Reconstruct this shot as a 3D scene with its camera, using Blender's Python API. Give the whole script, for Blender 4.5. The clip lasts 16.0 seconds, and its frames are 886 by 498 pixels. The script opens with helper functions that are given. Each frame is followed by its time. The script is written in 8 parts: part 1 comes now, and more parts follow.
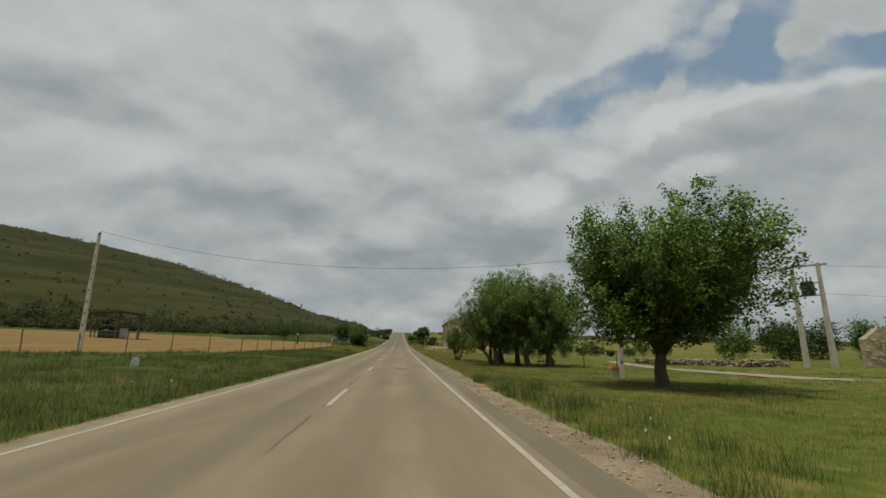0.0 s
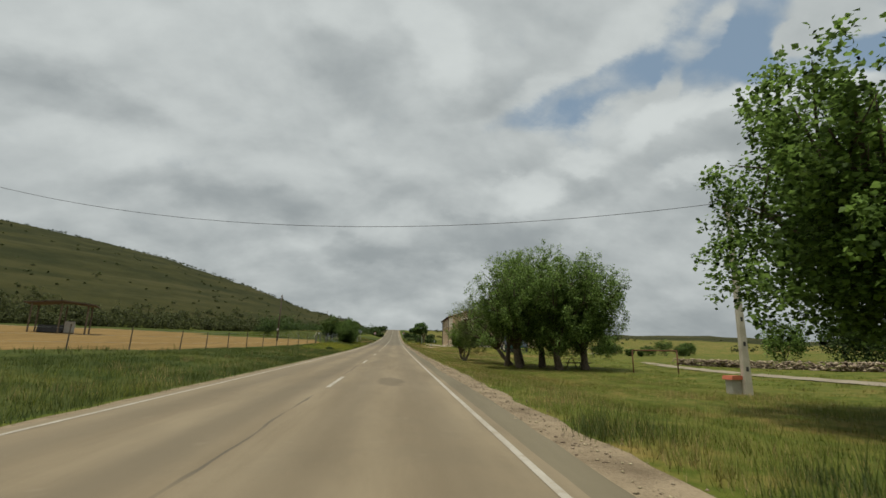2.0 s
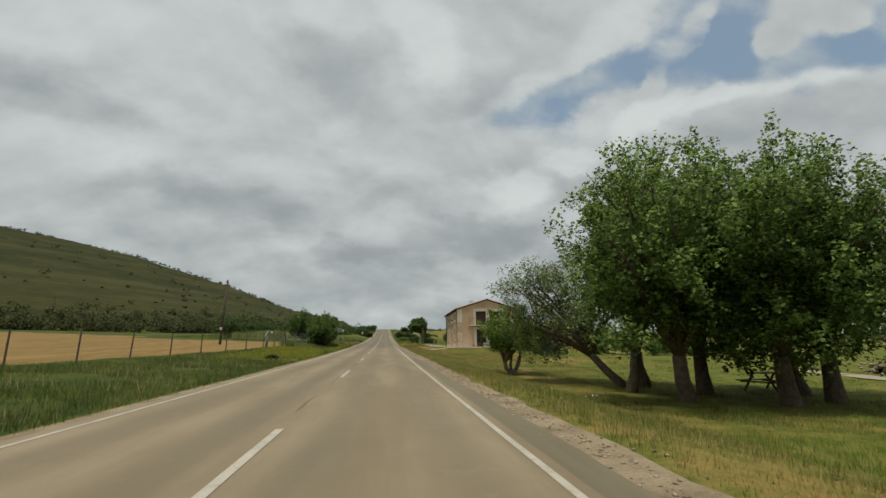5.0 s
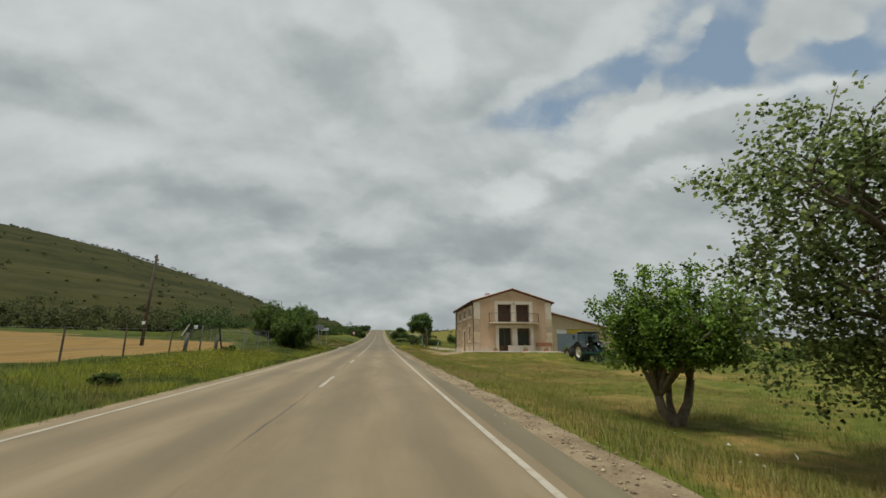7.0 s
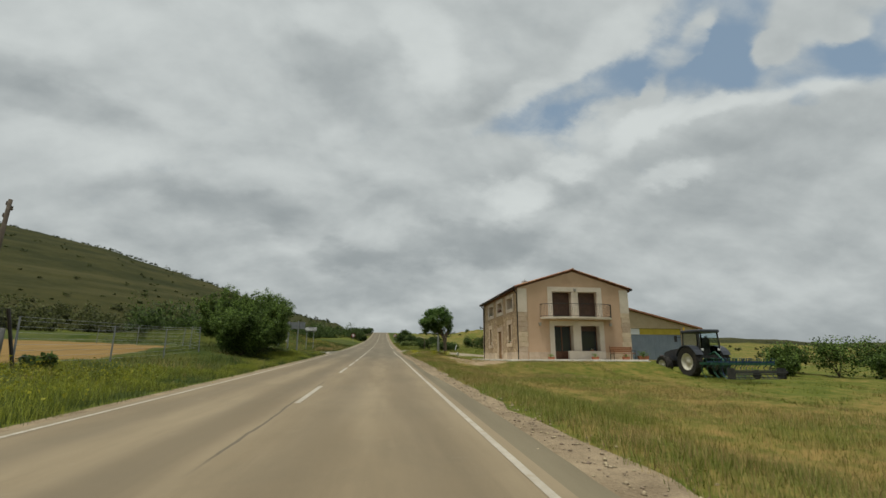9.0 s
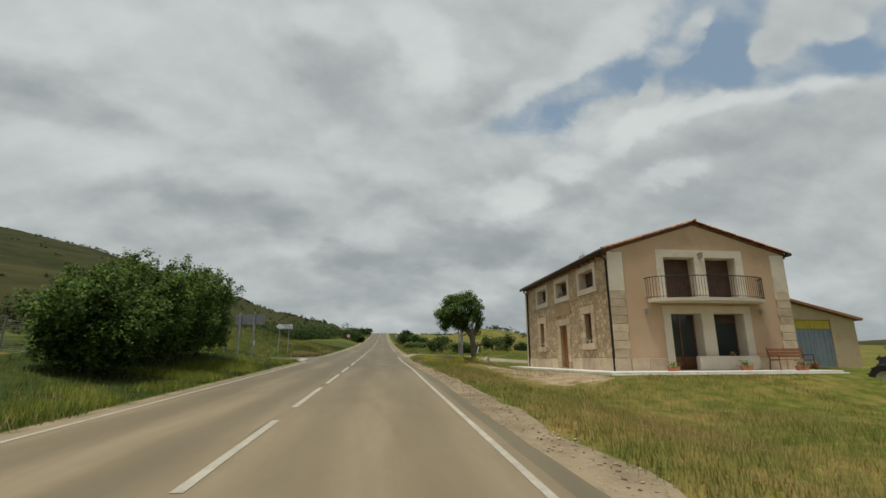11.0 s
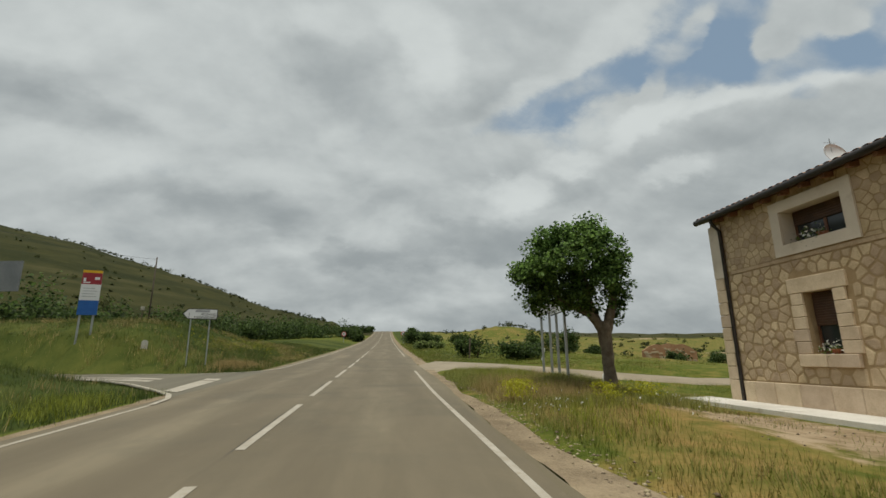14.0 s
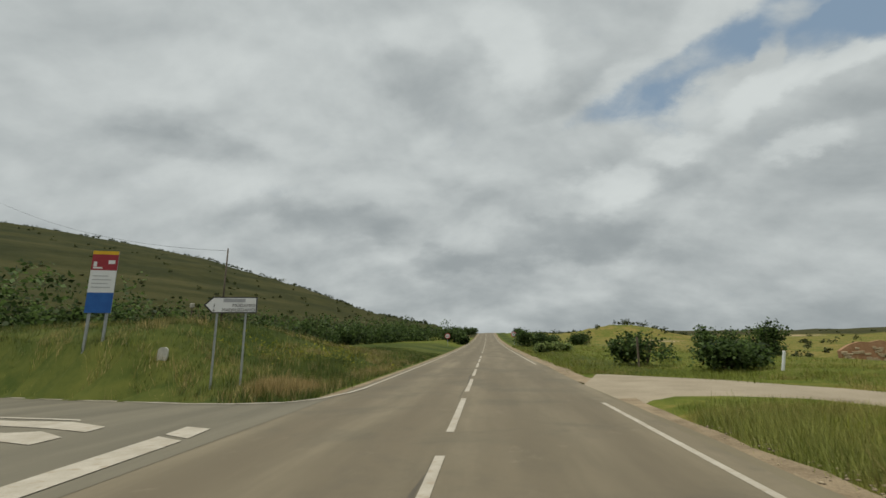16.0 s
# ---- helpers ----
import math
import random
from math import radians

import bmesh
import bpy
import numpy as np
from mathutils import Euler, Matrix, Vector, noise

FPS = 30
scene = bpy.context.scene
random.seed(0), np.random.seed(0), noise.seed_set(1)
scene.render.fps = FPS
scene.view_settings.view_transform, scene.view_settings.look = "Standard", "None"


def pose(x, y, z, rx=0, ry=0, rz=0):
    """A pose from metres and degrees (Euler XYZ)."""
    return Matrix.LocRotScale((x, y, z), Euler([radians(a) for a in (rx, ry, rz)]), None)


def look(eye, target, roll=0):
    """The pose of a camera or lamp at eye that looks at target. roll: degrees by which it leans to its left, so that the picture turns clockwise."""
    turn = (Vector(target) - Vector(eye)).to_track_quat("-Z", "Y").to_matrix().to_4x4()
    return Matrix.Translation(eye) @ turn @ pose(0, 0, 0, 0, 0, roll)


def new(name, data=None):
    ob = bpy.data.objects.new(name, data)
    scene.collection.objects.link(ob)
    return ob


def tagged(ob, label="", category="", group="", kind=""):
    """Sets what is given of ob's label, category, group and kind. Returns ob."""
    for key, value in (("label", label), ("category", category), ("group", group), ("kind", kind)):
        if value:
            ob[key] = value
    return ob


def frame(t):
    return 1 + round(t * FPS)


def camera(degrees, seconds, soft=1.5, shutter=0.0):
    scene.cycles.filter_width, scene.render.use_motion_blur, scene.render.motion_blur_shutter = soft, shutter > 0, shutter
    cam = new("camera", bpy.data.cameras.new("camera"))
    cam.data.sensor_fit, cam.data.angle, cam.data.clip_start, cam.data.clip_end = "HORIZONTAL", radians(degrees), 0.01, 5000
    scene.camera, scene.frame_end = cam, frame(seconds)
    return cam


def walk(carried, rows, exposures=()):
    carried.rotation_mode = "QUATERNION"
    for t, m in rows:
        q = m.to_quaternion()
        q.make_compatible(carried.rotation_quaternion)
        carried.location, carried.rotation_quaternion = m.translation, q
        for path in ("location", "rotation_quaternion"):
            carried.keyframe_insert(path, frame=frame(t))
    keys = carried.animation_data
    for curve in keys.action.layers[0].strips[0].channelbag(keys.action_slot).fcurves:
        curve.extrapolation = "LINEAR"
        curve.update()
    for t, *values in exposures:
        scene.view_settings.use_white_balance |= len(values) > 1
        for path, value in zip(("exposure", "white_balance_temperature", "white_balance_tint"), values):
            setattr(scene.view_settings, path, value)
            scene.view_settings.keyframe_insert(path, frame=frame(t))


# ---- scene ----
cam = camera(87.3, 16.0, shutter=0.06)
PATH = [
    (0, (-0.108, 1.192, 0.128), (0.066, 3.134, 0.573), 0.5),
    (0.5, (0.094, 3.73, 0.174), (0.444, 5.65, 0.611), 0.2),
    (1, (0.225, 6.317, 0.229), (0.542, 8.246, 0.652), 0.2),
    (1.5, (0.176, 8.977, 0.247), (0.427, 10.915, 0.674), 0.4),
    (2, (0.076, 11.767, 0.235), (0.267, 13.709, 0.673), 0.7),
    (2.5, (0.022, 14.653, 0.317), (0.181, 16.598, 0.758), 1.0),
    (3, (-0.123, 17.935, 0.374), (0.039, 19.878, 0.82), 1.2),
    (5.5, (-0.147, 36.691, 0.911), (0.108, 38.626, 1.345), -0.3),
    (6, (-0.246, 40.554, 1.033), (0.014, 42.489, 1.468), 0.2),
    (6.5, (-0.225, 44.551, 1.119), (0.035, 46.485, 1.56), 0.3),
    (7, (-0.054, 48.567, 1.193), (0.204, 50.5, 1.635), 0.1),
    (7.5, (-0.021, 52.584, 1.274), (0.237, 54.517, 1.718), -0.1),
    (8, (0.046, 56.6, 1.363), (0.302, 58.532, 1.811), -0.2),
    (8.5, (0.037, 60.472, 1.461), (0.288, 62.404, 1.916), -0.1),
    (9, (0.056, 64.228, 1.587), (0.299, 66.16, 2.044), 0.2),
    (11.5, (0.062, 81.711, 2.191), (0.309, 83.642, 2.651), -0.5),
    (12, (0.06, 84.954, 2.336), (0.306, 86.886, 2.792), -0.7),
    (12.5, (0.104, 88.177, 2.404), (0.344, 90.109, 2.864), -0.7),
    (13, (0.122, 91.263, 2.501), (0.358, 93.195, 2.961), -0.7),
    (13.5, (0.173, 94.257, 2.657), (0.404, 96.19, 3.114), -0.7),
    (14, (0.108, 97.036, 2.737), (0.343, 98.97, 3.191), -0.6),
    (14.5, (0.041, 99.597, 2.832), (0.278, 101.532, 3.281), -0.7),
    (15, (-0.032, 102.107, 2.827), (0.152, 104.044, 3.288), -0.8),
    (15.5, (-0.32, 104.366, 2.881), (-0.262, 106.309, 3.35), -0.9),
    (16, (-0.952, 106.456, 3.078), (-1.129, 108.393, 3.546), -1.1),
]
walk(cam, [(t, look(eye, target, roll)) for t, eye, target, roll in PATH], [(0, -0.13, 6480, 5), (0.5, 0.0, 6480, 5), (4, 0.06, 6480, 5), (16, 0.06, 6480, 5)])

# ---- world and sun ----
SUN_FROM = Vector((-0.18, -0.15, 1.0)).normalized()


def link(tree, a, b):
    tree.links.new(a, b)


def node(tree, kind, **values):
    n = tree.nodes.new(kind)
    for key, value in values.items():
        if key in n.inputs.keys():
            n.inputs[key].default_value = value
    return n


def math_node(tree, op, a, b=None, clamp=False):
    n = tree.nodes.new("ShaderNodeMath")
    n.operation, n.use_clamp = op, clamp
    for i, v in enumerate((a, b)):
        if v is None:
            continue
        if isinstance(v, (int, float)):
            n.inputs[i].default_value = v
        else:
            tree.links.new(v, n.inputs[i])
    return n.outputs[0]


def noise_fac(tree, coords, scale, detail=4.0, rough=0.55, distort=0.0):
    n = node(tree, "ShaderNodeTexNoise", Scale=scale, Detail=detail, Roughness=rough, Distortion=distort)
    if coords is not None:
        link(tree, coords, n.inputs["Vector"])
    return n.outputs["Fac"]


def remap(tree, value, a, b, lo=0.0, hi=1.0):
    n = tree.nodes.new("ShaderNodeMapRange")
    n.interpolation_type = "SMOOTHSTEP"
    link(tree, value, n.inputs[0])
    for i, v in enumerate((a, b, lo, hi)):
        n.inputs[1 + i].default_value = v
    return n.outputs[0]


def mix_col(tree, fac, a, b):
    n = tree.nodes.new("ShaderNodeMix")
    n.data_type = "RGBA"
    if isinstance(fac, (int, float)):
        n.inputs[0].default_value = fac
    else:
        link(tree, fac, n.inputs[0])
    for i, v in ((6, a), (7, b)):
        if isinstance(v, (tuple, list)):
            n.inputs[i].default_value = (*v[:3], 1)
        else:
            link(tree, v, n.inputs[i])
    return n.outputs[2]


world = bpy.data.worlds.new("sky")
scene.world = world
world.use_nodes = True
wt = world.node_tree
wt.nodes.clear()
tex = wt.nodes.new("ShaderNodeTexCoord")
sep = wt.nodes.new("ShaderNodeSeparateXYZ")
link(wt, tex.outputs["Generated"], sep.inputs[0])
ahead = math_node(wt, "MAXIMUM", sep.outputs[1], 0.15)
plan = wt.nodes.new("ShaderNodeCombineXYZ")
link(wt, math_node(wt, "DIVIDE", sep.outputs[0], ahead), plan.inputs[0])
link(wt, math_node(wt, "DIVIDE", sep.outputs[2], ahead), plan.inputs[1])


def overhead(rise, stretch):
    """The cloud layer seen in perspective: flatter and closer towards the horizon."""
    low = math_node(wt, "ADD", math_node(wt, "MAXIMUM", sep.outputs[2], 0.0), 0.52 + rise)
    c = wt.nodes.new("ShaderNodeCombineXYZ")
    link(wt, math_node(wt, "DIVIDE", sep.outputs[0], low), c.inputs[0])
    link(wt, math_node(wt, "DIVIDE", math_node(wt, "MULTIPLY", sep.outputs[1], stretch), low), c.inputs[1])
    return c.outputs[0]


layer = overhead(0.0, 1.25)
warp_noise = node(wt, "ShaderNodeTexNoise", Scale=4.6, Detail=10.0, Roughness=0.58)
link(wt, layer, warp_noise.inputs["Vector"])
warped = wt.nodes.new("ShaderNodeVectorMath")
warped.operation = "MULTIPLY_ADD"
link(wt, warp_noise.outputs["Color"], warped.inputs[0])
warped.inputs[1].default_value = (0.22, 0.18, 0.0)
shifted = wt.nodes.new("ShaderNodeVectorMath")
shifted.operation = "SUBTRACT"
link(wt, plan.outputs[0], shifted.inputs[0])
shifted.inputs[1].default_value = (0.11, 0.09, 0.0)
link(wt, shifted.outputs[0], warped.inputs[2])
drift = warped.outputs[0]


def patch(x, y, along, across, turn, amount=1.0):
    """A soft-edged patch of the cloud cover, in the plane that faces along the road: 1 in its middle, 0 outside."""
    m = wt.nodes.new("ShaderNodeMapping")
    m.vector_type = "TEXTURE"
    m.inputs["Location"].default_value = (x, y, 0)
    m.inputs["Rotation"].default_value = (0, 0, radians(turn))
    m.inputs["Scale"].default_value = (along * 1.35, across * 1.35, 1)
    link(wt, drift, m.inputs["Vector"])
    g = wt.nodes.new("ShaderNodeTexGradient")
    g.gradient_type = "SPHERICAL"
    link(wt, m.outputs[0], g.inputs[0])
    return math_node(wt, "MULTIPLY", remap(wt, g.outputs["Fac"], 0.0, 0.6), amount)


def total(values):
    out = values[0]
    for v in values[1:]:
        out = math_node(wt, "ADD", out, v)
    return out


GAPS = [(0.46, 0.640, 0.28, 0.055, 27), (0.80, 0.79, 0.22, 0.10, 22), (1.15, 0.80, 0.34, 0.085, 6), (0.88, 0.94, 0.22, 0.11, 40), (1.42, 0.90, 0.26, 0.12, 20), (1.12, 0.665, 0.05, 0.035, 0, 0.6), (0.45, 0.555, 0.16, 0.06, 20, 0.45)]
WHITES = [(1.030, 0.852, 0.080, 0.045, 20, 0.8), (1.290, 0.925, 0.09, 0.045, 25, 0.8), (0.770, 0.855, 0.13, 0.035, 50, 0.55), (0.66, 0.70, 0.06, 0.03, 60, 0.5)]
EDGES = [(0.434, 0.455, 0.09, 0.040, 20, 0.9), (0.648, 0.590, 0.13, 0.040, 42, 1.0), (0.838, 0.665, 0.13, 0.038, 20, 1.0), (1.132, 0.715, 0.18, 0.038, 8, 1.0), (0.294, 0.368, 0.09, 0.040, 10, 1.0), (0.719, 0.447, 0.11, 0.035, 15, 0.9), (0.080, 0.740, 0.15, 0.075, -62, 0.9), (0.332, 0.637, 0.12, 0.040, 28, 0.7), (0.578, 0.815, 0.15, 0.070, 40, 0.5)]
PALES = [(-0.115, 0.800, 0.13, 0.060, 0, 0.8), (-0.805, 0.740, 0.34, 0.110, 0, 0.9), (-0.411, 0.560, 0.24, 0.100, 0, 0.5), (-0.686, 0.400, 0.24, 0.060, 0, 0.7), (-0.30, 0.75, 0.25, 0.10, 0, 0.5)]
DARKS = [(-0.150, 0.660, 0.16, 0.085, -35, 0.9), (0.177, 0.600, 0.11, 0.050, 20, 0.6), (-0.734, 0.540, 0.22, 0.050, -12, 1.0), (-0.850, 0.620, 0.14, 0.045, -5, 0.6), (0.212, 0.252, 0.18, 0.050, 5, 1.2), (-0.324, 0.307, 0.16, 0.045, -4, 0.8), (-0.088, 0.213, 0.14, 0.030, 0, 0.8), (0.851, 0.560, 0.28, 0.065, 15, 0.7), (0.445, 0.392, 0.13, 0.040, 8, 0.6), (-0.508, 0.350, 0.13, 0.035, 0, 0.6), (0.70, 0.36, 0.22, 0.05, 5, 0.5), (1.10, 0.55, 0.30, 0.08, 5, 0.6)]
gap = total([patch(*p) for p in GAPS])
white = total([patch(*p) for p in WHITES])
edge = total([patch(*p) for p in EDGES])
pale = total([patch(*p) for p in PALES])
dark = total([patch(*p) for p in DARKS])
body = noise_fac(wt, layer, 3.0, 10.0, 0.53, 0.15)
above = noise_fac(wt, overhead(0.05, 1.25), 3.0, 10.0, 0.53, 0.15)
relief = math_node(wt, "SUBTRACT", body, above)
wisps = noise_fac(wt, layer, 7.5, 9.0, 0.60, 0.3)
open_sky = total([gap, math_node(wt, "MULTIPLY", white, -1.5), math_node(wt, "MULTIPLY", math_node(wt, "SUBTRACT", 0.5, wisps), 1.9)])
cover = math_node(wt, "SUBTRACT", 1.0, remap(wt, open_sky, 0.20, 1.55), clamp=True)
shade = total([math_node(wt, "MULTIPLY", relief, 0.60), math_node(wt, "MULTIPLY", body, 0.30), math_node(wt, "MULTIPLY", wisps, 0.16), math_node(wt, "MULTIPLY", edge, 0.20), math_node(wt, "MULTIPLY", pale, 0.10), math_node(wt, "MULTIPLY", dark, -0.14), remap(wt, sep.outputs[2], 0.0, 0.34, -0.10, 0.03)])
tone = remap(wt, shade, -0.12, 0.60)
cloud = mix_col(wt, tone, (0.292, 0.314, 0.330), (0.612, 0.630, 0.634))
sky = wt.nodes.new("ShaderNodeTexSky")
sky.sky_type, sky.sun_disc = "NISHITA", False
sky.sun_elevation = math.asin(SUN_FROM.z)
sky.sun_rotation = math.atan2(SUN_FROM.x, SUN_FROM.y)
blue = wt.nodes.new("ShaderNodeVectorMath")
blue.operation = "SCALE"
link(wt, sky.outputs[0], blue.inputs[0])
blue.inputs["Scale"].default_value = 0.085
veil = mix_col(wt, 0.60, blue.outputs[0], (0.29, 0.375, 0.47))
back = wt.nodes.new("ShaderNodeBackground")
link(wt, mix_col(wt, cover, veil, cloud), back.inputs["Color"])
back.inputs["Strength"].default_value = 1.0
wout = wt.nodes.new("ShaderNodeOutputWorld")
link(wt, back.outputs[0], wout.inputs["Surface"])

sun = new("sun", bpy.data.lights.new("sun", "SUN"))
sun.data.energy, sun.data.angle, sun.data.color = 2.4, radians(10), (1.0, 0.95, 0.86)
sun.matrix_world = Matrix.Translation((0, 0, 60)) @ (-SUN_FROM).to_track_quat("-Z", "Y").to_matrix().to_4x4()

# ---- materials ----


def material(name, dark, pale, scale=3.0, fine=40.0, rough=0.85, metal=0.0, bump=0.3, depth=0.01, island=0.0, spots=None, spot_scale=1.2, spot_at=(0.55, 0.7), world_space=True, per_object=0.0, specular=0.4):
    """Two-scale noise between two colours, with a fine relief, optional spots and a change from piece to piece."""
    m = bpy.data.materials.new(name)
    m.use_nodes = True
    t = m.node_tree
    shader = t.nodes["Principled BSDF"]
    if world_space:
        coords = t.nodes.new("ShaderNodeNewGeometry").outputs["Position"]
    else:
        coords = t.nodes.new("ShaderNodeTexCoord").outputs["Object"]
    big = noise_fac(t, coords, scale, 5.0, 0.6)
    small = noise_fac(t, coords, fine, 3.0, 0.6)
    fac = remap(t, math_node(t, "ADD", math_node(t, "MULTIPLY", big, 0.65), math_node(t, "MULTIPLY", small, 0.35)), 0.3, 0.7)
    colour = mix_col(t, fac, dark, pale)
    if spots:
        spot = remap(t, noise_fac(t, coords, spot_scale, 5.0, 0.6), *spot_at)
        colour = mix_col(t, spot, colour, spots)
    for amount, source in ((island, "Random Per Island"), (per_object, "Random")):
        if amount:
            src = t.nodes.new("ShaderNodeNewGeometry" if source == "Random Per Island" else "ShaderNodeObjectInfo")
            hsv = t.nodes.new("ShaderNodeHueSaturation")
            link(t, colour, hsv.inputs["Color"])
            link(t, remap(t, src.outputs[source], 0, 1, 1 - amount, 1 + amount), hsv.inputs["Value"])
            link(t, remap(t, src.outputs[source], 0, 1, 0.5 - amount * 0.045, 0.5 + amount * 0.045), hsv.inputs["Hue"])
            colour = hsv.outputs["Color"]
    link(t, colour, shader.inputs["Base Color"])
    shader.inputs["Roughness"].default_value = rough
    shader.inputs["Metallic"].default_value = metal
    shader.inputs["Specular IOR Level"].default_value = specular
    if bump:
        b = node(t, "ShaderNodeBump", Strength=bump, Distance=depth)
        link(t, small, b.inputs["Height"])
        link(t, b.outputs[0], shader.inputs["Normal"])
    return m


def leafy(name, dark, pale, change=0.24, through_light=0.5, parched=None):
    m = bpy.data.materials.new(name)
    m.use_nodes = True
    t = m.node_tree
    shader = t.nodes["Principled BSDF"]
    geo = t.nodes.new("ShaderNodeNewGeometry")
    fac = math_node(t, "MULTIPLY_ADD", noise_fac(t, geo.outputs["Position"], 0.9, 3.0), 0.6)
    n = fac.node
    link(t, math_node(t, "MULTIPLY", geo.outputs["Random Per Island"], 0.4), n.inputs[2])
    colour = mix_col(t, remap(t, fac, 0.2, 0.8), dark, pale)
    if parched:
        broad = math_node(t, "ADD", math_node(t, "MULTIPLY", noise_fac(t, geo.outputs["Position"], 0.16, 6.0, 0.65), 0.5), math_node(t, "MULTIPLY", noise_fac(t, geo.outputs["Position"], 1.7, 6.0, 0.65), 0.5))
        colour = mix_col(t, math_node(t, "MULTIPLY", remap(t, broad, 0.47, 0.66), 0.75), colour, parched)
    hsv = t.nodes.new("ShaderNodeHueSaturation")
    link(t, colour, hsv.inputs["Color"])
    link(t, remap(t, geo.outputs["Random Per Island"], 0, 1, 1 - change, 1 + change), hsv.inputs["Value"])
    link(t, hsv.outputs["Color"], shader.inputs["Base Color"])
    shader.inputs["Roughness"].default_value = 0.6
    shader.inputs["Specular IOR Level"].default_value = 0.3
    trans = t.nodes.new("ShaderNodeBsdfTranslucent")
    link(t, hsv.outputs["Color"], trans.inputs["Color"])
    mixer = t.nodes.new("ShaderNodeMixShader")
    mixer.inputs[0].default_value = through_light
    link(t, shader.outputs[0], mixer.inputs[1])
    link(t, trans.outputs[0], mixer.inputs[2])
    link(t, mixer.outputs[0], t.nodes["Material Output"].inputs["Surface"])
    return m


def road_material(name, dark, pale, tracks):
    """Worn asphalt: pale aggregate, darker wheel tracks along the lanes, patches and cracks."""
    m = bpy.data.materials.new(name)
    m.use_nodes = True
    t = m.node_tree
    shader = t.nodes["Principled BSDF"]
    pos = t.nodes.new("ShaderNodeNewGeometry").outputs["Position"]
    s = t.nodes.new("ShaderNodeSeparateXYZ")
    link(t, pos, s.inputs[0])
    stretch = t.nodes.new("ShaderNodeMapping")
    stretch.inputs["Scale"].default_value = (1.0, 0.12, 1.0)
    link(t, pos, stretch.inputs["Vector"])
    streak = noise_fac(t, stretch.outputs[0], 1.1, 6.0, 0.6)
    blot = noise_fac(t, stretch.outputs[0], 0.9, 5.0, 0.6, 0.6)
    grain = noise_fac(t, pos, 110.0, 2.0, 0.7)
    colour = mix_col(t, remap(t, streak, 0.3, 0.72), dark, pale)
    colour = mix_col(t, math_node(t, "MULTIPLY", remap(t, blot, 0.46, 0.7), 0.5), colour, (dark[0] * 0.75, dark[1] * 0.75, dark[2] * 0.75))
    colour = mix_col(t, math_node(t, "MULTIPLY", remap(t, grain, 0.35, 0.7), 0.35), colour, (pale[0] * 1.12, pale[1] * 1.1, pale[2] * 1.05))
    if tracks:
        old = math_node(t, "MULTIPLY", remap(t, s.outputs[1], 84.0, 106.0), 0.62)
        colour = mix_col(t, old, colour, mix_col(t, remap(t, streak, 0.35, 0.7), (0.115, 0.101, 0.070), (0.182, 0.158, 0.109)))
        for centre, strength in tracks:
            d = math_node(t, "ABSOLUTE", math_node(t, "SUBTRACT", s.outputs[0], centre))
            f = math_node(t, "MULTIPLY", remap(t, d, 0.62, 0.08), math_node(t, "MULTIPLY", streak, strength))
            colour = mix_col(t, f, colour, (dark[0] * 0.62, dark[1] * 0.64, dark[2] * 0.68))
        worn = math_node(t, "MULTIPLY", remap(t, s.outputs[1], 98.0, 110.0, 0.25, 1.0), remap(t, noise_fac(t, pos, 0.55, 7.0, 0.68, 0.4), 0.46, 0.66))
        colour = mix_col(t, math_node(t, "MULTIPLY", worn, 0.45), colour, (0.098, 0.088, 0.062))
        scuff = remap(t, noise_fac(t, pos, 2.1, 6.0, 0.7), 0.60, 0.76)
        colour = mix_col(t, math_node(t, "MULTIPLY", scuff, 0.35), colour, (0.30, 0.250, 0.170))
        mark = t.nodes.new("ShaderNodeMapping")
        mark.vector_type = "TEXTURE"
        mark.inputs["Location"].default_value, mark.inputs["Scale"].default_value = (0.0, 25.8, -0.57), (0.62, 2.0, 3.0)
        link(t, pos, mark.inputs["Vector"])
        ball = t.nodes.new("ShaderNodeTexGradient")
        ball.gradient_type = "SPHERICAL"
        link(t, mark.outputs[0], ball.inputs[0])
        spot = remap(t, math_node(t, "ADD", ball.outputs["Fac"], math_node(t, "MULTIPLY", math_node(t, "SUBTRACT", noise_fac(t, pos, 2.4, 5.0), 0.5), 0.9)), 0.22, 0.5)
        colour = mix_col(t, math_node(t, "MULTIPLY", spot, 0.5), colour, (0.10, 0.078, 0.05))
        wob = math_node(t, "MULTIPLY", math_node(t, "SUBTRACT", noise_fac(t, stretch.outputs[0], 3.0, 4.0), 0.5), 0.22)
        d = math_node(t, "ABSOLUTE", math_node(t, "SUBTRACT", math_node(t, "ADD", s.outputs[0], wob), -1.60))
        seam = math_node(t, "MULTIPLY", remap(t, d, 0.030, 0.008), remap(t, noise_fac(t, pos, 0.22, 2.0), 0.42, 0.55))
        colour = mix_col(t, math_node(t, "MULTIPLY", seam, 0.6), colour, (0.05, 0.045, 0.04))
    link(t, colour, shader.inputs["Base Color"])
    shader.inputs["Roughness"].default_value = 0.82
    shader.inputs["Specular IOR Level"].default_value = 0.35
    b = node(t, "ShaderNodeBump", Strength=0.35, Distance=0.006)
    link(t, grain, b.inputs["Height"])
    link(t, b.outputs[0], shader.inputs["Normal"])
    return m


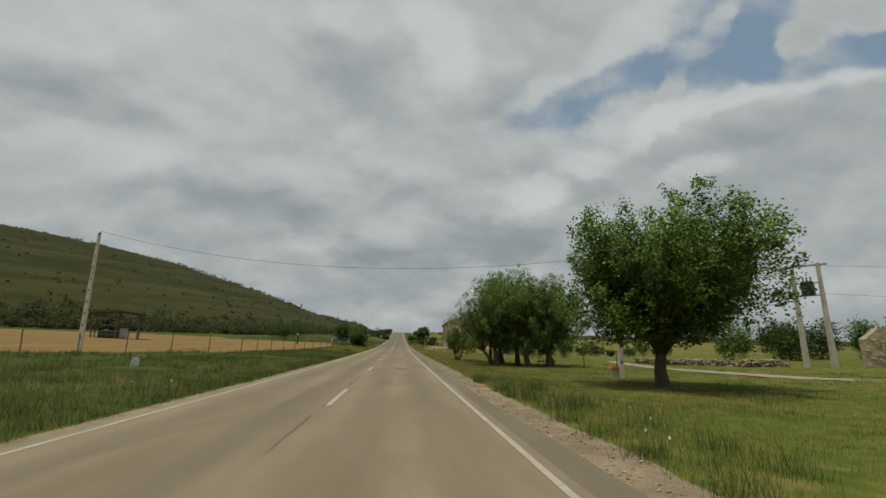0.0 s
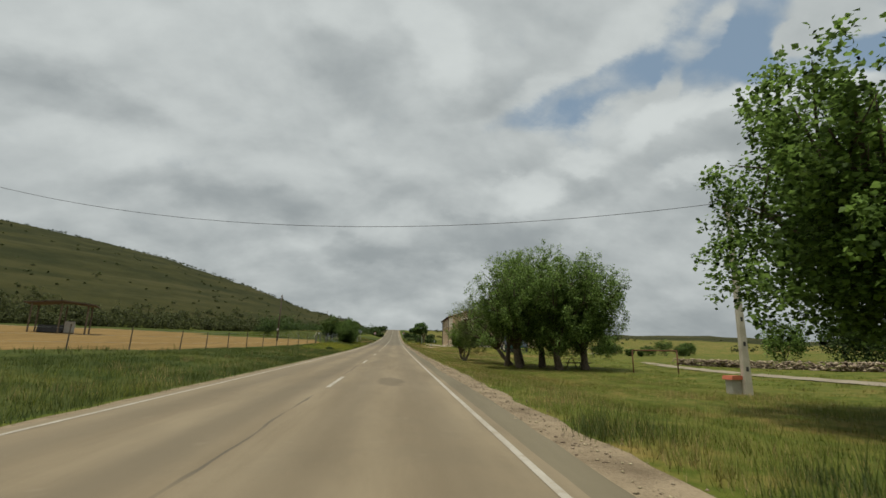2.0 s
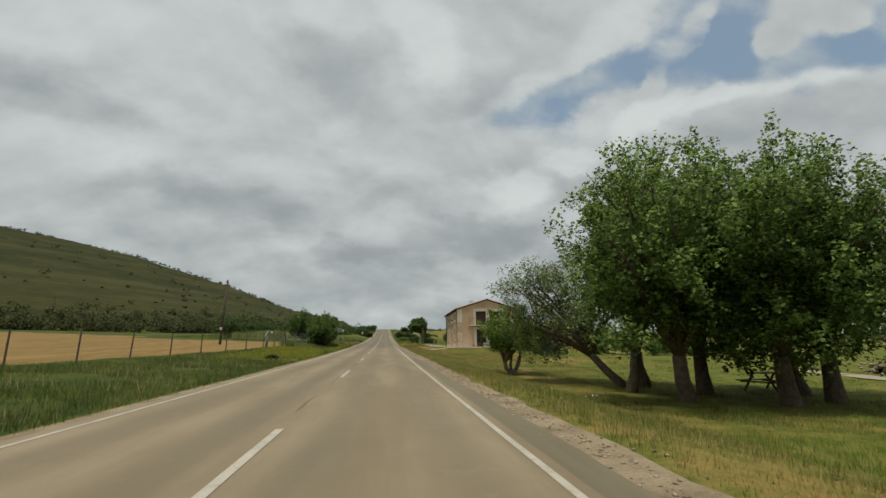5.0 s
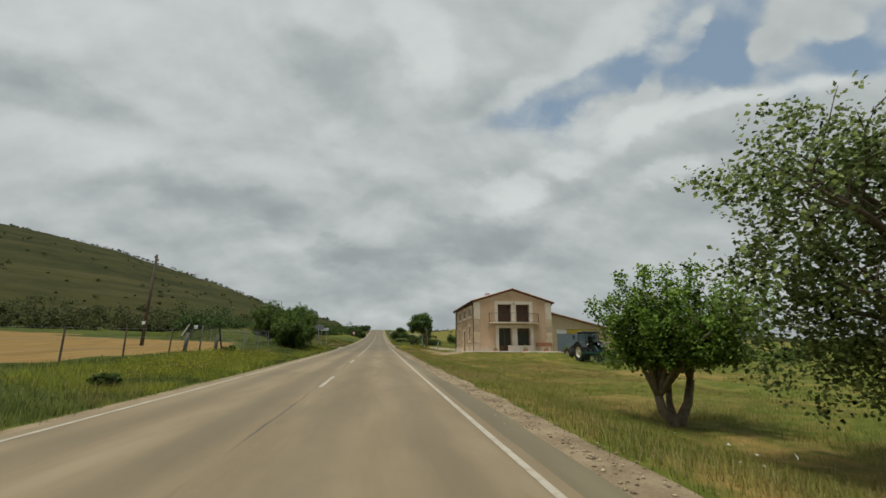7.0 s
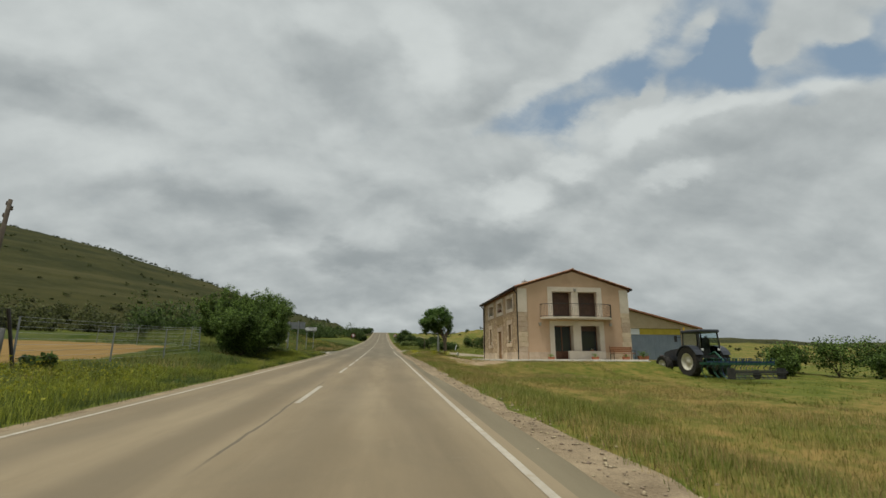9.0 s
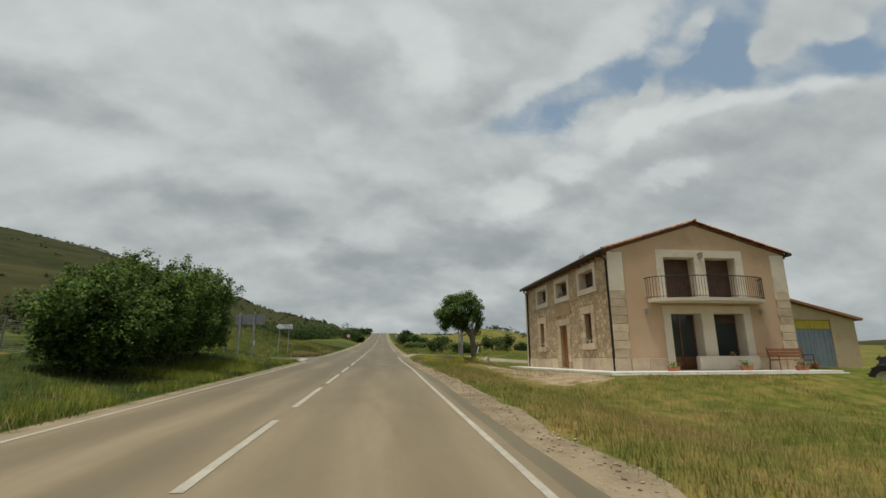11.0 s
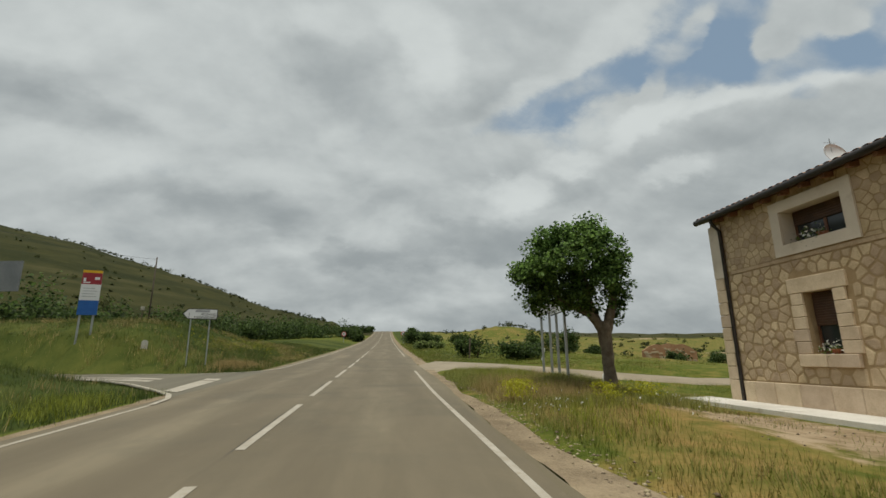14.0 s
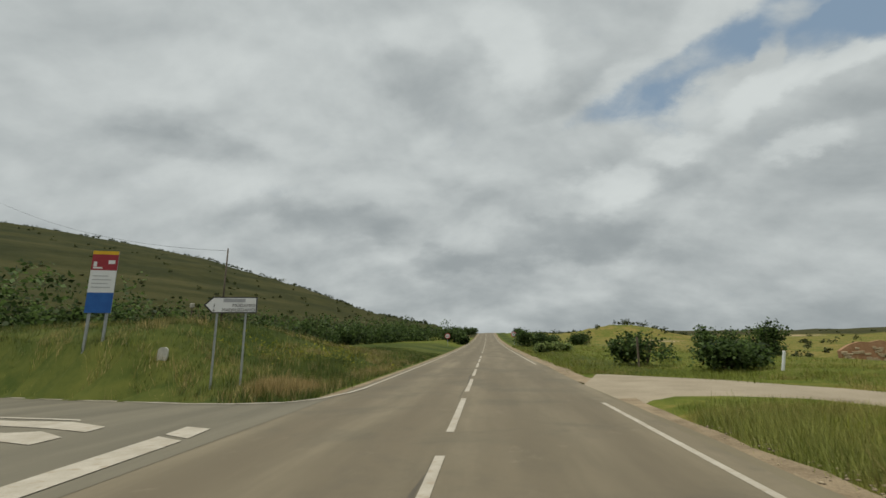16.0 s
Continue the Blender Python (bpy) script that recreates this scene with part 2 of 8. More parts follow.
def land_material():
    """Grass, dry grass, ploughed field, scrub and bare soil, by the zones kept on the ground's points."""
    m = bpy.data.materials.new("land")
    m.use_nodes = True
    t = m.node_tree
    shader = t.nodes["Principled BSDF"]
    pos = t.nodes.new("ShaderNodeNewGeometry").outputs["Position"]
    zone = t.nodes.new("ShaderNodeAttribute")
    zone.attribute_name = "zone"
    zs = t.nodes.new("ShaderNodeSeparateColor")
    link(t, zone.outputs["Color"], zs.inputs[0])
    n1, n2, n3 = noise_fac(t, pos, 0.16, 6.0, 0.65), noise_fac(t, pos, 1.7, 6.0, 0.65), noise_fac(t, pos, 14.0, 4.0, 0.7)
    broad = noise_fac(t, pos, 0.02, 6.0, 0.6)
    green = mix_col(t, remap(t, n2, 0.3, 0.7), (0.074, 0.096, 0.013), (0.142, 0.154, 0.028))
    dry = mix_col(t, remap(t, n3, 0.3, 0.7), (0.225, 0.145, 0.045), (0.345, 0.235, 0.085))
    parched = math_node(t, "MULTIPLY", zone.outputs["Alpha"], -0.16)
    grass = mix_col(t, remap(t, math_node(t, "ADD", parched, math_node(t, "ADD", math_node(t, "MULTIPLY", n1, 0.5), math_node(t, "MULTIPLY", n2, 0.5))), 0.47, 0.74), green, dry)
    grass = mix_col(t, math_node(t, "MULTIPLY", remap(t, n3, 0.5, 0.75), 0.4), grass, (0.060, 0.070, 0.012))
    rank = mix_col(t, remap(t, math_node(t, "ADD", math_node(t, "MULTIPLY", n1, 0.6), math_node(t, "MULTIPLY", n2, 0.4)), 0.36, 0.66), (0.034, 0.054, 0.010), (0.100, 0.108, 0.024))
    grass = mix_col(t, remap(t, math_node(t, "ADD", zone.outputs["Alpha"], math_node(t, "MULTIPLY", math_node(t, "SUBTRACT", n1, 0.5), 0.5)), 0.4, 0.65), grass, rank)
    lines = t.nodes.new("ShaderNodeMapping")
    lines.inputs["Rotation"].default_value = (0, 0, radians(35))
    lines.inputs["Scale"].default_value = (1.0, 0.05, 1.0)
    link(t, pos, lines.inputs["Vector"])
    rows = noise_fac(t, lines.outputs[0], 1.2, 4.0)
    field = mix_col(t, remap(t, rows, 0.3, 0.7), (0.190, 0.120, 0.042), (0.268, 0.174, 0.064))
    bands = t.nodes.new("ShaderNodeMapping")
    bands.inputs["Scale"].default_value = (0.006, 0.006, 0.16)
    link(t, pos, bands.inputs["Vector"])
    layers = noise_fac(t, bands.outputs[0], 1.0, 5.0, 0.6)
    scrub = mix_col(t, remap(t, math_node(t, "ADD", math_node(t, "MULTIPLY", layers, 0.38), math_node(t, "MULTIPLY", noise_fac(t, pos, 0.045, 7.0, 0.7), 0.62)), 0.36, 0.64), (0.021, 0.026, 0.006), (0.057, 0.054, 0.016))
    scrub = mix_col(t, remap(t, noise_fac(t, pos, 0.30, 8.0, 0.75), 0.52, 0.70), scrub, (0.026, 0.034, 0.010))
    scrub = mix_col(t, math_node(t, "MULTIPLY", remap(t, layers, 0.56, 0.72), 0.32), scrub, (0.085, 0.078, 0.036))
    soil = mix_col(t, remap(t, n2, 0.35, 0.65), (0.27, 0.195, 0.115), (0.42, 0.32, 0.21))
    colour = mix_col(t, remap(t, math_node(t, "ADD", zs.outputs[1], math_node(t, "MULTIPLY", math_node(t, "SUBTRACT", n1, 0.5), 0.35)), 0.4, 0.6), grass, scrub)
    colour = mix_col(t, remap(t, zs.outputs[0], 0.42, 0.58), colour, field)
    colour = mix_col(t, remap(t, math_node(t, "ADD", zs.outputs[2], math_node(t, "MULTIPLY", math_node(t, "SUBTRACT", n2, 0.5), 1.1)), 0.45, 0.75), colour, soil)
    link(t, colour, shader.inputs["Base Color"])
    shader.inputs["Roughness"].default_value = 0.95
    shader.inputs["Specular IOR Level"].default_value = 0.1
    b = node(t, "ShaderNodeBump", Strength=0.4, Distance=0.06)
    link(t, math_node(t, "ADD", n3, n2), b.inputs["Height"])
    link(t, b.outputs[0], shader.inputs["Normal"])
    return m


def glass_material(name="window_glass", tint=(0.03, 0.035, 0.04)):
    m = bpy.data.materials.new(name)
    m.use_nodes = True
    s = m.node_tree.nodes["Principled BSDF"]
    s.inputs["Base Color"].default_value = (*tint, 1)
    s.inputs["Roughness"].default_value = 0.06
    s.inputs["Specular IOR Level"].default_value = 0.6
    return m


ASPHALT = road_material("worn_asphalt", (0.195, 0.149, 0.089), (0.288, 0.227, 0.143), [(-3.75, 0.75), (-2.2, 0.95), (-0.75, 0.6), (0.65, 0.6)])
SIDE_ASPHALT = road_material("grey_asphalt", (0.118, 0.106, 0.076), (0.178, 0.158, 0.113), None)
SHOULDER = road_material("shoulder_asphalt", (0.140, 0.114, 0.070), (0.202, 0.170, 0.108), None)
LAND = land_material()
PAINT = material("road_paint", (0.35, 0.305, 0.235), (0.50, 0.455, 0.375), 2.5, 60, 0.7, spots=(0.36, 0.30, 0.22), spot_scale=7.0, spot_at=(0.52, 0.70), bump=0.1)
GRAVEL = material("gravel", (0.165, 0.120, 0.070), (0.37, 0.285, 0.180), 1.4, 30, 0.95, bump=0.9, depth=0.03)
TRACK = material("pale_track", (0.25, 0.205, 0.140), (0.36, 0.30, 0.215), 0.8, 20, 0.95, bump=0.5, depth=0.02)
PEBBLE = material("pebbles", (0.25, 0.19, 0.118), (0.43, 0.345, 0.24), 3, 50, 0.9, island=0.4)
BARK_PALE = material("pale_bark", (0.11, 0.088, 0.064), (0.25, 0.205, 0.155), 6, 40, 0.95, bump=0.9, depth=0.03)
GRASS_LUSH = leafy("lush_yellow_green_grass", (0.170, 0.205, 0.024), (0.350, 0.375, 0.052), 0.22, 0.50)
BARK = material("bark", (0.055, 0.042, 0.030), (0.16, 0.125, 0.09), 6, 40, 0.95, bump=0.9, depth=0.03)
LEAF = leafy("poplar_leaves", (0.084, 0.150, 0.032), (0.230, 0.335, 0.080), 0.36, 0.5)
LEAF_GROVE = leafy("grove_leaves", (0.104, 0.168, 0.040), (0.245, 0.345, 0.092), 0.3, 0.5)
LEAF_BRIGHT = leafy("fruit_tree_leaves", (0.092, 0.170, 0.026), (0.255, 0.380, 0.068))
LEAF_OLIVE = leafy("almond_leaves", (0.105, 0.148, 0.045), (0.300, 0.365, 0.125))
LEAF_DARK = leafy("elm_leaves", (0.036, 0.064, 0.018), (0.112, 0.165, 0.048))
LEAF_ROUND = leafy("mulberry_leaves", (0.050, 0.104, 0.024), (0.185, 0.290, 0.076), 0.34, 0.5)
SCRUB_LEAF = leafy("scrub_leaves", (0.042, 0.054, 0.018), (0.090, 0.106, 0.038))
LEAF_ELM = leafy("elm_shrub_leaves", (0.058, 0.102, 0.024), (0.178, 0.260, 0.064), 0.34, 0.5)
LEAF_BELT = leafy("belt_leaves", (0.058, 0.069, 0.025), (0.130, 0.146, 0.054))
GRASS = leafy("verge_grass", (0.115, 0.155, 0.022), (0.240, 0.268, 0.052), 0.22, 0.50, (0.300, 0.205, 0.068))
GRASS_DRY = leafy("dry_grass", (0.270, 0.200, 0.070), (0.470, 0.355, 0.160), 0.22, 0.50)
GRASS_DEEP = leafy("rank_grass", (0.040, 0.070, 0.012), (0.102, 0.132, 0.030), 0.22, 0.50, (0.155, 0.150, 0.040))
GRASS_TALL = leafy("tall_pale_grass", (0.170, 0.205, 0.040), (0.360, 0.370, 0.098), 0.22, 0.50, (0.330, 0.235, 0.085))
YELLOW_BRIGHT = leafy("bright_yellow_blossom", (0.30, 0.31, 0.02), (0.52, 0.49, 0.035), 0.2, 0.3)
YELLOW_FLOWER = leafy("yellow_blossom", (0.17, 0.18, 0.015), (0.34, 0.32, 0.03), 0.3, 0.3)
WHITE_FLOWER = leafy("white_blossom", (0.6, 0.6, 0.55), (0.85, 0.85, 0.8), 0.1, 0.2)
PINK_FLOWER = leafy("pink_blossom", (0.45, 0.12, 0.16), (0.75, 0.32, 0.36), 0.3, 0.2)
CONCRETE = material("pole_concrete", (0.38, 0.34, 0.27), (0.58, 0.53, 0.44), 1.5, 30, 0.9, bump=0.4)
PAVING = material("pale_concrete_paving", (0.55, 0.51, 0.45), (0.74, 0.70, 0.63), 1.0, 25, 0.9, bump=0.3, spots=(0.42, 0.38, 0.32), spot_scale=1.7, spot_at=(0.58, 0.78))
GREY_WOOD = material("grey_weathered_post", (0.085, 0.085, 0.083), (0.165, 0.162, 0.155), 4, 60, 0.9, bump=0.5)
OLD_WOOD = material("weathered_wood", (0.075, 0.055, 0.040), (0.19, 0.15, 0.11), 4, 60, 0.9, bump=0.6)
POLE_WOOD = material("creosoted_pole", (0.05, 0.040, 0.030), (0.12, 0.095, 0.07), 3, 50, 0.9, bump=0.6)
STEEL = material("galvanised_steel", (0.30, 0.32, 0.33), (0.46, 0.48, 0.49), 5, 60, 0.5, metal=0.7, bump=0.1)
STEEL_DULL = material("dull_grey_panel", (0.19, 0.205, 0.22), (0.28, 0.295, 0.31), 3, 60, 0.6, metal=0.4, bump=0.1)
WIRE = material("dark_cable", (0.03, 0.03, 0.03), (0.06, 0.06, 0.06), 5, 50, 0.6, bump=0)
BLACK_IRON = material("black_iron", (0.020, 0.017, 0.015), (0.05, 0.042, 0.038), 6, 60, 0.5, metal=0.3, bump=0.1)
RENDER_PINK = material("salmon_render", (0.52, 0.355, 0.235), (0.585, 0.41, 0.28), 0.7, 60, 0.93, bump=0.3, depth=0.004, spots=(0.47, 0.32, 0.21), spot_scale=0.5, spot_at=(0.5, 0.75))
RENDER_WHITE = material("cream_surround", (0.60, 0.52, 0.42), (0.72, 0.64, 0.54), 1.2, 60, 0.9, bump=0.2, spots=(0.50, 0.42, 0.33), spot_scale=1.1, spot_at=(0.55, 0.75))
ASHLAR = material("cut_limestone", (0.47, 0.36, 0.245), (0.66, 0.53, 0.39), 2.4, 45, 0.92, bump=0.5, depth=0.012, per_object=0.14)
RUBBLE = material("rubble_stone", (0.41, 0.300, 0.185), (0.61, 0.475, 0.32), 3.0, 45, 0.93, bump=0.7, depth=0.02, per_object=0.15)
RUBBLE_REST = material("rubble_stone_joined", (0.41, 0.300, 0.185), (0.61, 0.475, 0.32), 3.0, 45, 0.93, bump=0.7, depth=0.02, island=0.15)
MORTAR = material("sandy_mortar", (0.31, 0.215, 0.112), (0.43, 0.315, 0.180), 3, 60, 0.95, bump=0.6)
DRY_STONE = material("dry_stone", (0.22, 0.165, 0.105), (0.44, 0.35, 0.25), 2.5, 30, 0.95, bump=0.8, depth=0.03, island=0.3)
EARTH_WALL = material("red_earth_wall", (0.27, 0.145, 0.075), (0.40, 0.24, 0.14), 1.2, 20, 0.95, bump=0.8, depth=0.03)
TILE = material("clay_roof_tile", (0.27, 0.115, 0.06), (0.46, 0.25, 0.15), 5, 40, 0.9, bump=0.4, per_object=0.25)
TILE_REST = material("clay_roof_tiles", (0.27, 0.115, 0.06), (0.46, 0.25, 0.15), 5, 40, 0.9, bump=0.4, island=0.25)
EAVE_WOOD = material("stained_eaves_wood", (0.10, 0.045, 0.020), (0.22, 0.105, 0.05), 5, 50, 0.75, bump=0.3)
DOOR_WOOD = material("varnished_door_wood", (0.19, 0.075, 0.022), (0.33, 0.145, 0.050), 4, 50, 0.5, bump=0.2)
SHUTTER = material("brown_roller_shutter", (0.055, 0.030, 0.020), (0.10, 0.055, 0.036), 3, 60, 0.55, bump=0.1)
FRAME_BROWN = material("brown_window_frame", (0.11, 0.045, 0.022), (0.19, 0.085, 0.045), 5, 50, 0.5, bump=0.1)
GLASS = glass_material()
TERRACOTTA = material("terracotta", (0.34, 0.115, 0.06), (0.50, 0.20, 0.11), 5, 40, 0.85, bump=0.2, world_space=False)
BENCH_WOOD = material("bench_wood", (0.23, 0.095, 0.04), (0.38, 0.18, 0.085), 5, 50, 0.6, bump=0.2)
SHED_WALL = material("ochre_shed_render", (0.42, 0.32, 0.20), (0.55, 0.44, 0.29), 0.9, 40, 0.95, bump=0.4, spots=(0.33, 0.27, 0.18), spot_scale=0.9, spot_at=(0.52, 0.75))
SHED_DOOR = material("blue_grey_steel_sheet", (0.175, 0.21, 0.255), (0.235, 0.275, 0.325), 1.2, 50, 0.55, metal=0.3, bump=0.05)
YELLOW_SHEET = material("yellow_translucent_sheet", (0.40, 0.30, 0.02), (0.52, 0.40, 0.05), 2, 40, 0.6, bump=0.05)
TYRE = material("tyre_rubber", (0.018, 0.017, 0.016), (0.045, 0.040, 0.034), 8, 50, 0.9, bump=0.3)
RIM = material("cream_wheel_rim", (0.50, 0.47, 0.38), (0.68, 0.64, 0.54), 5, 50, 0.55, bump=0.05)
TRACTOR_BLUE = material("dark_blue_paint", (0.028, 0.032, 0.040), (0.052, 0.058, 0.070), 4, 50, 0.4, bump=0.03)
TRACTOR_BLACK = material("black_machine_parts", (0.015, 0.015, 0.016), (0.045, 0.043, 0.040), 5, 50, 0.6, bump=0.1)
IMPL_GREEN = material("green_machine_paint", (0.018, 0.070, 0.045), (0.040, 0.125, 0.078), 4, 50, 0.5, bump=0.05)
IMPL_BLUE = material("blue_machine_paint", (0.018, 0.045, 0.095), (0.04, 0.075, 0.15), 4, 50, 0.5, bump=0.05)
LAMP_WHITE = material("lamp_glass", (0.7, 0.7, 0.7), (0.85, 0.85, 0.85), 5, 50, 0.2, bump=0)
SIGN_WHITE = material("sign_white", (0.66, 0.67, 0.68), (0.74, 0.75, 0.76), 3, 50, 0.45, bump=0)
SIGN_BLACK = material("sign_black", (0.012, 0.012, 0.013), (0.02, 0.02, 0.022), 3, 50, 0.5, bump=0)
SIGN_GREEN = material("sign_green", (0.0, 0.20, 0.085), (0.01, 0.25, 0.11), 3, 50, 0.5, bump=0)
SIGN_GREY = material("sign_grey", (0.30, 0.31, 0.33), (0.38, 0.39, 0.41), 3, 50, 0.5, bump=0)
SIGN_RED = material("sign_red", (0.42, 0.02, 0.02), (0.52, 0.035, 0.03), 3, 50, 0.5, bump=0)
SIGN_BLUE = material("sign_blue", (0.012, 0.085, 0.32), (0.02, 0.12, 0.40), 3, 50, 0.5, bump=0)
SIGN_MAROON = material("sign_maroon", (0.25, 0.018, 0.03), (0.33, 0.03, 0.042), 3, 50, 0.5, bump=0)
SIGN_YELLOW = material("sign_yellow", (0.62, 0.36, 0.01), (0.72, 0.44, 0.02), 3, 50, 0.5, bump=0)
BOX_GREY = material("box_grey", (0.32, 0.30, 0.26), (0.45, 0.42, 0.37), 3, 50, 0.8, bump=0.2)
BOX_RED = material("box_red_lid", (0.42, 0.10, 0.05), (0.55, 0.17, 0.09), 3, 50, 0.7, bump=0.1)
RUST = material("rusty_steel", (0.10, 0.040, 0.022), (0.20, 0.085, 0.045), 5, 60, 0.85, bump=0.3)
DARK_METAL = material("transformer_steel", (0.025, 0.025, 0.027), (0.06, 0.06, 0.062), 3, 50, 0.6, bump=0.1)
PORCELAIN = material("brown_porcelain", (0.14, 0.04, 0.02), (0.24, 0.08, 0.04), 3, 50, 0.3, bump=0)
SHEET_ROOF = material("rusty_sheet_roof", (0.045, 0.032, 0.026), (0.11, 0.08, 0.06), 2, 40, 0.8, bump=0.3)
MARKER_STONE = material("white_marker_stone", (0.50, 0.48, 0.43), (0.70, 0.68, 0.62), 6, 40, 0.9, bump=0.3)

# ---- building helpers ----


def put(name, me, mat, parent=None, label=""):
    if mat is not None and len(me.materials) == 0:
        me.materials.append(mat)
    ob = new(name, me)
    if parent is not None:
        ob.parent = parent
    if label:
        ob["label"] = label
    return ob


def part(name, bm, mat, parent=None, label="", smooth=False):
    """Links a bmesh as one mesh object."""
    me = bpy.data.meshes.new(name)
    bmesh.ops.recalc_face_normals(bm, faces=bm.faces)
    if smooth:
        for f in bm.faces:
            f.smooth = True
    bm.to_mesh(me)
    bm.free()
    return put(name, me, mat, parent, label)


def thing(name, m, label, category, group=""):
    """An Empty at a thing's base, which parents its parts."""
    ob = new(name)
    ob.empty_display_size = 0.2
    ob.matrix_world = m
    return tagged(ob, label, category, group)


def box(bm, x0, x1, y0, y1, z0, z1, bevel=0.0):
    vs = [bm.verts.new(p) for p in ((x0, y0, z0), (x1, y0, z0), (x1, y1, z0), (x0, y1, z0), (x0, y0, z1), (x1, y0, z1), (x1, y1, z1), (x0, y1, z1))]
    fs = [bm.faces.new([vs[i] for i in q]) for q in ((3, 2, 1, 0), (4, 5, 6, 7), (0, 1, 5, 4), (1, 2, 6, 5), (2, 3, 7, 6), (3, 0, 4, 7))]
    if bevel:
        es = list({e for f in fs for e in f.edges})
        bmesh.ops.bevel(bm, geom=es, offset=bevel, segments=1, affect="EDGES", profile=0.6)
    return bm


def slab(*dims, bevel=0.0):
    return box(bmesh.new(), *dims, bevel=bevel)


def tube(bm, points, radii, sides=8, cap=True):
    """A tapered tube along points."""
    rings = []
    n = len(points)
    pts = [Vector(p) for p in points]
    for i, p in enumerate(pts):
        d = (pts[min(i + 1, n - 1)] - pts[max(i - 1, 0)]).normalized()
        ref = Vector((0, 0, 1)) if abs(d.z) < 0.9 else Vector((1, 0, 0))
        a = d.cross(ref).normalized()
        b = d.cross(a)
        r = radii[i] if isinstance(radii, (list, tuple)) else radii
        rings.append([bm.verts.new(p + r * (math.cos(2 * math.pi * k / sides) * a + math.sin(2 * math.pi * k / sides) * b)) for k in range(sides)])
    for i in range(n - 1):
        for k in range(sides):
            bm.faces.new((rings[i][k], rings[i][(k + 1) % sides], rings[i + 1][(k + 1) % sides], rings[i + 1][k]))
    if cap:
        bm.faces.new(rings[0][::-1])
        bm.faces.new(rings[-1])
    return bm


def prism(bm, outline, depth, axis="y", at=0.0):
    """An outline in two axes pulled out along the third."""
    def place(a, b, c):
        return {"x": (c, a, b), "y": (a, c, b), "z": (a, b, c)}[axis]
    lo = [bm.verts.new(place(a, b, at)) for a, b in outline]
    hi = [bm.verts.new(place(a, b, at + depth)) for a, b in outline]
    bm.faces.new(lo)
    bm.faces.new(hi[::-1])
    for i in range(len(lo)):
        j = (i + 1) % len(lo)
        bm.faces.new((lo[i], hi[i], hi[j], lo[j]))
    return bm


def fast_mesh(name, verts, faces, mat, side=3):
    """A mesh from numpy arrays: verts (n, 3), faces (m, side)."""
    me = bpy.data.meshes.new(name)
    verts, faces = np.asarray(verts, np.float32), np.asarray(faces, np.int32)
    me.vertices.add(len(verts))
    me.vertices.foreach_set("co", verts.ravel())
    me.loops.add(faces.size)
    me.loops.foreach_set("vertex_index", faces.ravel())
    me.polygons.add(len(faces))
    me.polygons.foreach_set("loop_start", np.arange(0, faces.size, side, dtype=np.int32))
    me.update(calc_edges=True)
    me.validate()
    me.materials.append(mat)
    return me


def gz(x, y):
    return float(ground_z(x, y))


AZ = [-180, -75, -48, -37, -28, -19, -11.5, -7.5, -1.5, 6, 12, 20, 30, 38, 45, 75, 180]
EL = [6.0, 12.3, 12.2, 11.5, 10.35, 7.75, 5.1, 4.3, 3.2, 2.9, 2.9, 2.5, 2.3, 2.1, 1.5, 1.3, 6.0]
RR = [500, 410, 415, 405, 385, 350, 315, 300, 300, 330, 400, 430, 450, 500, 560, 600, 500]
FO = [160, 120, 122, 126, 134, 146, 160, 175, 200, 170, 150, 140, 140, 150, 170, 200, 160]
FZ = [5.0, 5.7, 5.9, 6.2, 6.4, 6.9, 7.1, 7.2, 7.5, 5.5, 3.4, 2.2, 1.8, 1.8, 1.8, 2.0, 5.0]


SIDE_X = [4.70, 4.84, 5.56, 6.92, 8.17, 9.68, 14.5, 22.0, 40.0, 70.0]
SIDE_NEAR = [107.9, 109.0, 109.9, 111.3, 112.2, 113.1, 115.6, 119.2, 128.0, 142.0]
SIDE_FAR = [119.2, 118.0, 117.1, 117.3, 117.8, 118.4, 120.2, 123.6, 132.4, 146.5]


# the gravel track: its middle line and half widths
TRACK_X = [1.5, 3.3, 4.8, 6.0, 7.8, 10.5, 12.6, 18.0, 30.0]
TRACK_Y = [120.5, 119.9, 119.4, 118.4, 117.4, 116.0, 114.9, 114.3, 115.0]
TRACK_HALF = [5.1, 3.6, 2.7, 1.8, 1.2, 0.9, 0.9, 0.9, 0.9]


def ramp(v, a, b):
    s = np.clip((v - a) / (b - a), 0, 1)
    return s * s * (3 - 2 * s)


def road_z(y):
    """Height of the road: it climbs ever more steeply to a crest, then falls."""
    u = np.clip(y, -60, 300) - 48.7
    z = 0.027 * u + 0.00008 * u * u + 1.2e-7 * u ** 3
    over = np.maximum(y - 300, 0)
    return z + 0.08 * over * np.exp(-over / 12) - 0.03 * over * (1 - np.exp(-over / 12))


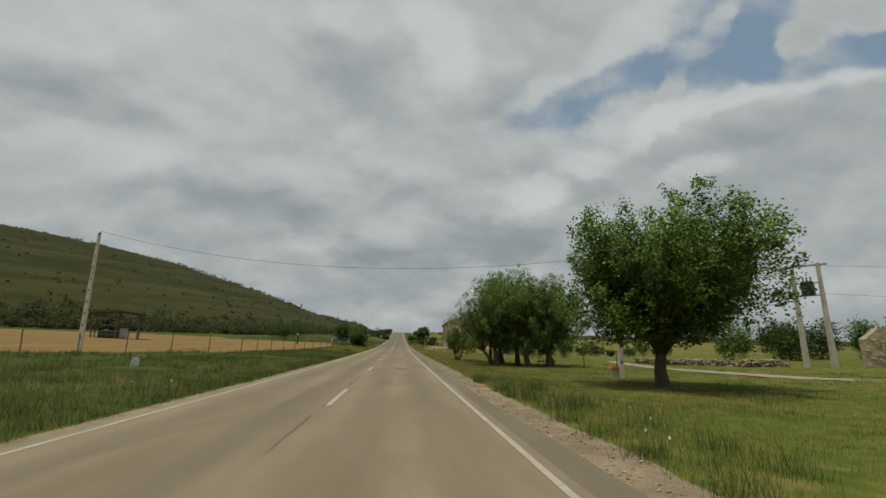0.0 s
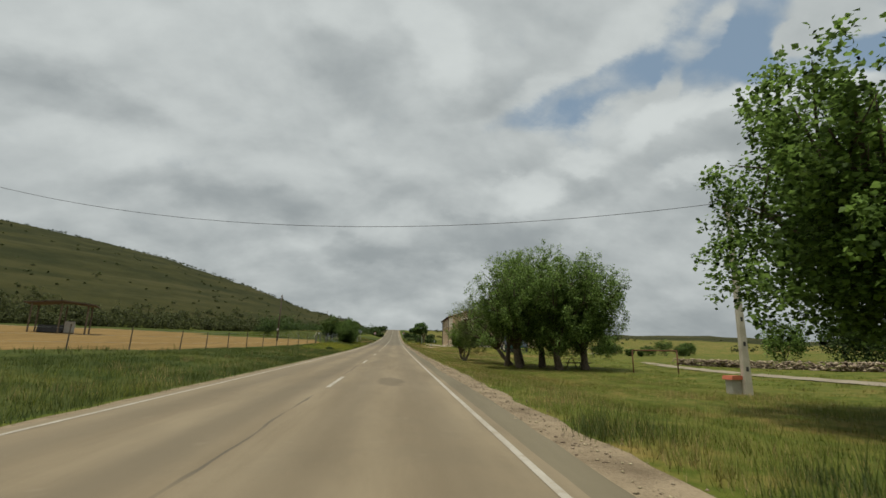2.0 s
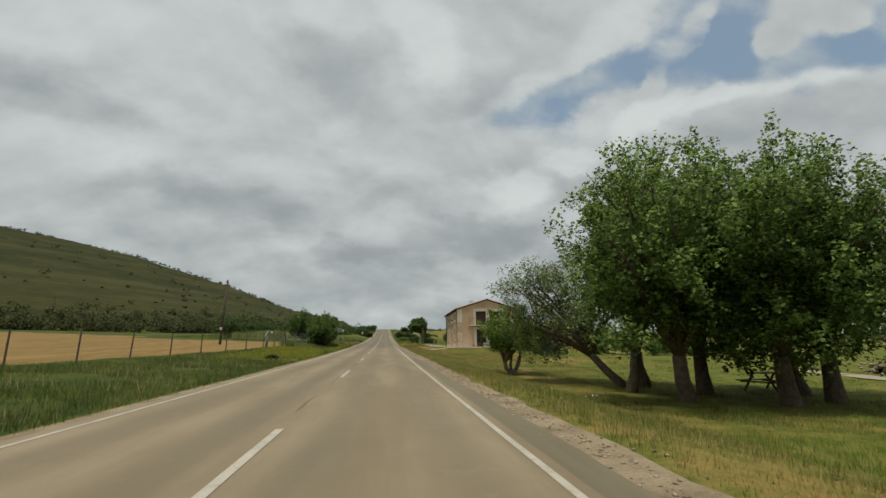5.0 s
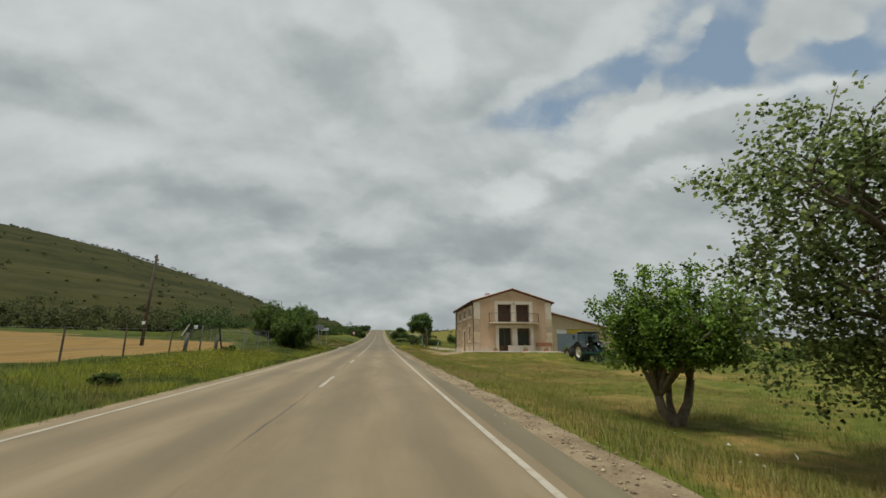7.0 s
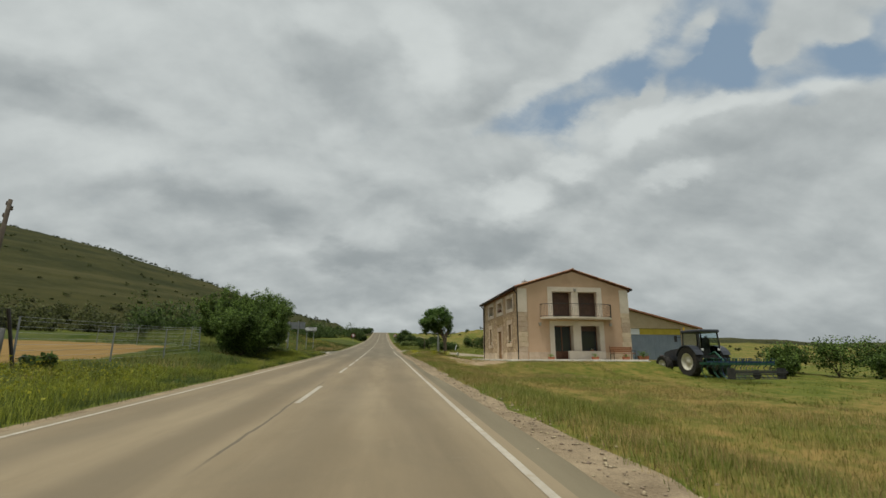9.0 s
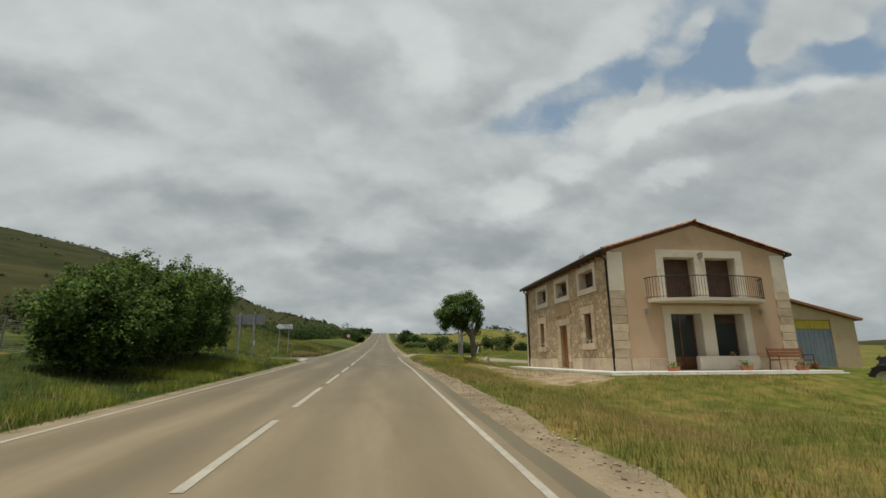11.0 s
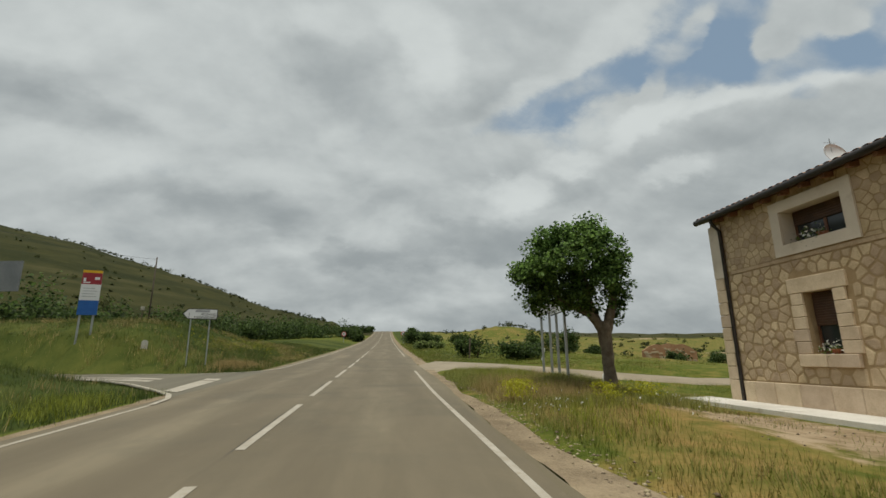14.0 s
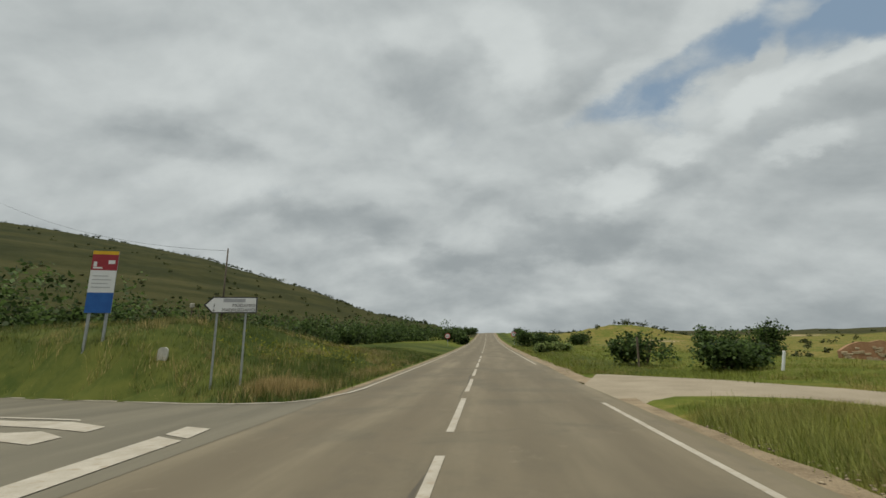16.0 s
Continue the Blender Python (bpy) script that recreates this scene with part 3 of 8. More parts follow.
def ground_z(x, y):
    """Height of the land: verges beside the road, the house's level, the fields and the hill."""
    x, y = np.asarray(x, float), np.asarray(y, float)
    base = road_z(y)
    left = np.maximum(-5.0 - x, 0)
    right = np.maximum(x - 2.45, 0)
    bank = np.interp(y, [60, 76, 86, 94], [0.22, 0.45, 0.42, 0.6])
    side = bank * ramp(left, 0.3, 5.0) + 0.015 * np.minimum(left, 60)
    drop = np.interp(y, [10, 20, 28, 45, 55, 70, 90, 106], [0.12, 0.2, 0.4, 0.68, 0.72, 0.6, 0.5, 0.05])
    beyond = y - np.interp(-x, SIDE_X, SIDE_FAR)
    lane = np.maximum(np.interp(-x, SIDE_X, SIDE_NEAR) - y, beyond)
    side = side * (1 - (1 - ramp(lane, 0.3, 3.0)) * 0.8 * (1 - ramp(-x, 16, 30)))
    side = side - drop * ramp(right, 0.3, 4.6) - 0.012 * np.minimum(right, 25) * (1 - ramp(y, 95, 106))
    near = base + side - 0.03
    near = near - 0.12 * ramp(x, -5.05, -4.75) * (1 - ramp(x, 2.15, 2.7))
    # the pad that the house stands on
    pad = ramp(x, 5.0, 8.4) * (1 - ramp(x, 27, 36)) * ramp(y - 4.6 * ramp(x, 18.2, 19.4), 90.5, 95) * (1 - ramp(y, 111, 120))
    near = near * (1 - pad) + 1.40 * pad
    dx, dy = x, y - 50
    r = np.hypot(dx, dy)
    az = np.degrees(np.arctan2(dx, dy))
    el, rr = np.interp(az, AZ, EL), np.interp(az, AZ, RR)
    fo, fz = np.interp(az, AZ, FO), np.interp(az, AZ, FZ)
    top = 1.2 + rr * np.tan(np.radians(el))
    z0 = np.where(dx < 0, 0.9, -0.6)
    far = np.where(r < fo, z0 + (fz - z0) * np.clip(r - 25, 0, None) / (fo - 25), fz + (top - fz) * np.clip((r - fo) / (rr - fo), 0, 1.0))
    far = far - 0.05 * np.maximum(r - rr, 0) * ramp(r - rr, 0, 200)
    d2 = ((x - 50) / 17) ** 2 + ((y - 288) / 22) ** 2
    far = far + 5.0 * np.exp(-d2)
    far = far + 0.5 * np.sin(x / 31 + 1.3) * np.cos(y / 43) * ramp(r, 90, 200)
    w = ramp(np.abs(x + 1.6), 13, np.clip(55 - 0.12 * (y - 50), 27, 55))
    w = w * (1 - pad)
    z = near * (1 - w) + far * w
    # the bank behind the far corner, and the bed of the side road
    z = z + (1.25 * ramp(-x, 8.8, 12.8) * ramp(beyond, 0.0, 0.7) + 0.25 * ramp(beyond, 0.8, 5.0) * ramp(-x, 5, 8)) * (1 - ramp(beyond, 8, 25)) * (1 - ramp(-x, 26, 45))
    m = (1 - ramp(lane, 0.15, 0.9)) * ramp(-x, 4.75, 5.1) * (1 - ramp(-x, 24, 50))
    return z * (1 - m) + (side_z(x, y) - 0.05) * m


def side_z(x, y):
    """Surface of the side road: level with the road's edge, then nearly flat."""
    w = ramp(-x, 4.78, 9.0)
    return (road_z(y) - 0.012 * np.abs(x + 1.52) + 0.024) * (1 - w) + 2.17 * w
# ---- ground ----


def spread(inner, step, outer, growth=1.13, low=None):
    out, v, s = [], inner, step
    while v < outer:
        s *= growth
        v += s
        out.append(v)
    return out


xs = np.array([-v for v in spread(16, 0.5, 2600, 1.055)][::-1] + list(np.arange(-16, 20.01, 0.5)) + spread(20, 0.5, 2600, 1.07))
ys = np.array([-v for v in spread(8, 1.0, 1500)][::-1] + list(np.arange(-8, 136.01, 0.8)) + spread(136, 0.9, 2600, 1.06))
gx, gy = np.meshgrid(xs, ys)
gzz = ground_z(gx, gy)
rough = np.array([noise.fractal(Vector((x * 0.35, y * 0.35, 0)), 1.0, 2.0, 4) for x, y in zip(gx.ravel(), gy.ravel())]).reshape(gx.shape)
away = np.clip(np.maximum(-5.4 - gx, gx - 3.6) / 3, 0, 1)
on_pad = ramp(gx, 5.0, 8.4) * (1 - ramp(gx, 27, 36)) * ramp(gy - 4.6 * ramp(gx, 18.2, 19.4), 90.5, 95) * (1 - ramp(gy, 111, 120))
far_r = np.hypot(gx, gy - 50)
track_y, track_half = np.interp(gx, TRACK_X, TRACK_Y), np.interp(gx, TRACK_X, TRACK_HALF)
on_track = (1 - ramp(np.abs(gy - track_y), track_half + 0.2, track_half + 1.2)) * (gx > 1) * (gx < 34)
on_lane = (1 - ramp(np.maximum(np.interp(-gx, SIDE_X, SIDE_NEAR) - gy, gy - np.interp(-gx, SIDE_X, SIDE_FAR)), 0.2, 1.6)) * (gx < -4)
away = away * (1 - on_track) * (1 - on_lane)
gzz = gzz + rough * away * (1 - on_pad) * np.clip(0.09 + 0.004 * (far_r - 120), 0.09, 2.2)
nx, ny = len(xs), len(ys)
idx = np.arange(nx * ny).reshape(ny, nx)
quads = np.stack([idx[:-1, :-1], idx[:-1, 1:], idx[1:, 1:], idx[1:, :-1]], -1).reshape(-1, 4)
me = fast_mesh("ground", np.stack([gx, gy, gzz], -1).reshape(-1, 3), quads, LAND, 4)
az = np.degrees(np.arctan2(gx, gy - 50))
foot = np.interp(az, AZ, FO)


def fence_x(y):
    """Where the field's fence runs, beside the road."""
    return np.interp(y, [-20, 25, 45, 75, 82, 100, 106, 114], [-34, -24.5, -14.2, -9.6, -9.2, -13.5, -20, -40])


field = ramp(fence_x(gy) - gx, 0.5, 2.0) * (1 - ramp(far_r - foot, -30, -24)) * (1 - ramp(gy, 120, 126)) * ramp(gy, -60, -50)
hill = ramp(far_r - foot, -12, 18) * (gx < 0) + 0.75 * ramp(far_r, 240, 330) * (gx >= 0)
soil = 0.95 * ramp(gx, 4.6, 6.2) * (1 - ramp(gx, 8.2, 9.0)) * ramp(gy, 92, 96) * (1 - ramp(gy, 106, 109)) * (1 - 0.4 * ramp(gx, 5.0, 6.5) * (gx < 6.5))
soil = np.maximum(soil, 0.6 * np.exp(-(((gx - 19) / 14) ** 2 + ((gy - 175) / 9) ** 2)))
soil = np.maximum(soil, 0.75 * np.exp(-(((gx - 72) / 9) ** 2 + ((gy - 192) / 7) ** 2)))
soil = np.maximum(soil, 0.7 * np.exp(-(((gx - 50) / 8) ** 2 + ((gy - 250) / 10) ** 2)))
soil = np.maximum(soil, 0.8 * np.exp(-(((gx - 90) / 9) ** 2 + ((gy - 285) / 9) ** 2)))
soil = np.maximum(soil, 0.8 * np.exp(-(((gx - 120) / 14) ** 2 + ((gy - 304) / 9) ** 2)))
soil = np.maximum(soil, 0.75 * np.exp(-(((gx - 15) / 7) ** 2 + ((gy - 246) / 12) ** 2)))
rank = ramp(-gx, 4.9, 5.2) * (1 - ramp(far_r, 110, 150)) * (1 - 0.5 * np.exp(-(((gx + 7) / 2.5) ** 2 + ((gy - 70) / 8) ** 2)))
rank = np.maximum(rank, np.interp(gx, [10, 18], [0.7, 0.15]) * ramp(gy, 118, 126) * (gx > 2.5))
soil = np.maximum(soil, 0.38 * ramp(far_r, 78, 140) * ramp(gx, 7, 14))
rank = rank - 0.6 * ramp(gx, 2.4, 2.8) * (1 - ramp(gx, 6, 14)) * ramp(gy, 16, 40) * (1 - ramp(gy, 111, 116))
rank = rank - 0.50 * ramp(gy, 121, 127) * ramp(gx, 4, 9)
rank = rank - 0.9 * np.exp(-(((gx - 18.5) / 6) ** 2 + ((gy - 75.5) / 4.5) ** 2)) - 0.5 * np.exp(-(((gx - 12) / 5) ** 2 + ((gy - 83) / 6) ** 2))
zone = np.stack([field, hill, soil, rank], -1).reshape(-1).astype(np.float32)
me.color_attributes.new("zone", "FLOAT_COLOR", "POINT").data.foreach_set("color", zone)
me.polygons.foreach_set("use_smooth", np.ones(len(me.polygons), bool))
tagged(new("ground", me), "green and dry grassland with an orange field and a scrub-covered hill", "ground", kind="structure")


def strip(name, mat, left, right, y0, y1, step, lift, sections=6, edge=0.0, label="", kind="structure", category=""):
    """A strip along the road from left(y) to right(y), which follows the road's height."""
    rows = np.arange(y0, y1 + step * 0.5, step)
    verts, n = [], sections + 1
    for y in rows:
        a, b = left(y), right(y)
        for k in range(n):
            x = a + (b - a) * k / sections
            wob = edge * noise.noise(Vector((y * 0.9, k * 7.0, 3.1))) if k in (0, sections) else 0.0
            verts.append((x + wob, y, float(road_z(y)) + lift - 0.012 * abs(x + 1.52) * (1 if abs(x + 1.52) < 4 else 1)))
    faces = [(i * n + k, i * n + k + 1, (i + 1) * n + k + 1, (i + 1) * n + k) for i in range(len(rows) - 1) for k in range(sections)]
    me = fast_mesh(name, verts, faces, mat, 4)
    return tagged(new(name, me), label, category or "road", kind=kind)


strip("road", ASPHALT, lambda y: -4.80, lambda y: 1.60, -40, 330, 1.0, 0.02, 8, 0.02, "worn tan asphalt country road climbing straight to a crest")
strip("road_shoulder", SHOULDER, lambda y: 1.54, lambda y: float(np.interp(y, [70, 106], [2.02, 1.72])) + 0.06 * math.sin(y * 0.35), -40, 330, 0.5, 0.017, 2, 0.04, "crumbling grey asphalt shoulder beside the road", category="road")


def gravel_edge(y):
    return float(np.interp(y, [12, 60, 95, 109], [2.72, 2.60, 2.50, 2.08])) + 0.07 * math.sin(y * 0.21 + 1) + 0.18 * noise.noise(Vector((y * 0.5, 0, 0)))


strip("gravel_verge", GRAVEL, lambda y: 1.7, lambda y: gravel_edge(y), -40, 122.5, 0.5, 0.006, 4, 0.12, "narrow brown gravel verge along the asphalt edge", category="gravel")
strip("gravel_verge_far", GRAVEL, lambda y: 1.6, lambda y: 2.35 + 0.1 * math.sin(y), 122, 300, 1.0, 0.006, 3, 0.1, "narrow brown gravel verge beyond the junction", category="gravel")
strip("dirt_edge", GRAVEL, lambda y: -5.12 + 0.08 * math.sin(y * 0.4), lambda y: -4.70, -40, 120, 0.5, 0.008, 2, 0.08, "dusty road edge between asphalt and grass", category="gravel")
strip("dirt_edge_far", GRAVEL, lambda y: -5.3 + 0.1 * math.sin(y * 0.4), lambda y: -4.70, 119.5, 300, 1.0, 0.008, 2, 0.08, "dusty road edge beyond the junction", category="gravel")


def painted(name, x0, x1, y0, y1, draw_in=0.0, lift=0.0245):
    """A painted line along the road; draw_in is how far it closes in towards the junction."""
    n = max(2, int((y1 - y0) / 1.0) + 1)
    verts, faces = [], []
    for i in range(n):
        y = y0 + (y1 - y0) * i / (n - 1)
        for x in (x0, x1):
            j = 0.006 * noise.noise(Vector((y * 5, x * 3, 0)))
            verts.append((x + j - draw_in * float(ramp(y, 99, 110)), y, float(road_z(y)) + lift - 0.012 * abs(x + 1.52)))
    for i in range(n - 1):
        faces.append((2 * i, 2 * i + 1, 2 * i + 3, 2 * i + 2))
    return fast_mesh(name, verts, faces, PAINT, 4)


tagged(new("edge_line", painted("edge_line", 1.365, 1.455, -40, 116.3, 0.15)), "worn white edge line on the asphalt", "road marking", kind="structure")
tagged(new("edge_line", painted("edge_line", 1.365, 1.455, 131.0, 300)), "worn white edge line on the asphalt", "road marking", kind="structure")
tagged(new("edge_line", painted("edge_line", -4.575, -4.485, -40, 107.3)), "worn white edge line on the asphalt", "road marking", kind="structure")
tagged(new("edge_line", painted("edge_line", -4.575, -4.485, 120.0, 300)), "worn white edge line on the asphalt", "road marking", kind="structure")
dashes = [(11.2 + 12.5 * k, 14.7 + 12.5 * k) for k in range(-4, 6)] + [(82.6, 86.1), (87.6, 91.4)]
dashes += [(92.6 + 5.15 * k, 96.4 + 5.15 * k) for k in range(0, 10)] + [(150 + 6.0 * k, 153.5 + 6.0 * k) for k in range(0, 24)]
for a, b in dashes:
    tagged(new("lane_dash", painted("lane_dash", -1.575, -1.465, a, b)), "worn white centre dash on the asphalt", "road marking", "centre line dashes", "structure")


def way_z(x, y, on_road=True):
    """Height of a side way's surface, which meets the road's edge flush."""
    if on_road and -22 < x < -3:
        return float(side_z(x, y))
    z = gz(x, y) + 0.035
    if on_road and x < 4.0:
        f = float(ramp(x, 2.0, 4.0))
        return (float(road_z(y)) - 0.012 * abs(x + 1.52) + 0.012) * (1 - f) + z * f
    return z


def drape(name, mat, centre, widths, lift, label, category, edge=0.12, sections=5, kind="structure", on_road=False):
    """A way laid over the ground along centre points."""
    pts = [Vector((*p, 0)) for p in centre]
    verts, fine = [], []
    for i in range(len(pts) - 1):
        n = max(2, int((pts[i + 1] - pts[i]).length / 0.7))
        for k in range(n):
            f = k / n
            fine.append((pts[i].lerp(pts[i + 1], f), widths[i] * (1 - f) + widths[i + 1] * f))
    fine.append((pts[-1], widths[-1]))
    n = sections + 1
    for i, (p, w) in enumerate(fine):
        d = (fine[min(i + 2, len(fine) - 1)][0] - fine[max(i - 2, 0)][0]).normalized()
        s = Vector((d.y, -d.x, 0))
        for k in range(n):
            q = p + s * (w * (k / sections - 0.5))
            if k in (0, sections):
                q += s * edge * noise.noise(Vector((q.x, q.y, 5)))
            sink = on_road and k in (0, sections) and q.x > 1.9
            verts.append((q.x, q.y, gz(q.x, q.y) - 0.06 if sink else way_z(q.x, q.y, on_road) + lift))
    faces = [(i * n + k, i * n + k + 1, (i + 1) * n + k + 1, (i + 1) * n + k) for i in range(len(fine) - 1) for k in range(sections)]
    return tagged(new(name, fast_mesh(name, verts, faces, mat, 4)), label, category, kind=kind)


verts, faces, n = [], [], 13
for i in range(len(SIDE_X) - 1):
    for f in [k / 8 for k in range(8 + (i == len(SIDE_X) - 2))]:
        x = SIDE_X[i] * (1 - f) + SIDE_X[i + 1] * f
        y0, y1 = SIDE_NEAR[i] * (1 - f) + SIDE_NEAR[i + 1] * f, SIDE_FAR[i] * (1 - f) + SIDE_FAR[i + 1] * f
        for k in range(n):
            y = y0 - 0.1 + (y1 - y0 + 0.2) * k / (n - 1) + (0.05 * noise.noise(Vector((x * 2, k, 1))) if k in (0, n - 1) else 0)
            verts.append((-x, y, way_z(-x, y)))
faces = [(r * n + k, r * n + k + 1, (r + 1) * n + k + 1, (r + 1) * n + k) for r in range(len(verts) // n - 1) for k in range(n - 1)]
tagged(new("side_road", fast_mesh("side_road", verts, faces, SIDE_ASPHALT, 4)), "grey asphalt side road joining at the junction", "road", kind="structure")
drape("gravel_track", TRACK, [(1.7, 120.4)] + list(zip(TRACK_X, TRACK_Y))[1:] + [(48, 121)], [10.0] + [2 * w for w in TRACK_HALF[1:]] + [1.8], 0.0, "pale gravel track leaving the road beside the tree", "track", 0.25, 8, on_road=True)
drape("field_track", TRACK, [(70, 2), (45, 8), (27, 16.5), (23.5, 27), (24.5, 40), (26.5, 55), (28.5, 64)], [2.4, 2.4, 2.4, 2.3, 2.2, 2.0, 1.2], 0.0, "pale gravel track across the meadow", "track", 0.3)


def decal(name, outline, label, lift=0.010):
    bm = bmesh.new()
    bm.faces.new([bm.verts.new((x, y, 0)) for x, y in outline])
    bmesh.ops.triangulate(bm, faces=bm.faces)
    for _ in range(2):
        bmesh.ops.subdivide_edges(bm, edges=list(bm.edges), cuts=2, use_grid_fill=True)
    for v in bm.verts:
        v.co.z = way_z(v.co.x, v.co.y) + lift
    ob = part(name, bm, PAINT)
    return tagged(ob, label, "road marking", kind="structure")


decal("stop_bar", [(-5.0, 109.7), (-5.45, 109.95), (-5.72, 113.15), (-5.16, 112.85)], "broad white stop bar across the side road")
decal("stop_bar", [(-5.18, 113.0), (-5.73, 113.3), (-5.82, 113.95), (-5.30, 113.75)], "short cracked end of the white stop bar")


def side_line(xs, ys, width, label):
    """A thin painted line along points, as one strip."""
    fx, fy = np.interp(np.linspace(0, len(xs) - 1, 40), range(len(xs)), xs), np.interp(np.linspace(0, len(xs) - 1, 40), range(len(xs)), ys)
    vs = []
    for i in range(40):
        dx, dy = fx[min(i + 1, 39)] - fx[max(i - 1, 0)], fy[min(i + 1, 39)] - fy[max(i - 1, 0)]
        d = math.hypot(dx, dy)
        for s in (-0.5, 0.5):
            x, y = fx[i] - dy / d * width * s, fy[i] + dx / d * width * s
            vs.append((x, y, way_z(x, y) + 0.012))
    fs = [(2 * i, 2 * i + 1, 2 * i + 3, 2 * i + 2) for i in range(39)]
    tagged(new("side_edge_line", fast_mesh("side_edge_line", vs, fs, PAINT, 4)), label, "road marking", kind="structure")


side_line([-4.50, -4.62, -4.98, -5.62, -6.95, -8.2, -9.7, -14.5], [107.3, 108.3, 109.2, 110.05, 111.45, 112.35, 113.25, 115.75], 0.12, "white edge line curving round the grass corner")
side_line([-4.47, -4.58, -4.95, -5.55, -6.9, -8.17, -9.7, -14.5, -21.8], [120.0, 118.8, 117.5, 116.98, 117.12, 117.6, 118.2, 119.98, 123.2], 0.13, "thin white line round the far corner")
for outline in ([(-10.6, 114.6), (-9.48, 114.27), (-8.42, 114.17), (-7.62, 113.84), (-7.55, 113.49), (-8.2, 113.65), (-8.93, 113.77), (-10.3, 114.2)], [(-9.9, 113.65), (-8.39, 113.3), (-8.09, 113.46), (-7.53, 113.19), (-7.48, 112.8), (-7.92, 112.88), (-9.7, 113.3)], [(-10.9, 114.9), (-8.54, 114.39), (-8.43, 114.28), (-10.8, 114.75)]):
    decal("stop_letter", [(-9.6 + 1.25 * (x + 9.6), 113.85 + 1.4 * (y - 113.85)) for x, y in outline], "white painted stroke of the road lettering")

# loose stones on the gravel verge
rng = np.random.default_rng(5)


def pebbles(n, pick, smallest, largest):
    base = np.array([(0, 0, 1), (0.9, 0, 0.1), (0.28, 0.85, 0.05), (-0.72, 0.53, 0.1), (-0.72, -0.53, 0.05), (0.28, -0.85, 0.1), (0, 0, -0.5)])
    tris = np.array([(0, 1, 2), (0, 2, 3), (0, 3, 4), (0, 4, 5), (0, 5, 1), (6, 2, 1), (6, 3, 2), (6, 4, 3), (6, 5, 4), (6, 1, 5)])
    p = pick(n)
    s = smallest + (largest - smallest) * rng.random(n) ** 3
    a = rng.random(n) * 6.283
    sc = np.stack([s * rng.uniform(0.7, 1.3, n), s * rng.uniform(0.7, 1.3, n), s * rng.uniform(0.4, 0.7, n)], -1)
    v = base[None] * sc[:, None] + rng.normal(0, 0.12, (n, 7, 3)) * s[:, None, None]
    c, si = np.cos(a)[:, None], np.sin(a)[:, None]
    v = np.stack([v[..., 0] * c - v[..., 1] * si, v[..., 0] * si + v[..., 1] * c, v[..., 2]], -1) + p[:, None]
    f = tris[None] + 7 * np.arange(n)[:, None, None]
    return v.reshape(-1, 3), f.reshape(-1, 3)


def on_verge(n):
    y = rng.uniform(3, 114, n)
    x = np.clip(rng.normal(2.34, 0.22, n), 1.85, 3.0)
    z = np.where(x < 2.5, road_z(y) + 0.006 - 0.012 * (x + 1.52), np.maximum(ground_z(x, y), road_z(y) - 0.08))
    return np.stack([x, y, z + 0.004], -1)


tagged(new("verge_stones", fast_mesh("verge_stones", *pebbles(8000, on_verge, 0.006, 0.034), PEBBLE)), "scattered brown-grey pebbles and stones on the verge", "stones", kind="stuff")


def on_soil(n):
    y = rng.uniform(93, 107, n)
    x = rng.uniform(5.2, 8.6, n)
    return np.stack([x, y, ground_z(x, y) + 0.01], -1)


tagged(new("yard_stones", fast_mesh("yard_stones", *pebbles(700, on_soil, 0.01, 0.035), PEBBLE)), "small stones on bare soil before the house", "stones", kind="stuff")

# ---- the house ----
HOUSE = pose(9.80, 97.36, 1.47, 0, 0, -0.2)
W, D, EAVE, RISE = 8.48, 12.25, 5.20, 1.30
OVER = 0.30
house = thing("house", HOUSE, "two-storey farmhouse with rubble-stone side and salmon rendered gable", "house")


def wall_cells(length, height, openings):
    """Solid rectangles of a wall round its openings (a0, a1, z0, z1)."""
    a = sorted({0, length, *[v for o in openings for v in o[:2]]})
    z = sorted({0, height, *[v for o in openings for v in o[2:]]})
    out = []
    for i in range(len(a) - 1):
        run = None
        for k in range(len(z) - 1):
            ca, cz = (a[i] + a[i + 1]) / 2, (z[k] + z[k + 1]) / 2
            solid = not any(o[0] < ca < o[1] and o[2] < cz < o[3] for o in openings)
            if solid:
                run = [z[k], z[k + 1]] if run is None else [run[0], z[k + 1]]
            elif run:
                out.append((a[i], a[i + 1], *run))
                run = None
        if run:
            out.append((a[i], a[i + 1], *run))
    return out


UPPER = [(1.26, 3.43), (4.52, 6.69), (7.84, 10.01)]
side_holes = [(a + 0.27, b - 0.27, 3.87, 4.72) for a, b in UPPER] + [(2.05, 2.82, 1.25, 2.66), (8.72, 9.49, 1.25, 2.66), (5.10, 6.16, 0.10, 2.30)]
front_holes = [(2.59, 4.09, 3.10, 4.98), (4.59, 6.09, 3.10, 4.98), (2.65, 4.09, 0.06, 2.48), (4.67, 6.11, 0.06, 2.48)]
T = 0.42
bm = bmesh.new()
for a0, a1, z0, z1 in wall_cells(D - 0.002, EAVE, side_holes):
    box(bm, 0.0, T, a0, a1, z0, z1)
part("stone_wall", bm, MORTAR, house, "sandy mortar wall behind rubble stones")


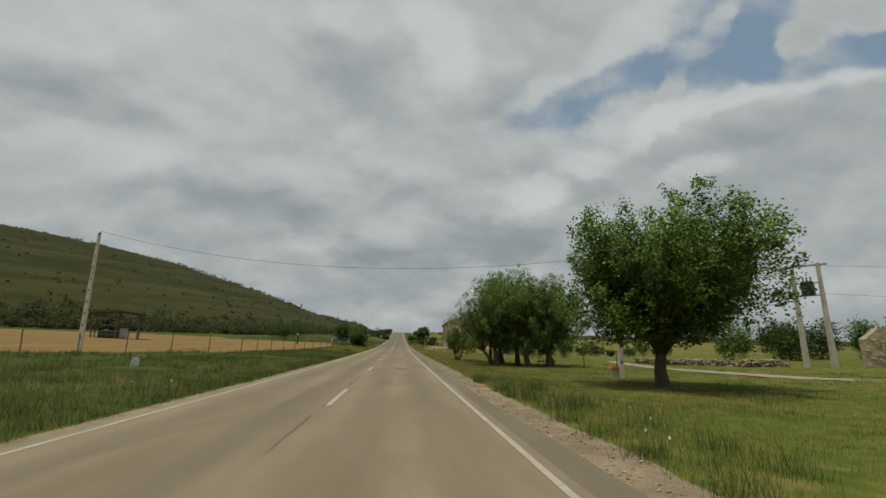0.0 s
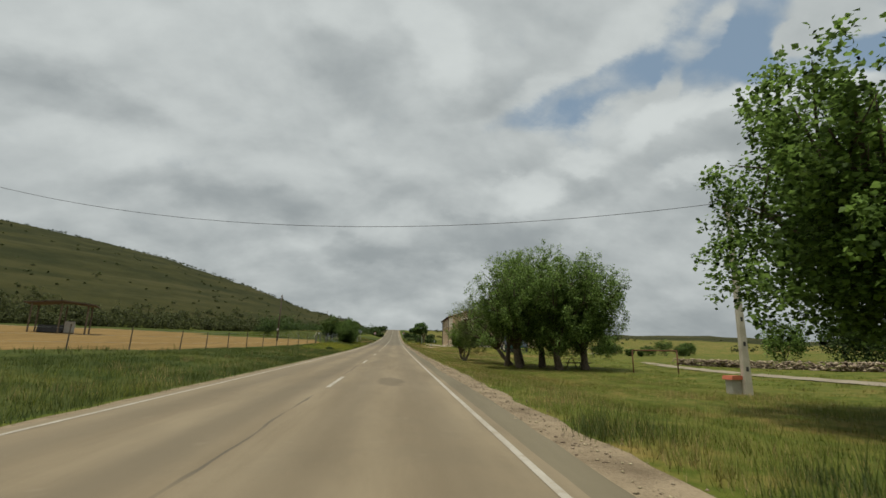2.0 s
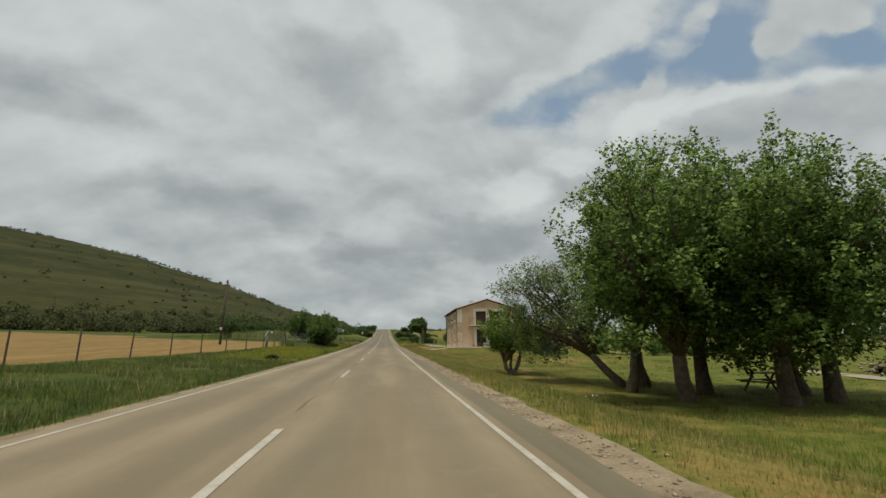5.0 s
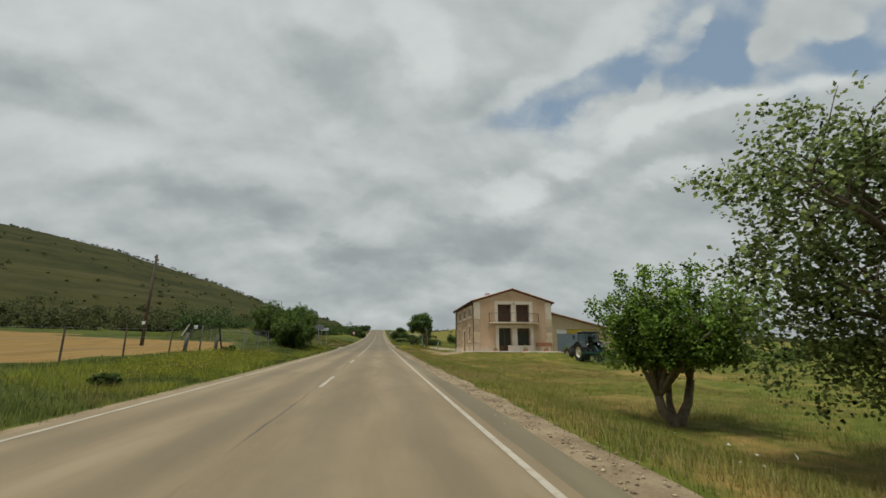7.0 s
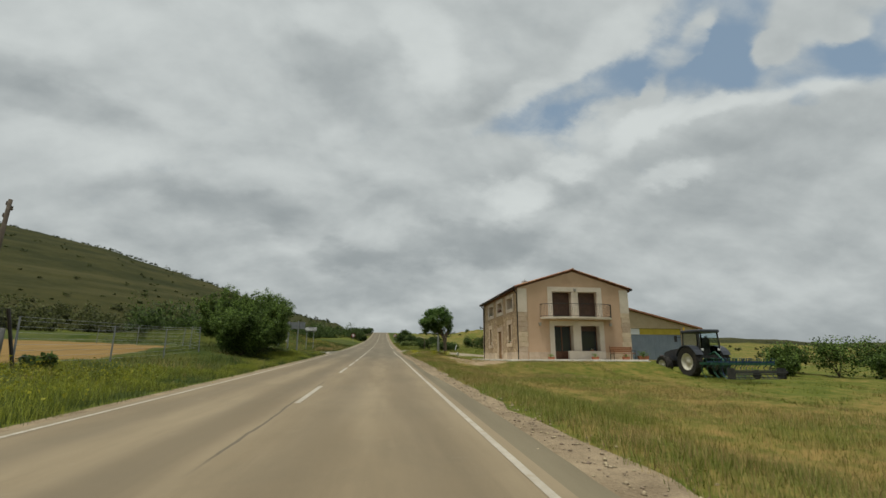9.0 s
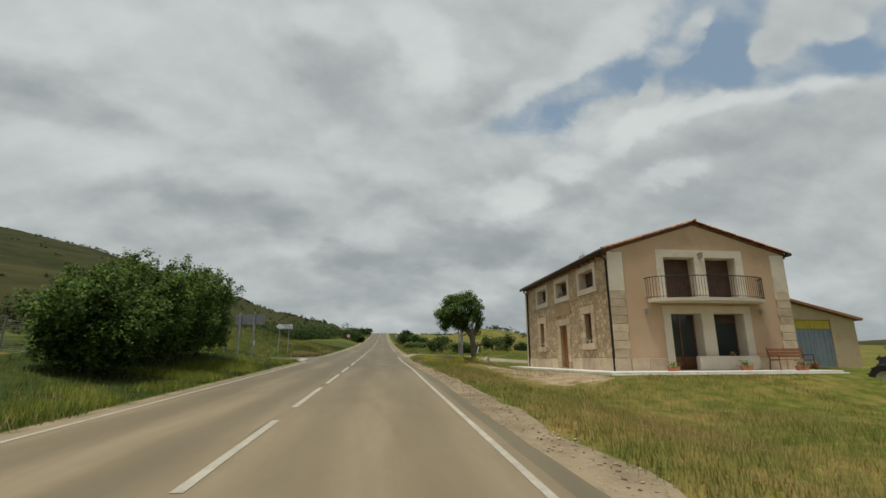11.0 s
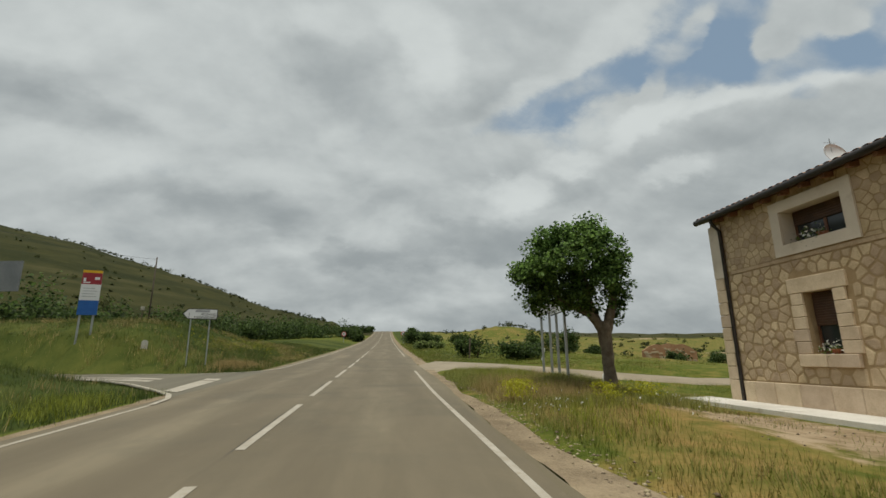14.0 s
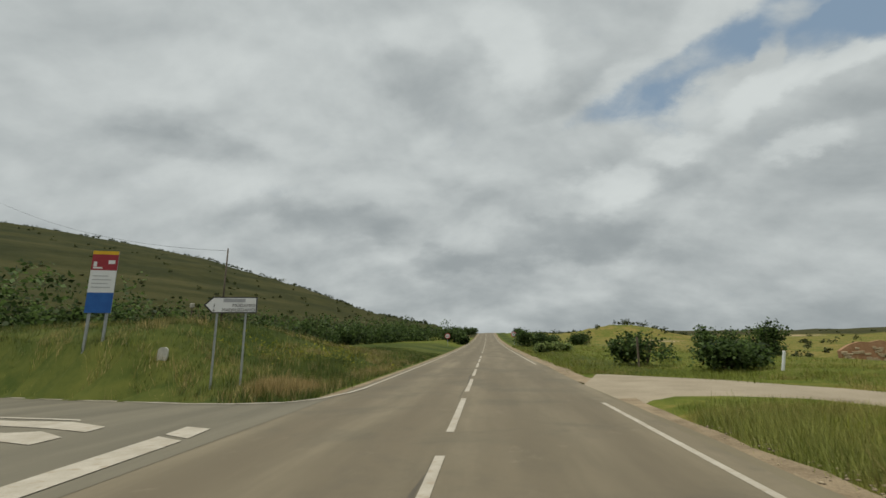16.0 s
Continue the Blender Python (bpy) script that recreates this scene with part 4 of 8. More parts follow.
def gable_sheet(x0, x1, height, peak, openings, thick):
    """One wall in one piece: a sheet with openings and a pointed top, pulled out to its thickness."""
    bm = bmesh.new()
    us = sorted({x0, x1, (x0 + x1) / 2, *[v for o in openings for v in o[:2]]})
    zs = sorted({0.0, height, *[v for o in openings for v in o[2:]]})
    grid = {(i, k): bm.verts.new((u, 0, z)) for i, u in enumerate(us) for k, z in enumerate(zs)}
    for i in range(len(us) - 1):
        for k in range(len(zs) - 1):
            cu, cz = (us[i] + us[i + 1]) / 2, (zs[k] + zs[k + 1]) / 2
            if not any(o[0] < cu < o[1] and o[2] < cz < o[3] for o in openings):
                bm.faces.new((grid[i, k], grid[i + 1, k], grid[i + 1, k + 1], grid[i, k + 1]))
    top = bm.verts.new(((x0 + x1) / 2, 0, peak))
    last = len(zs) - 1
    side = height + (peak - height) * x0 / ((x0 + x1) / 2)
    low, high = bm.verts.new((x0, 0, side)), bm.verts.new((x1, 0, side))
    for i in range(len(us) - 1):
        bm.faces.new((grid[i, last], grid[i + 1, last], top))
    bm.faces.new((low, grid[0, last], top))
    bm.faces.new((grid[len(us) - 1, last], high, top))
    bmesh.ops.delete(bm, geom=[v for v in bm.verts if not v.link_faces], context="VERTS")
    out = bmesh.ops.extrude_face_region(bm, geom=list(bm.faces))
    for v in out["geom"]:
        if isinstance(v, bmesh.types.BMVert):
            v.co.y += thick
    return bm


bm = gable_sheet(T + 0.002, W - T - 0.002, EAVE, EAVE + RISE, front_holes, T)
part("gable_wall", bm, RENDER_PINK, house, "smooth salmon rendered gable wall")
for u in ([(0.01, EAVE + 0.002), (T, EAVE + 0.002), (T, EAVE + RISE * T / (W / 2))], [(W - 0.01, EAVE + 0.002), (W - T, EAVE + RISE * T / (W / 2)), (W - T, EAVE + 0.002)]):
    part("gable_corner", prism(bmesh.new(), u, T, "y", 0.0), RENDER_PINK, house)
bm = slab(W - T, W, 0, D, 0, EAVE)
box(bm, T, W - T, D - T, D, 0, EAVE)
prism(bm, [(0.02, EAVE), (W - 0.02, EAVE), (W / 2, EAVE + RISE)], T, "y", D - T)
part("rear_wall", bm, RENDER_PINK, house)
bm = slab(T + 0.1, W - T - 0.1, T + 0.8, D - T - 0.1, 0.0, 0.05)
box(bm, T + 0.1, W - T - 0.1, T + 0.8, D - T - 0.1, 2.75, 2.95)
part("inner_floor", bm, DOOR_WOOD, house)

# roof
slope = math.atan2(RISE, W / 2)
for side in (0, 1):
    bm = bmesh.new()
    over = OVER
    drop = over * math.tan(slope)
    line = [(-over, EAVE - drop + 0.02), (W / 2, EAVE + RISE + 0.02), (W / 2, EAVE + RISE + 0.12), (-over, EAVE - drop + 0.12)]
    if side:
        line = [(W - u, z) for u, z in line][::-1]
    prism(bm, line, D + 0.26, "y", -0.04)
    part("roof_slope", bm, EAVE_WOOD, house, "dark stained boards under the roof tiles")
    # barrel tile columns
    run = math.hypot(W / 2 + over, RISE + drop)
    verts, faces = [], []
    ncol, seg = 58, 5
    pitch = (D + 0.32) / ncol
    for c in range(ncol):
        for r in range(14):
            b = len(verts)
            for e, (f, lift) in enumerate(((r / 14, 0.045), ((r + 1.08) / 14, 0.015))):
                u = -over + (W / 2 + over) * min(f, 1.0)
                z = EAVE - drop + 0.12 + (RISE + drop) * min(f, 1.0) + lift
                for k in range(seg + 1):
                    a = math.pi * k / seg
                    v = -0.10 + (c + 0.5) * pitch - math.cos(a) * pitch * 0.46
                    uu = W - u if side else u
                    verts.append((uu, v, z + math.sin(a) * 0.055))
            for k in range(seg):
                faces.append((b + k, b + k + 1, b + seg + 2 + k, b + seg + 1 + k))
    ob = put("roof_tiles", fast_mesh("roof_tiles", verts, faces, TILE_REST, 4), None, house, "weathered red clay barrel tiles")
    ob["kind"] = "stuff"
    # rafter tails
    tail = bmesh.new()
    u0, u1 = -over + 0.04, 0.0
    line = [(u0, EAVE - drop - 0.08), (u1, EAVE - 0.14), (u1, EAVE), (u0, EAVE - drop + 0.01)]
    if side:
        line = [(W - u, z) for u, z in line][::-1]
    prism(tail, line, 0.10, "y", 0.0)
    me = bpy.data.meshes.new("rafter_tail")
    bmesh.ops.recalc_face_normals(tail, faces=tail.faces)
    tail.to_mesh(me)
    tail.free()
    me.materials.append(EAVE_WOOD)
    for k in range(21):
        ob = put("rafter_tail", me, None, house)
        ob.location = (0, 0.05 + k * 0.58, 0)
    # gutter and downpipes
    ug = -over - 0.02 if not side else W + over + 0.02
    bm = tube(bmesh.new(), [(ug, -0.2, EAVE - drop + 0.085), (ug, D + 0.2, EAVE - drop + 0.085)], 0.085, 10)
    part("gutter", bm, BLACK_IRON, house, "black metal gutter", True)
    for v in ((0.07, D - 0.45) if not side else (0.42,)):
        s = -1 if not side else 1
        base = -0.075 if not side else W + 0.075
        bm = tube(bmesh.new(), [(ug, v, EAVE - drop), (ug - s * 0.05, v, EAVE - drop - 0.12), (base, v, EAVE - drop - 0.32), (base, v, 0.3), (base, v, 0.02)], 0.05, 8)
        part("downpipe", bm, BLACK_IRON, house, "black metal downpipe", True)
# rake tiles along the front gable
me = bpy.data.meshes.new("rake_tile")
bm = bmesh.new()
for e, (x, r) in enumerate(((0.0, 0.085), (0.34, 0.07))):
    for k in range(7):
        a = math.pi * k / 6
        bm.verts.new((x, -math.cos(a) * r, math.sin(a) * r))
bm.verts.ensure_lookup_table()
for k in range(6):
    bm.faces.new([bm.verts[i] for i in (k, k + 1, k + 8, k + 7)])
bm.faces.new([bm.verts[i] for i in range(7)])
bm.to_mesh(me)
bm.free()
me.materials.append(TILE)
for side in (0, 1):
    for k in range(16):
        f = k / 16
        u = -OVER + (W / 2 + OVER) * f
        z = EAVE - OVER * math.tan(slope) + 0.13 + (RISE + OVER * math.tan(slope)) * f + 0.02
        ob = put("rake_tile", me, None, house)
        ob.matrix_basis = pose(u, -0.09, z, 0, -math.degrees(slope), 0) if side == 0 else pose(W - u, -0.09, z, 0, -math.degrees(slope), 180)
for k in range(30):
    ob = put("ridge_tile", me, None, house)
    ob.matrix_basis = pose(W / 2, -0.25 + k * 0.41, EAVE + RISE + 0.16, 0, 0, 90)
bm = slab(W / 2 - 1.2, W / 2 - 0.85, 8.7, 9.05, EAVE + 0.8, EAVE + RISE + 0.30, bevel=0.03)
chimney = part("chimney", bm, RENDER_WHITE, house, "white rendered chimney")
part("chimney_cap", slab(W / 2 - 1.25, W / 2 - 0.80, 8.65, 9.10, EAVE + RISE + 0.30, EAVE + RISE + 0.35), RENDER_WHITE, chimney)
AX, AY = 4.16, 11.75
bm = tube(bmesh.new(), [(AX, AY, EAVE + 1.0), (AX, AY, EAVE + RISE + 1.42)], 0.016, 6)
for zz in (1.15, 1.28):
    tube(bm, [(AX - 0.22, AY, EAVE + RISE + zz), (AX + 0.22, AY, EAVE + RISE + zz)], 0.006, 5)
aerial = part("aerial", bm, STEEL, house, "thin roof aerial")
bm = bmesh.new()
rings = []
for r, sink in ((0.40, 0.0), (0.405, 0.012), (0.30, 0.055), (0.16, 0.09), (0.02, 0.10)):
    rings.append([bm.verts.new((AX + r * math.cos(a * math.pi / 12), AY - 0.13 + sink + 0.22 * r * math.sin(a * math.pi / 12), EAVE + RISE + 0.86 + 0.9 * r * math.sin(a * math.pi / 12))) for a in range(24)])
for low, high in zip(rings, rings[1:]):
    for a in range(24):
        bm.faces.new((low[a], low[(a + 1) % 24], high[(a + 1) % 24], high[a]))
bm.faces.new(rings[-1])
part("dish", bm, SIGN_WHITE, aerial, "pale round dish on the mast", True)


def ring_frame(bm, a0, a1, z0, z1, w, axis, at, depth, foot=True):
    """A surround of four bars round an opening, in a wall's plane."""
    bars = [(a0, a1, z1 - w, z1), (a0, a0 + w, z0 + (w if foot else 0), z1 - w), (a1 - w, a1, z0 + (w if foot else 0), z1 - w)]
    if foot:
        bars.append((a0, a1, z0, z0 + w))
    for b0, b1, c0, c1 in bars:
        if axis == "x":
            box(bm, at, at + depth, b0, b1, c0, c1)
        else:
            box(bm, b0, b1, at, at + depth, c0, c1)
    return bm


def casement(a0, a1, z0, z1, axis, at, panes=2, shutter=0.0, parent=house, door=False):
    """A brown window: frame, panes and, where it is let down, a roller shutter."""
    bm = ring_frame(bmesh.new(), a0, a1, z0, z1, 0.055, axis, at, 0.06)
    for k in range(1, panes):
        c = a0 + (a1 - a0) * k / panes
        dims = (c - 0.035, c + 0.035, z0 + 0.05, z1 - 0.05)
        if axis == "x":
            box(bm, at + 0.002, at + 0.058, *dims)
        else:
            box(bm, dims[0], dims[1], at + 0.002, at + 0.058, *dims[2:])
    if door:
        for k in range(panes):
            b0, b1 = a0 + (a1 - a0) * k / panes + 0.06, a0 + (a1 - a0) * (k + 1) / panes - 0.06
            box(bm, b0, b1, at + 0.01, at + 0.05, z0 + 0.05, z0 + 0.55)
    window = part("window", bm, FRAME_BROWN, parent, "brown framed window")
    for k in range(panes):
        b0, b1 = a0 + (a1 - a0) * k / panes + 0.03, a0 + (a1 - a0) * (k + 1) / panes - 0.03
        bm = slab(at + 0.024, at + 0.034, b0, b1, z0 + 0.04, z1 - 0.04) if axis == "x" else slab(b0, b1, at + 0.024, at + 0.034, z0 + 0.04, z1 - 0.04)
        part("pane", bm, GLASS, window)
    if shutter:
        n = max(3, int(shutter / 0.055))
        h = shutter / n
        line = [(at - 0.006, z1 - 0.02)]
        for k in range(n):
            c1 = z1 - 0.02 - k * h
            line += [(at - 0.020, c1), (at - 0.028, c1 - 0.2 * h), (at - 0.028, c1 - 0.8 * h), (at - 0.020, c1 - h)]
        line.append((at - 0.006, z1 - 0.02 - shutter))
        bm = bmesh.new()
        ends = []
        for a in (a0 + 0.02, a1 - 0.02):
            ends.append([bm.verts.new((d, a, z) if axis == "x" else (a, d, z)) for d, z in line])
        for k in range(len(line)):
            j = (k + 1) % len(line)
            bm.faces.new((ends[0][k], ends[1][k], ends[1][j], ends[0][j]))
        bm.faces.new(ends[0])
        bm.faces.new(ends[1])
        part("roller_shutter", bm, SHUTTER, window, "brown roller shutter, let down")
    return window


# side windows in deep white reveals
for i, (a, b) in enumerate(UPPER):
    w = 0.268
    for b0, b1, c0, c1 in ((a, b, 4.97 - w, 4.97), (a, a + w, 3.60 + w, 4.97 - w), (b - w, b, 3.60 + w, 4.97 - w), (a, b, 3.60, 3.60 + w)):
        part("surround_bar", slab(-0.05, 0.002, b0, b1, c0, c1), RENDER_WHITE, house, "cream bar of a window surround")
    for b0, b1, c0, c1 in ((a + 0.262, b - 0.262, 4.716, 4.728), (a + 0.262, a + 0.274, 3.874, 4.716), (b - 0.274, b - 0.262, 3.874, 4.716), (a + 0.262, b - 0.262, 3.862, 3.874)):
        part("reveal", slab(0.003, 0.40, b0, b1, c0, c1), RENDER_WHITE, house)
    casement(a + 0.272, b - 0.272, 3.872, 4.718, "x", 0.36, 2, 0.62 if i == 0 else 0.35)
for a, b in ((2.05, 2.82), (8.72, 9.49)):
    casement(a + 0.002, b - 0.002, 1.27, 2.655, "x", 0.22, 1, 0.75)
door = part("front_door", slab(0.16, 0.21, 5.105, 6.155, 0.102, 2.295), DOOR_WOOD, house, "varnished brown panelled wooden door")
for z0, z1 in ((0.2, 0.62), (0.70, 1.12), (1.20, 1.62), (1.70, 2.18)):
    for a0, a1 in ((5.2, 5.6), (5.66, 6.06)):
        part("door_panel", slab(0.135, 0.162, a0, a1, z0, z1, bevel=0.012), DOOR_WOOD, door)
bm = tube(bmesh.new(), [(0.16, 5.22, 1.1), (0.10, 5.22, 1.1), (0.10, 5.32, 1.1)], 0.012, 6)
part("door_handle", bm, STEEL, door)
part("lintel_panel", slab(-0.038, 0.01, 4.55, 6.75, 2.86, 3.46), MORTAR, house, "plain plastered panel above the door")
part("stone_band", slab(-0.020, -0.002, 0.02, D - 0.6, 3.475, 3.56), RUBBLE_REST, house)

# gable openings
for a0, a1, z0, z1 in ((2.24, 2.59, 3.10, 5.32), (4.09, 4.59, 3.10, 5.32), (6.09, 6.44, 3.10, 5.32), (2.59, 4.09, 4.98, 5.32), (4.59, 6.09, 4.98, 5.32)):
    part("surround_bar", slab(a0, a1, -0.04, -0.001, z0, z1), RENDER_WHITE, house, "cream surround of the balcony doors")
for a0, a1, z0, z1 in ((2.30, 2.65, 0.06, 2.80), (4.09, 4.67, 0.06, 2.80), (6.11, 6.46, 0.06, 2.80), (2.65, 4.09, 2.48, 2.80), (4.67, 6.11, 2.48, 2.80)):
    part("surround_bar", slab(a0, a1, -0.04, -0.001, z0, z1), RENDER_WHITE, house, "cream surround of the ground-floor openings")
for a0, a1, z0, z1 in front_holes:
    for b0, b1, c0, c1 in ((a0 - 0.002, a1 + 0.002, z1 - 0.010, z1 + 0.002), (a0 - 0.002, a0 + 0.010, z0, z1 - 0.010), (a1 - 0.010, a1 + 0.002, z0, z1 - 0.010)):
        part("reveal", slab(b0, b1, 0.001, 0.60, c0, c1), RENDER_WHITE, house)
for a0, a1, z0, z1 in front_holes[:2]:
    casement(a0 + 0.014, a1 - 0.014, z0, z1 - 0.014, "y", 0.46, 2, z1 - z0 - 0.06)
casement(2.664, 4.076, 0.07, 2.466, "y", 0.5, 2, 0.0, door=True)
casement(4.684, 6.096, 0.62, 2.466, "y", 0.5, 1, 0.35)
part("low_wall", slab(3.58, 6.36, -0.30, 0.0 - 0.045, 0.06, 0.64, bevel=0.02), RENDER_WHITE, house, "low white parapet under the window")
part("low_wall", slab(4.682, 6.098, 0.0, 0.48, 0.06, 0.62), RENDER_WHITE, house)

# balcony
outline = [(1.80, -0.001)] + [(4.30 - 2.70 * math.cos(math.pi * k / 20), -0.12 - 0.98 * math.sin(math.pi * k / 20) ** 0.8) for k in range(21)] + [(6.98, -0.001)]
bm = prism(bmesh.new(), outline, 0.13, "z", 2.92)
bal = part("balcony", bm, RENDER_WHITE, house, "curved cream balcony with black iron rail")
edge = outline[1:-1]
for z, r in ((3.98, 0.022), (3.12, 0.014)):
    bm = tube(bmesh.new(), [(u, v, z) for u, v in [(edge[0][0], -0.002)] + edge + [(edge[-1][0], -0.002)]], r, 6)
    part("rail", bm, BLACK_IRON, bal, "black iron balcony rail")
lengths = [0.0]
for p, q in zip(edge, edge[1:]):
    lengths.append(lengths[-1] + math.dist(p, q))
bar = bmesh.new()
tube(bar, [(0, 0, 3.05), (0, 0, 3.98)], 0.010, 5)
me = bpy.data.meshes.new("baluster")
bar.to_mesh(me)
bar.free()
me.materials.append(BLACK_IRON)
nb = 50
for k in range(nb + 1):
    s = lengths[-1] * k / nb
    i = max(j for j in range(len(lengths) - 1) if lengths[j] <= s + 1e-6)
    f = (s - lengths[i]) / (lengths[i + 1] - lengths[i])
    ob = put("baluster", me, None, bal)
    ob.location = (edge[i][0] * (1 - f) + edge[i + 1][0] * f, edge[i][1] * (1 - f) + edge[i + 1][1] * f, 0)
for u, z in ((4.34, 4.98), (1.55, 2.46), (6.95, 2.46)):
    bm = slab(u - 0.07, u + 0.07, -0.22, -0.045, z - 0.02, z + 0.16, bevel=0.015)
    box(bm, u - 0.09, u + 0.09, -0.24, -0.03, z + 0.16, z + 0.19)
    part("wall_lamp", bm, BOX_GREY, house, "small grey wall lantern")

# ashlar: quoins, plinth, door and window stones, each a block
blocks = []


def courses(z0, z1, n, fn):
    h = (z1 - z0) / n
    for k in range(n):
        fn(k, z0 + k * h, z0 + (k + 1) * h)


def quoin(k, z0, z1):
    g = 0.006
    lu, lv = (0.66, 0.44) if k % 2 else (0.60, 0.62)
    blocks.append((-0.055, lu, -0.055, -0.002, z0 + g, z1 - g))
    blocks.append((W - lu, W + 0.05, -0.055, -0.002, z0 + g, z1 - g))
    blocks.append((-0.055, -0.002, D - lv * 0.7, D + 0.04, z0 + g, z1 - g))


courses(0.0, 0.58, 1, quoin)
courses(0.58, 3.42, 8, quoin)
for u0, u1 in ((-0.055, 0.64), (W - 0.64, W + 0.05)):
    part("corner_pilaster", slab(u0, u1, -0.055, -0.002, 3.425, EAVE - 0.05), RENDER_WHITE, house, "plain cream corner strip")
part("corner_pilaster", slab(-0.055, -0.002, D - 0.4, D + 0.04, 3.425, EAVE - 0.2), RENDER_WHITE, house)
v = 0.0
rnd = random.Random(4)
while v < D - 0.7:
    w = rnd.uniform(0.6, 1.0)
    v1 = min(v + w, D - 0.5)
    if not (v1 > 4.62 and v < 6.64):
        blocks.append((-0.06, -0.002, v + 0.006, v1 - 0.006, 0.0, 0.56))
    elif v < 4.6:
        blocks.append((-0.06, -0.002, v + 0.006, 4.60, 0.0, 0.56))
        v1 = 6.66
    v = v1
for u0, u1 in ((0.67, 1.45), (1.46, 2.29), (6.47, 7.1), (7.11, W - 0.68)):
    blocks.append((u0, u1, -0.055, -0.002, 0.0, 0.55))


def jambs(a0, a1, z0, z1, n, lintel, over=0.30):
    h = (z1 - z0) / n
    for k in range(n):
        for s in (0, 1):
            w = rnd.uniform(0.26, 0.44)
            b = (a0 - w, a0 - 0.003) if s == 0 else (a1 + 0.003, a1 + w)
            blocks.append((-0.06, 0.10, *b, z0 + k * h + 0.005, z0 + (k + 1) * h - 0.005))
    blocks.append((-0.065, 0.10, a0 - over, a1 + over, z1 + 0.003, z1 + lintel))


jambs(5.10, 6.16, 0.0, 2.30, 6, 0.34, 0.42)
jambs(2.05, 2.82, 1.25, 2.66, 5, 0.36, 0.36)
jambs(8.72, 9.49, 1.25, 2.66, 5, 0.36, 0.36)
for a0, a1 in ((1.70, 2.42), (2.43, 3.14), (8.38, 9.10), (9.11, 9.82)):
    blocks.append((-0.10, 0.12, a0 + 0.004, a1 - 0.004, 0.97, 1.245))
for dims in blocks:
    part("ashlar_block", slab(*dims, bevel=0.012), ASHLAR, house)

# rubble stones: cells round scattered seeds, cut back for the joints
rnd = random.Random(11)


def stone_cells(holes, a0, a1, z0, z1, size):
    seeds, tries = [], 0
    while tries < 9000:
        tries += 1
        p = (rnd.uniform(a0, a1), rnd.uniform(z0, z1))
        keep = size * rnd.uniform(0.72, 1.1)
        if all((p[0] - q[0]) ** 2 + ((p[1] - q[1]) * 1.1) ** 2 > keep * keep for q in seeds):
            seeds.append(p)
    real = [p for p in seeds if not any(h[0] - 0.06 < p[0] < h[1] + 0.06 and h[2] - 0.06 < p[1] < h[3] + 0.06 for h in holes)]
    ghosts = []
    for h in holes:
        for p in real:
            if h[0] < p[0] < h[1]:
                if abs(p[1] - h[2]) < 0.6:
                    ghosts.append((p[0], 2 * h[2] - p[1]))
                if abs(p[1] - h[3]) < 0.6:
                    ghosts.append((p[0], 2 * h[3] - p[1]))
            if h[2] < p[1] < h[3]:
                if abs(p[0] - h[0]) < 0.6:
                    ghosts.append((2 * h[0] - p[0], p[1]))
                if abs(p[0] - h[1]) < 0.6:
                    ghosts.append((2 * h[1] - p[0], p[1]))
    everyone = real + ghosts
    for p in real:
        poly = [(max(a0, p[0] - 0.42), max(z0, p[1] - 0.34)), (min(a1, p[0] + 0.42), max(z0, p[1] - 0.34)), (min(a1, p[0] + 0.42), min(z1, p[1] + 0.34)), (max(a0, p[0] - 0.42), min(z1, p[1] + 0.34))]
        for q in everyone:
            dx, dz = q[0] - p[0], q[1] - p[1]
            if q == p or dx * dx + dz * dz > 1.2:
                continue
            mx, mz = (p[0] + q[0]) / 2, (p[1] + q[1]) / 2
            out = []
            for i in range(len(poly)):
                s, e = poly[i], poly[(i + 1) % len(poly)]
                ds = (s[0] - mx) * dx + (s[1] - mz) * dz
                de = (e[0] - mx) * dx + (e[1] - mz) * dz
                if ds <= 0:
                    out.append(s)
                if ds * de < 0:
                    f = ds / (ds - de)
                    out.append((s[0] + f * (e[0] - s[0]), s[1] + f * (e[1] - s[1])))
            poly = out
            if len(poly) < 3:
                break
        if len(poly) >= 3:
            yield p, poly


def stone(bm, p, poly, joint, proud):
    """One stone: an outline set back for the joint, with a rounded face."""
    cx, cz = sum(q[0] for q in poly) / len(poly), sum(q[1] for q in poly) / len(poly)
    size = min(math.dist(q, (cx, cz)) for q in poly)
    if size < 0.05:
        return False
    f0, f1 = max(0.5, 1 - joint / size), max(0.3, 1 - joint / size - 0.22)
    wob = [rnd.uniform(0.95, 1.04) for _ in poly]
    rings = []
    for f, x in ((f0, 0.004), (f0, -proud * 0.55), (f1, -proud)):
        rings.append([bm.verts.new((x, cx + (q[0] - cx) * f * w, cz + (q[1] - cz) * f * w)) for q, w in zip(poly, wob)])
    n = len(poly)
    for r in range(2):
        for i in range(n):
            bm.faces.new((rings[r][i], rings[r][(i + 1) % n], rings[r + 1][(i + 1) % n], rings[r + 1][i]))
    bm.faces.new(rings[2])
    return True


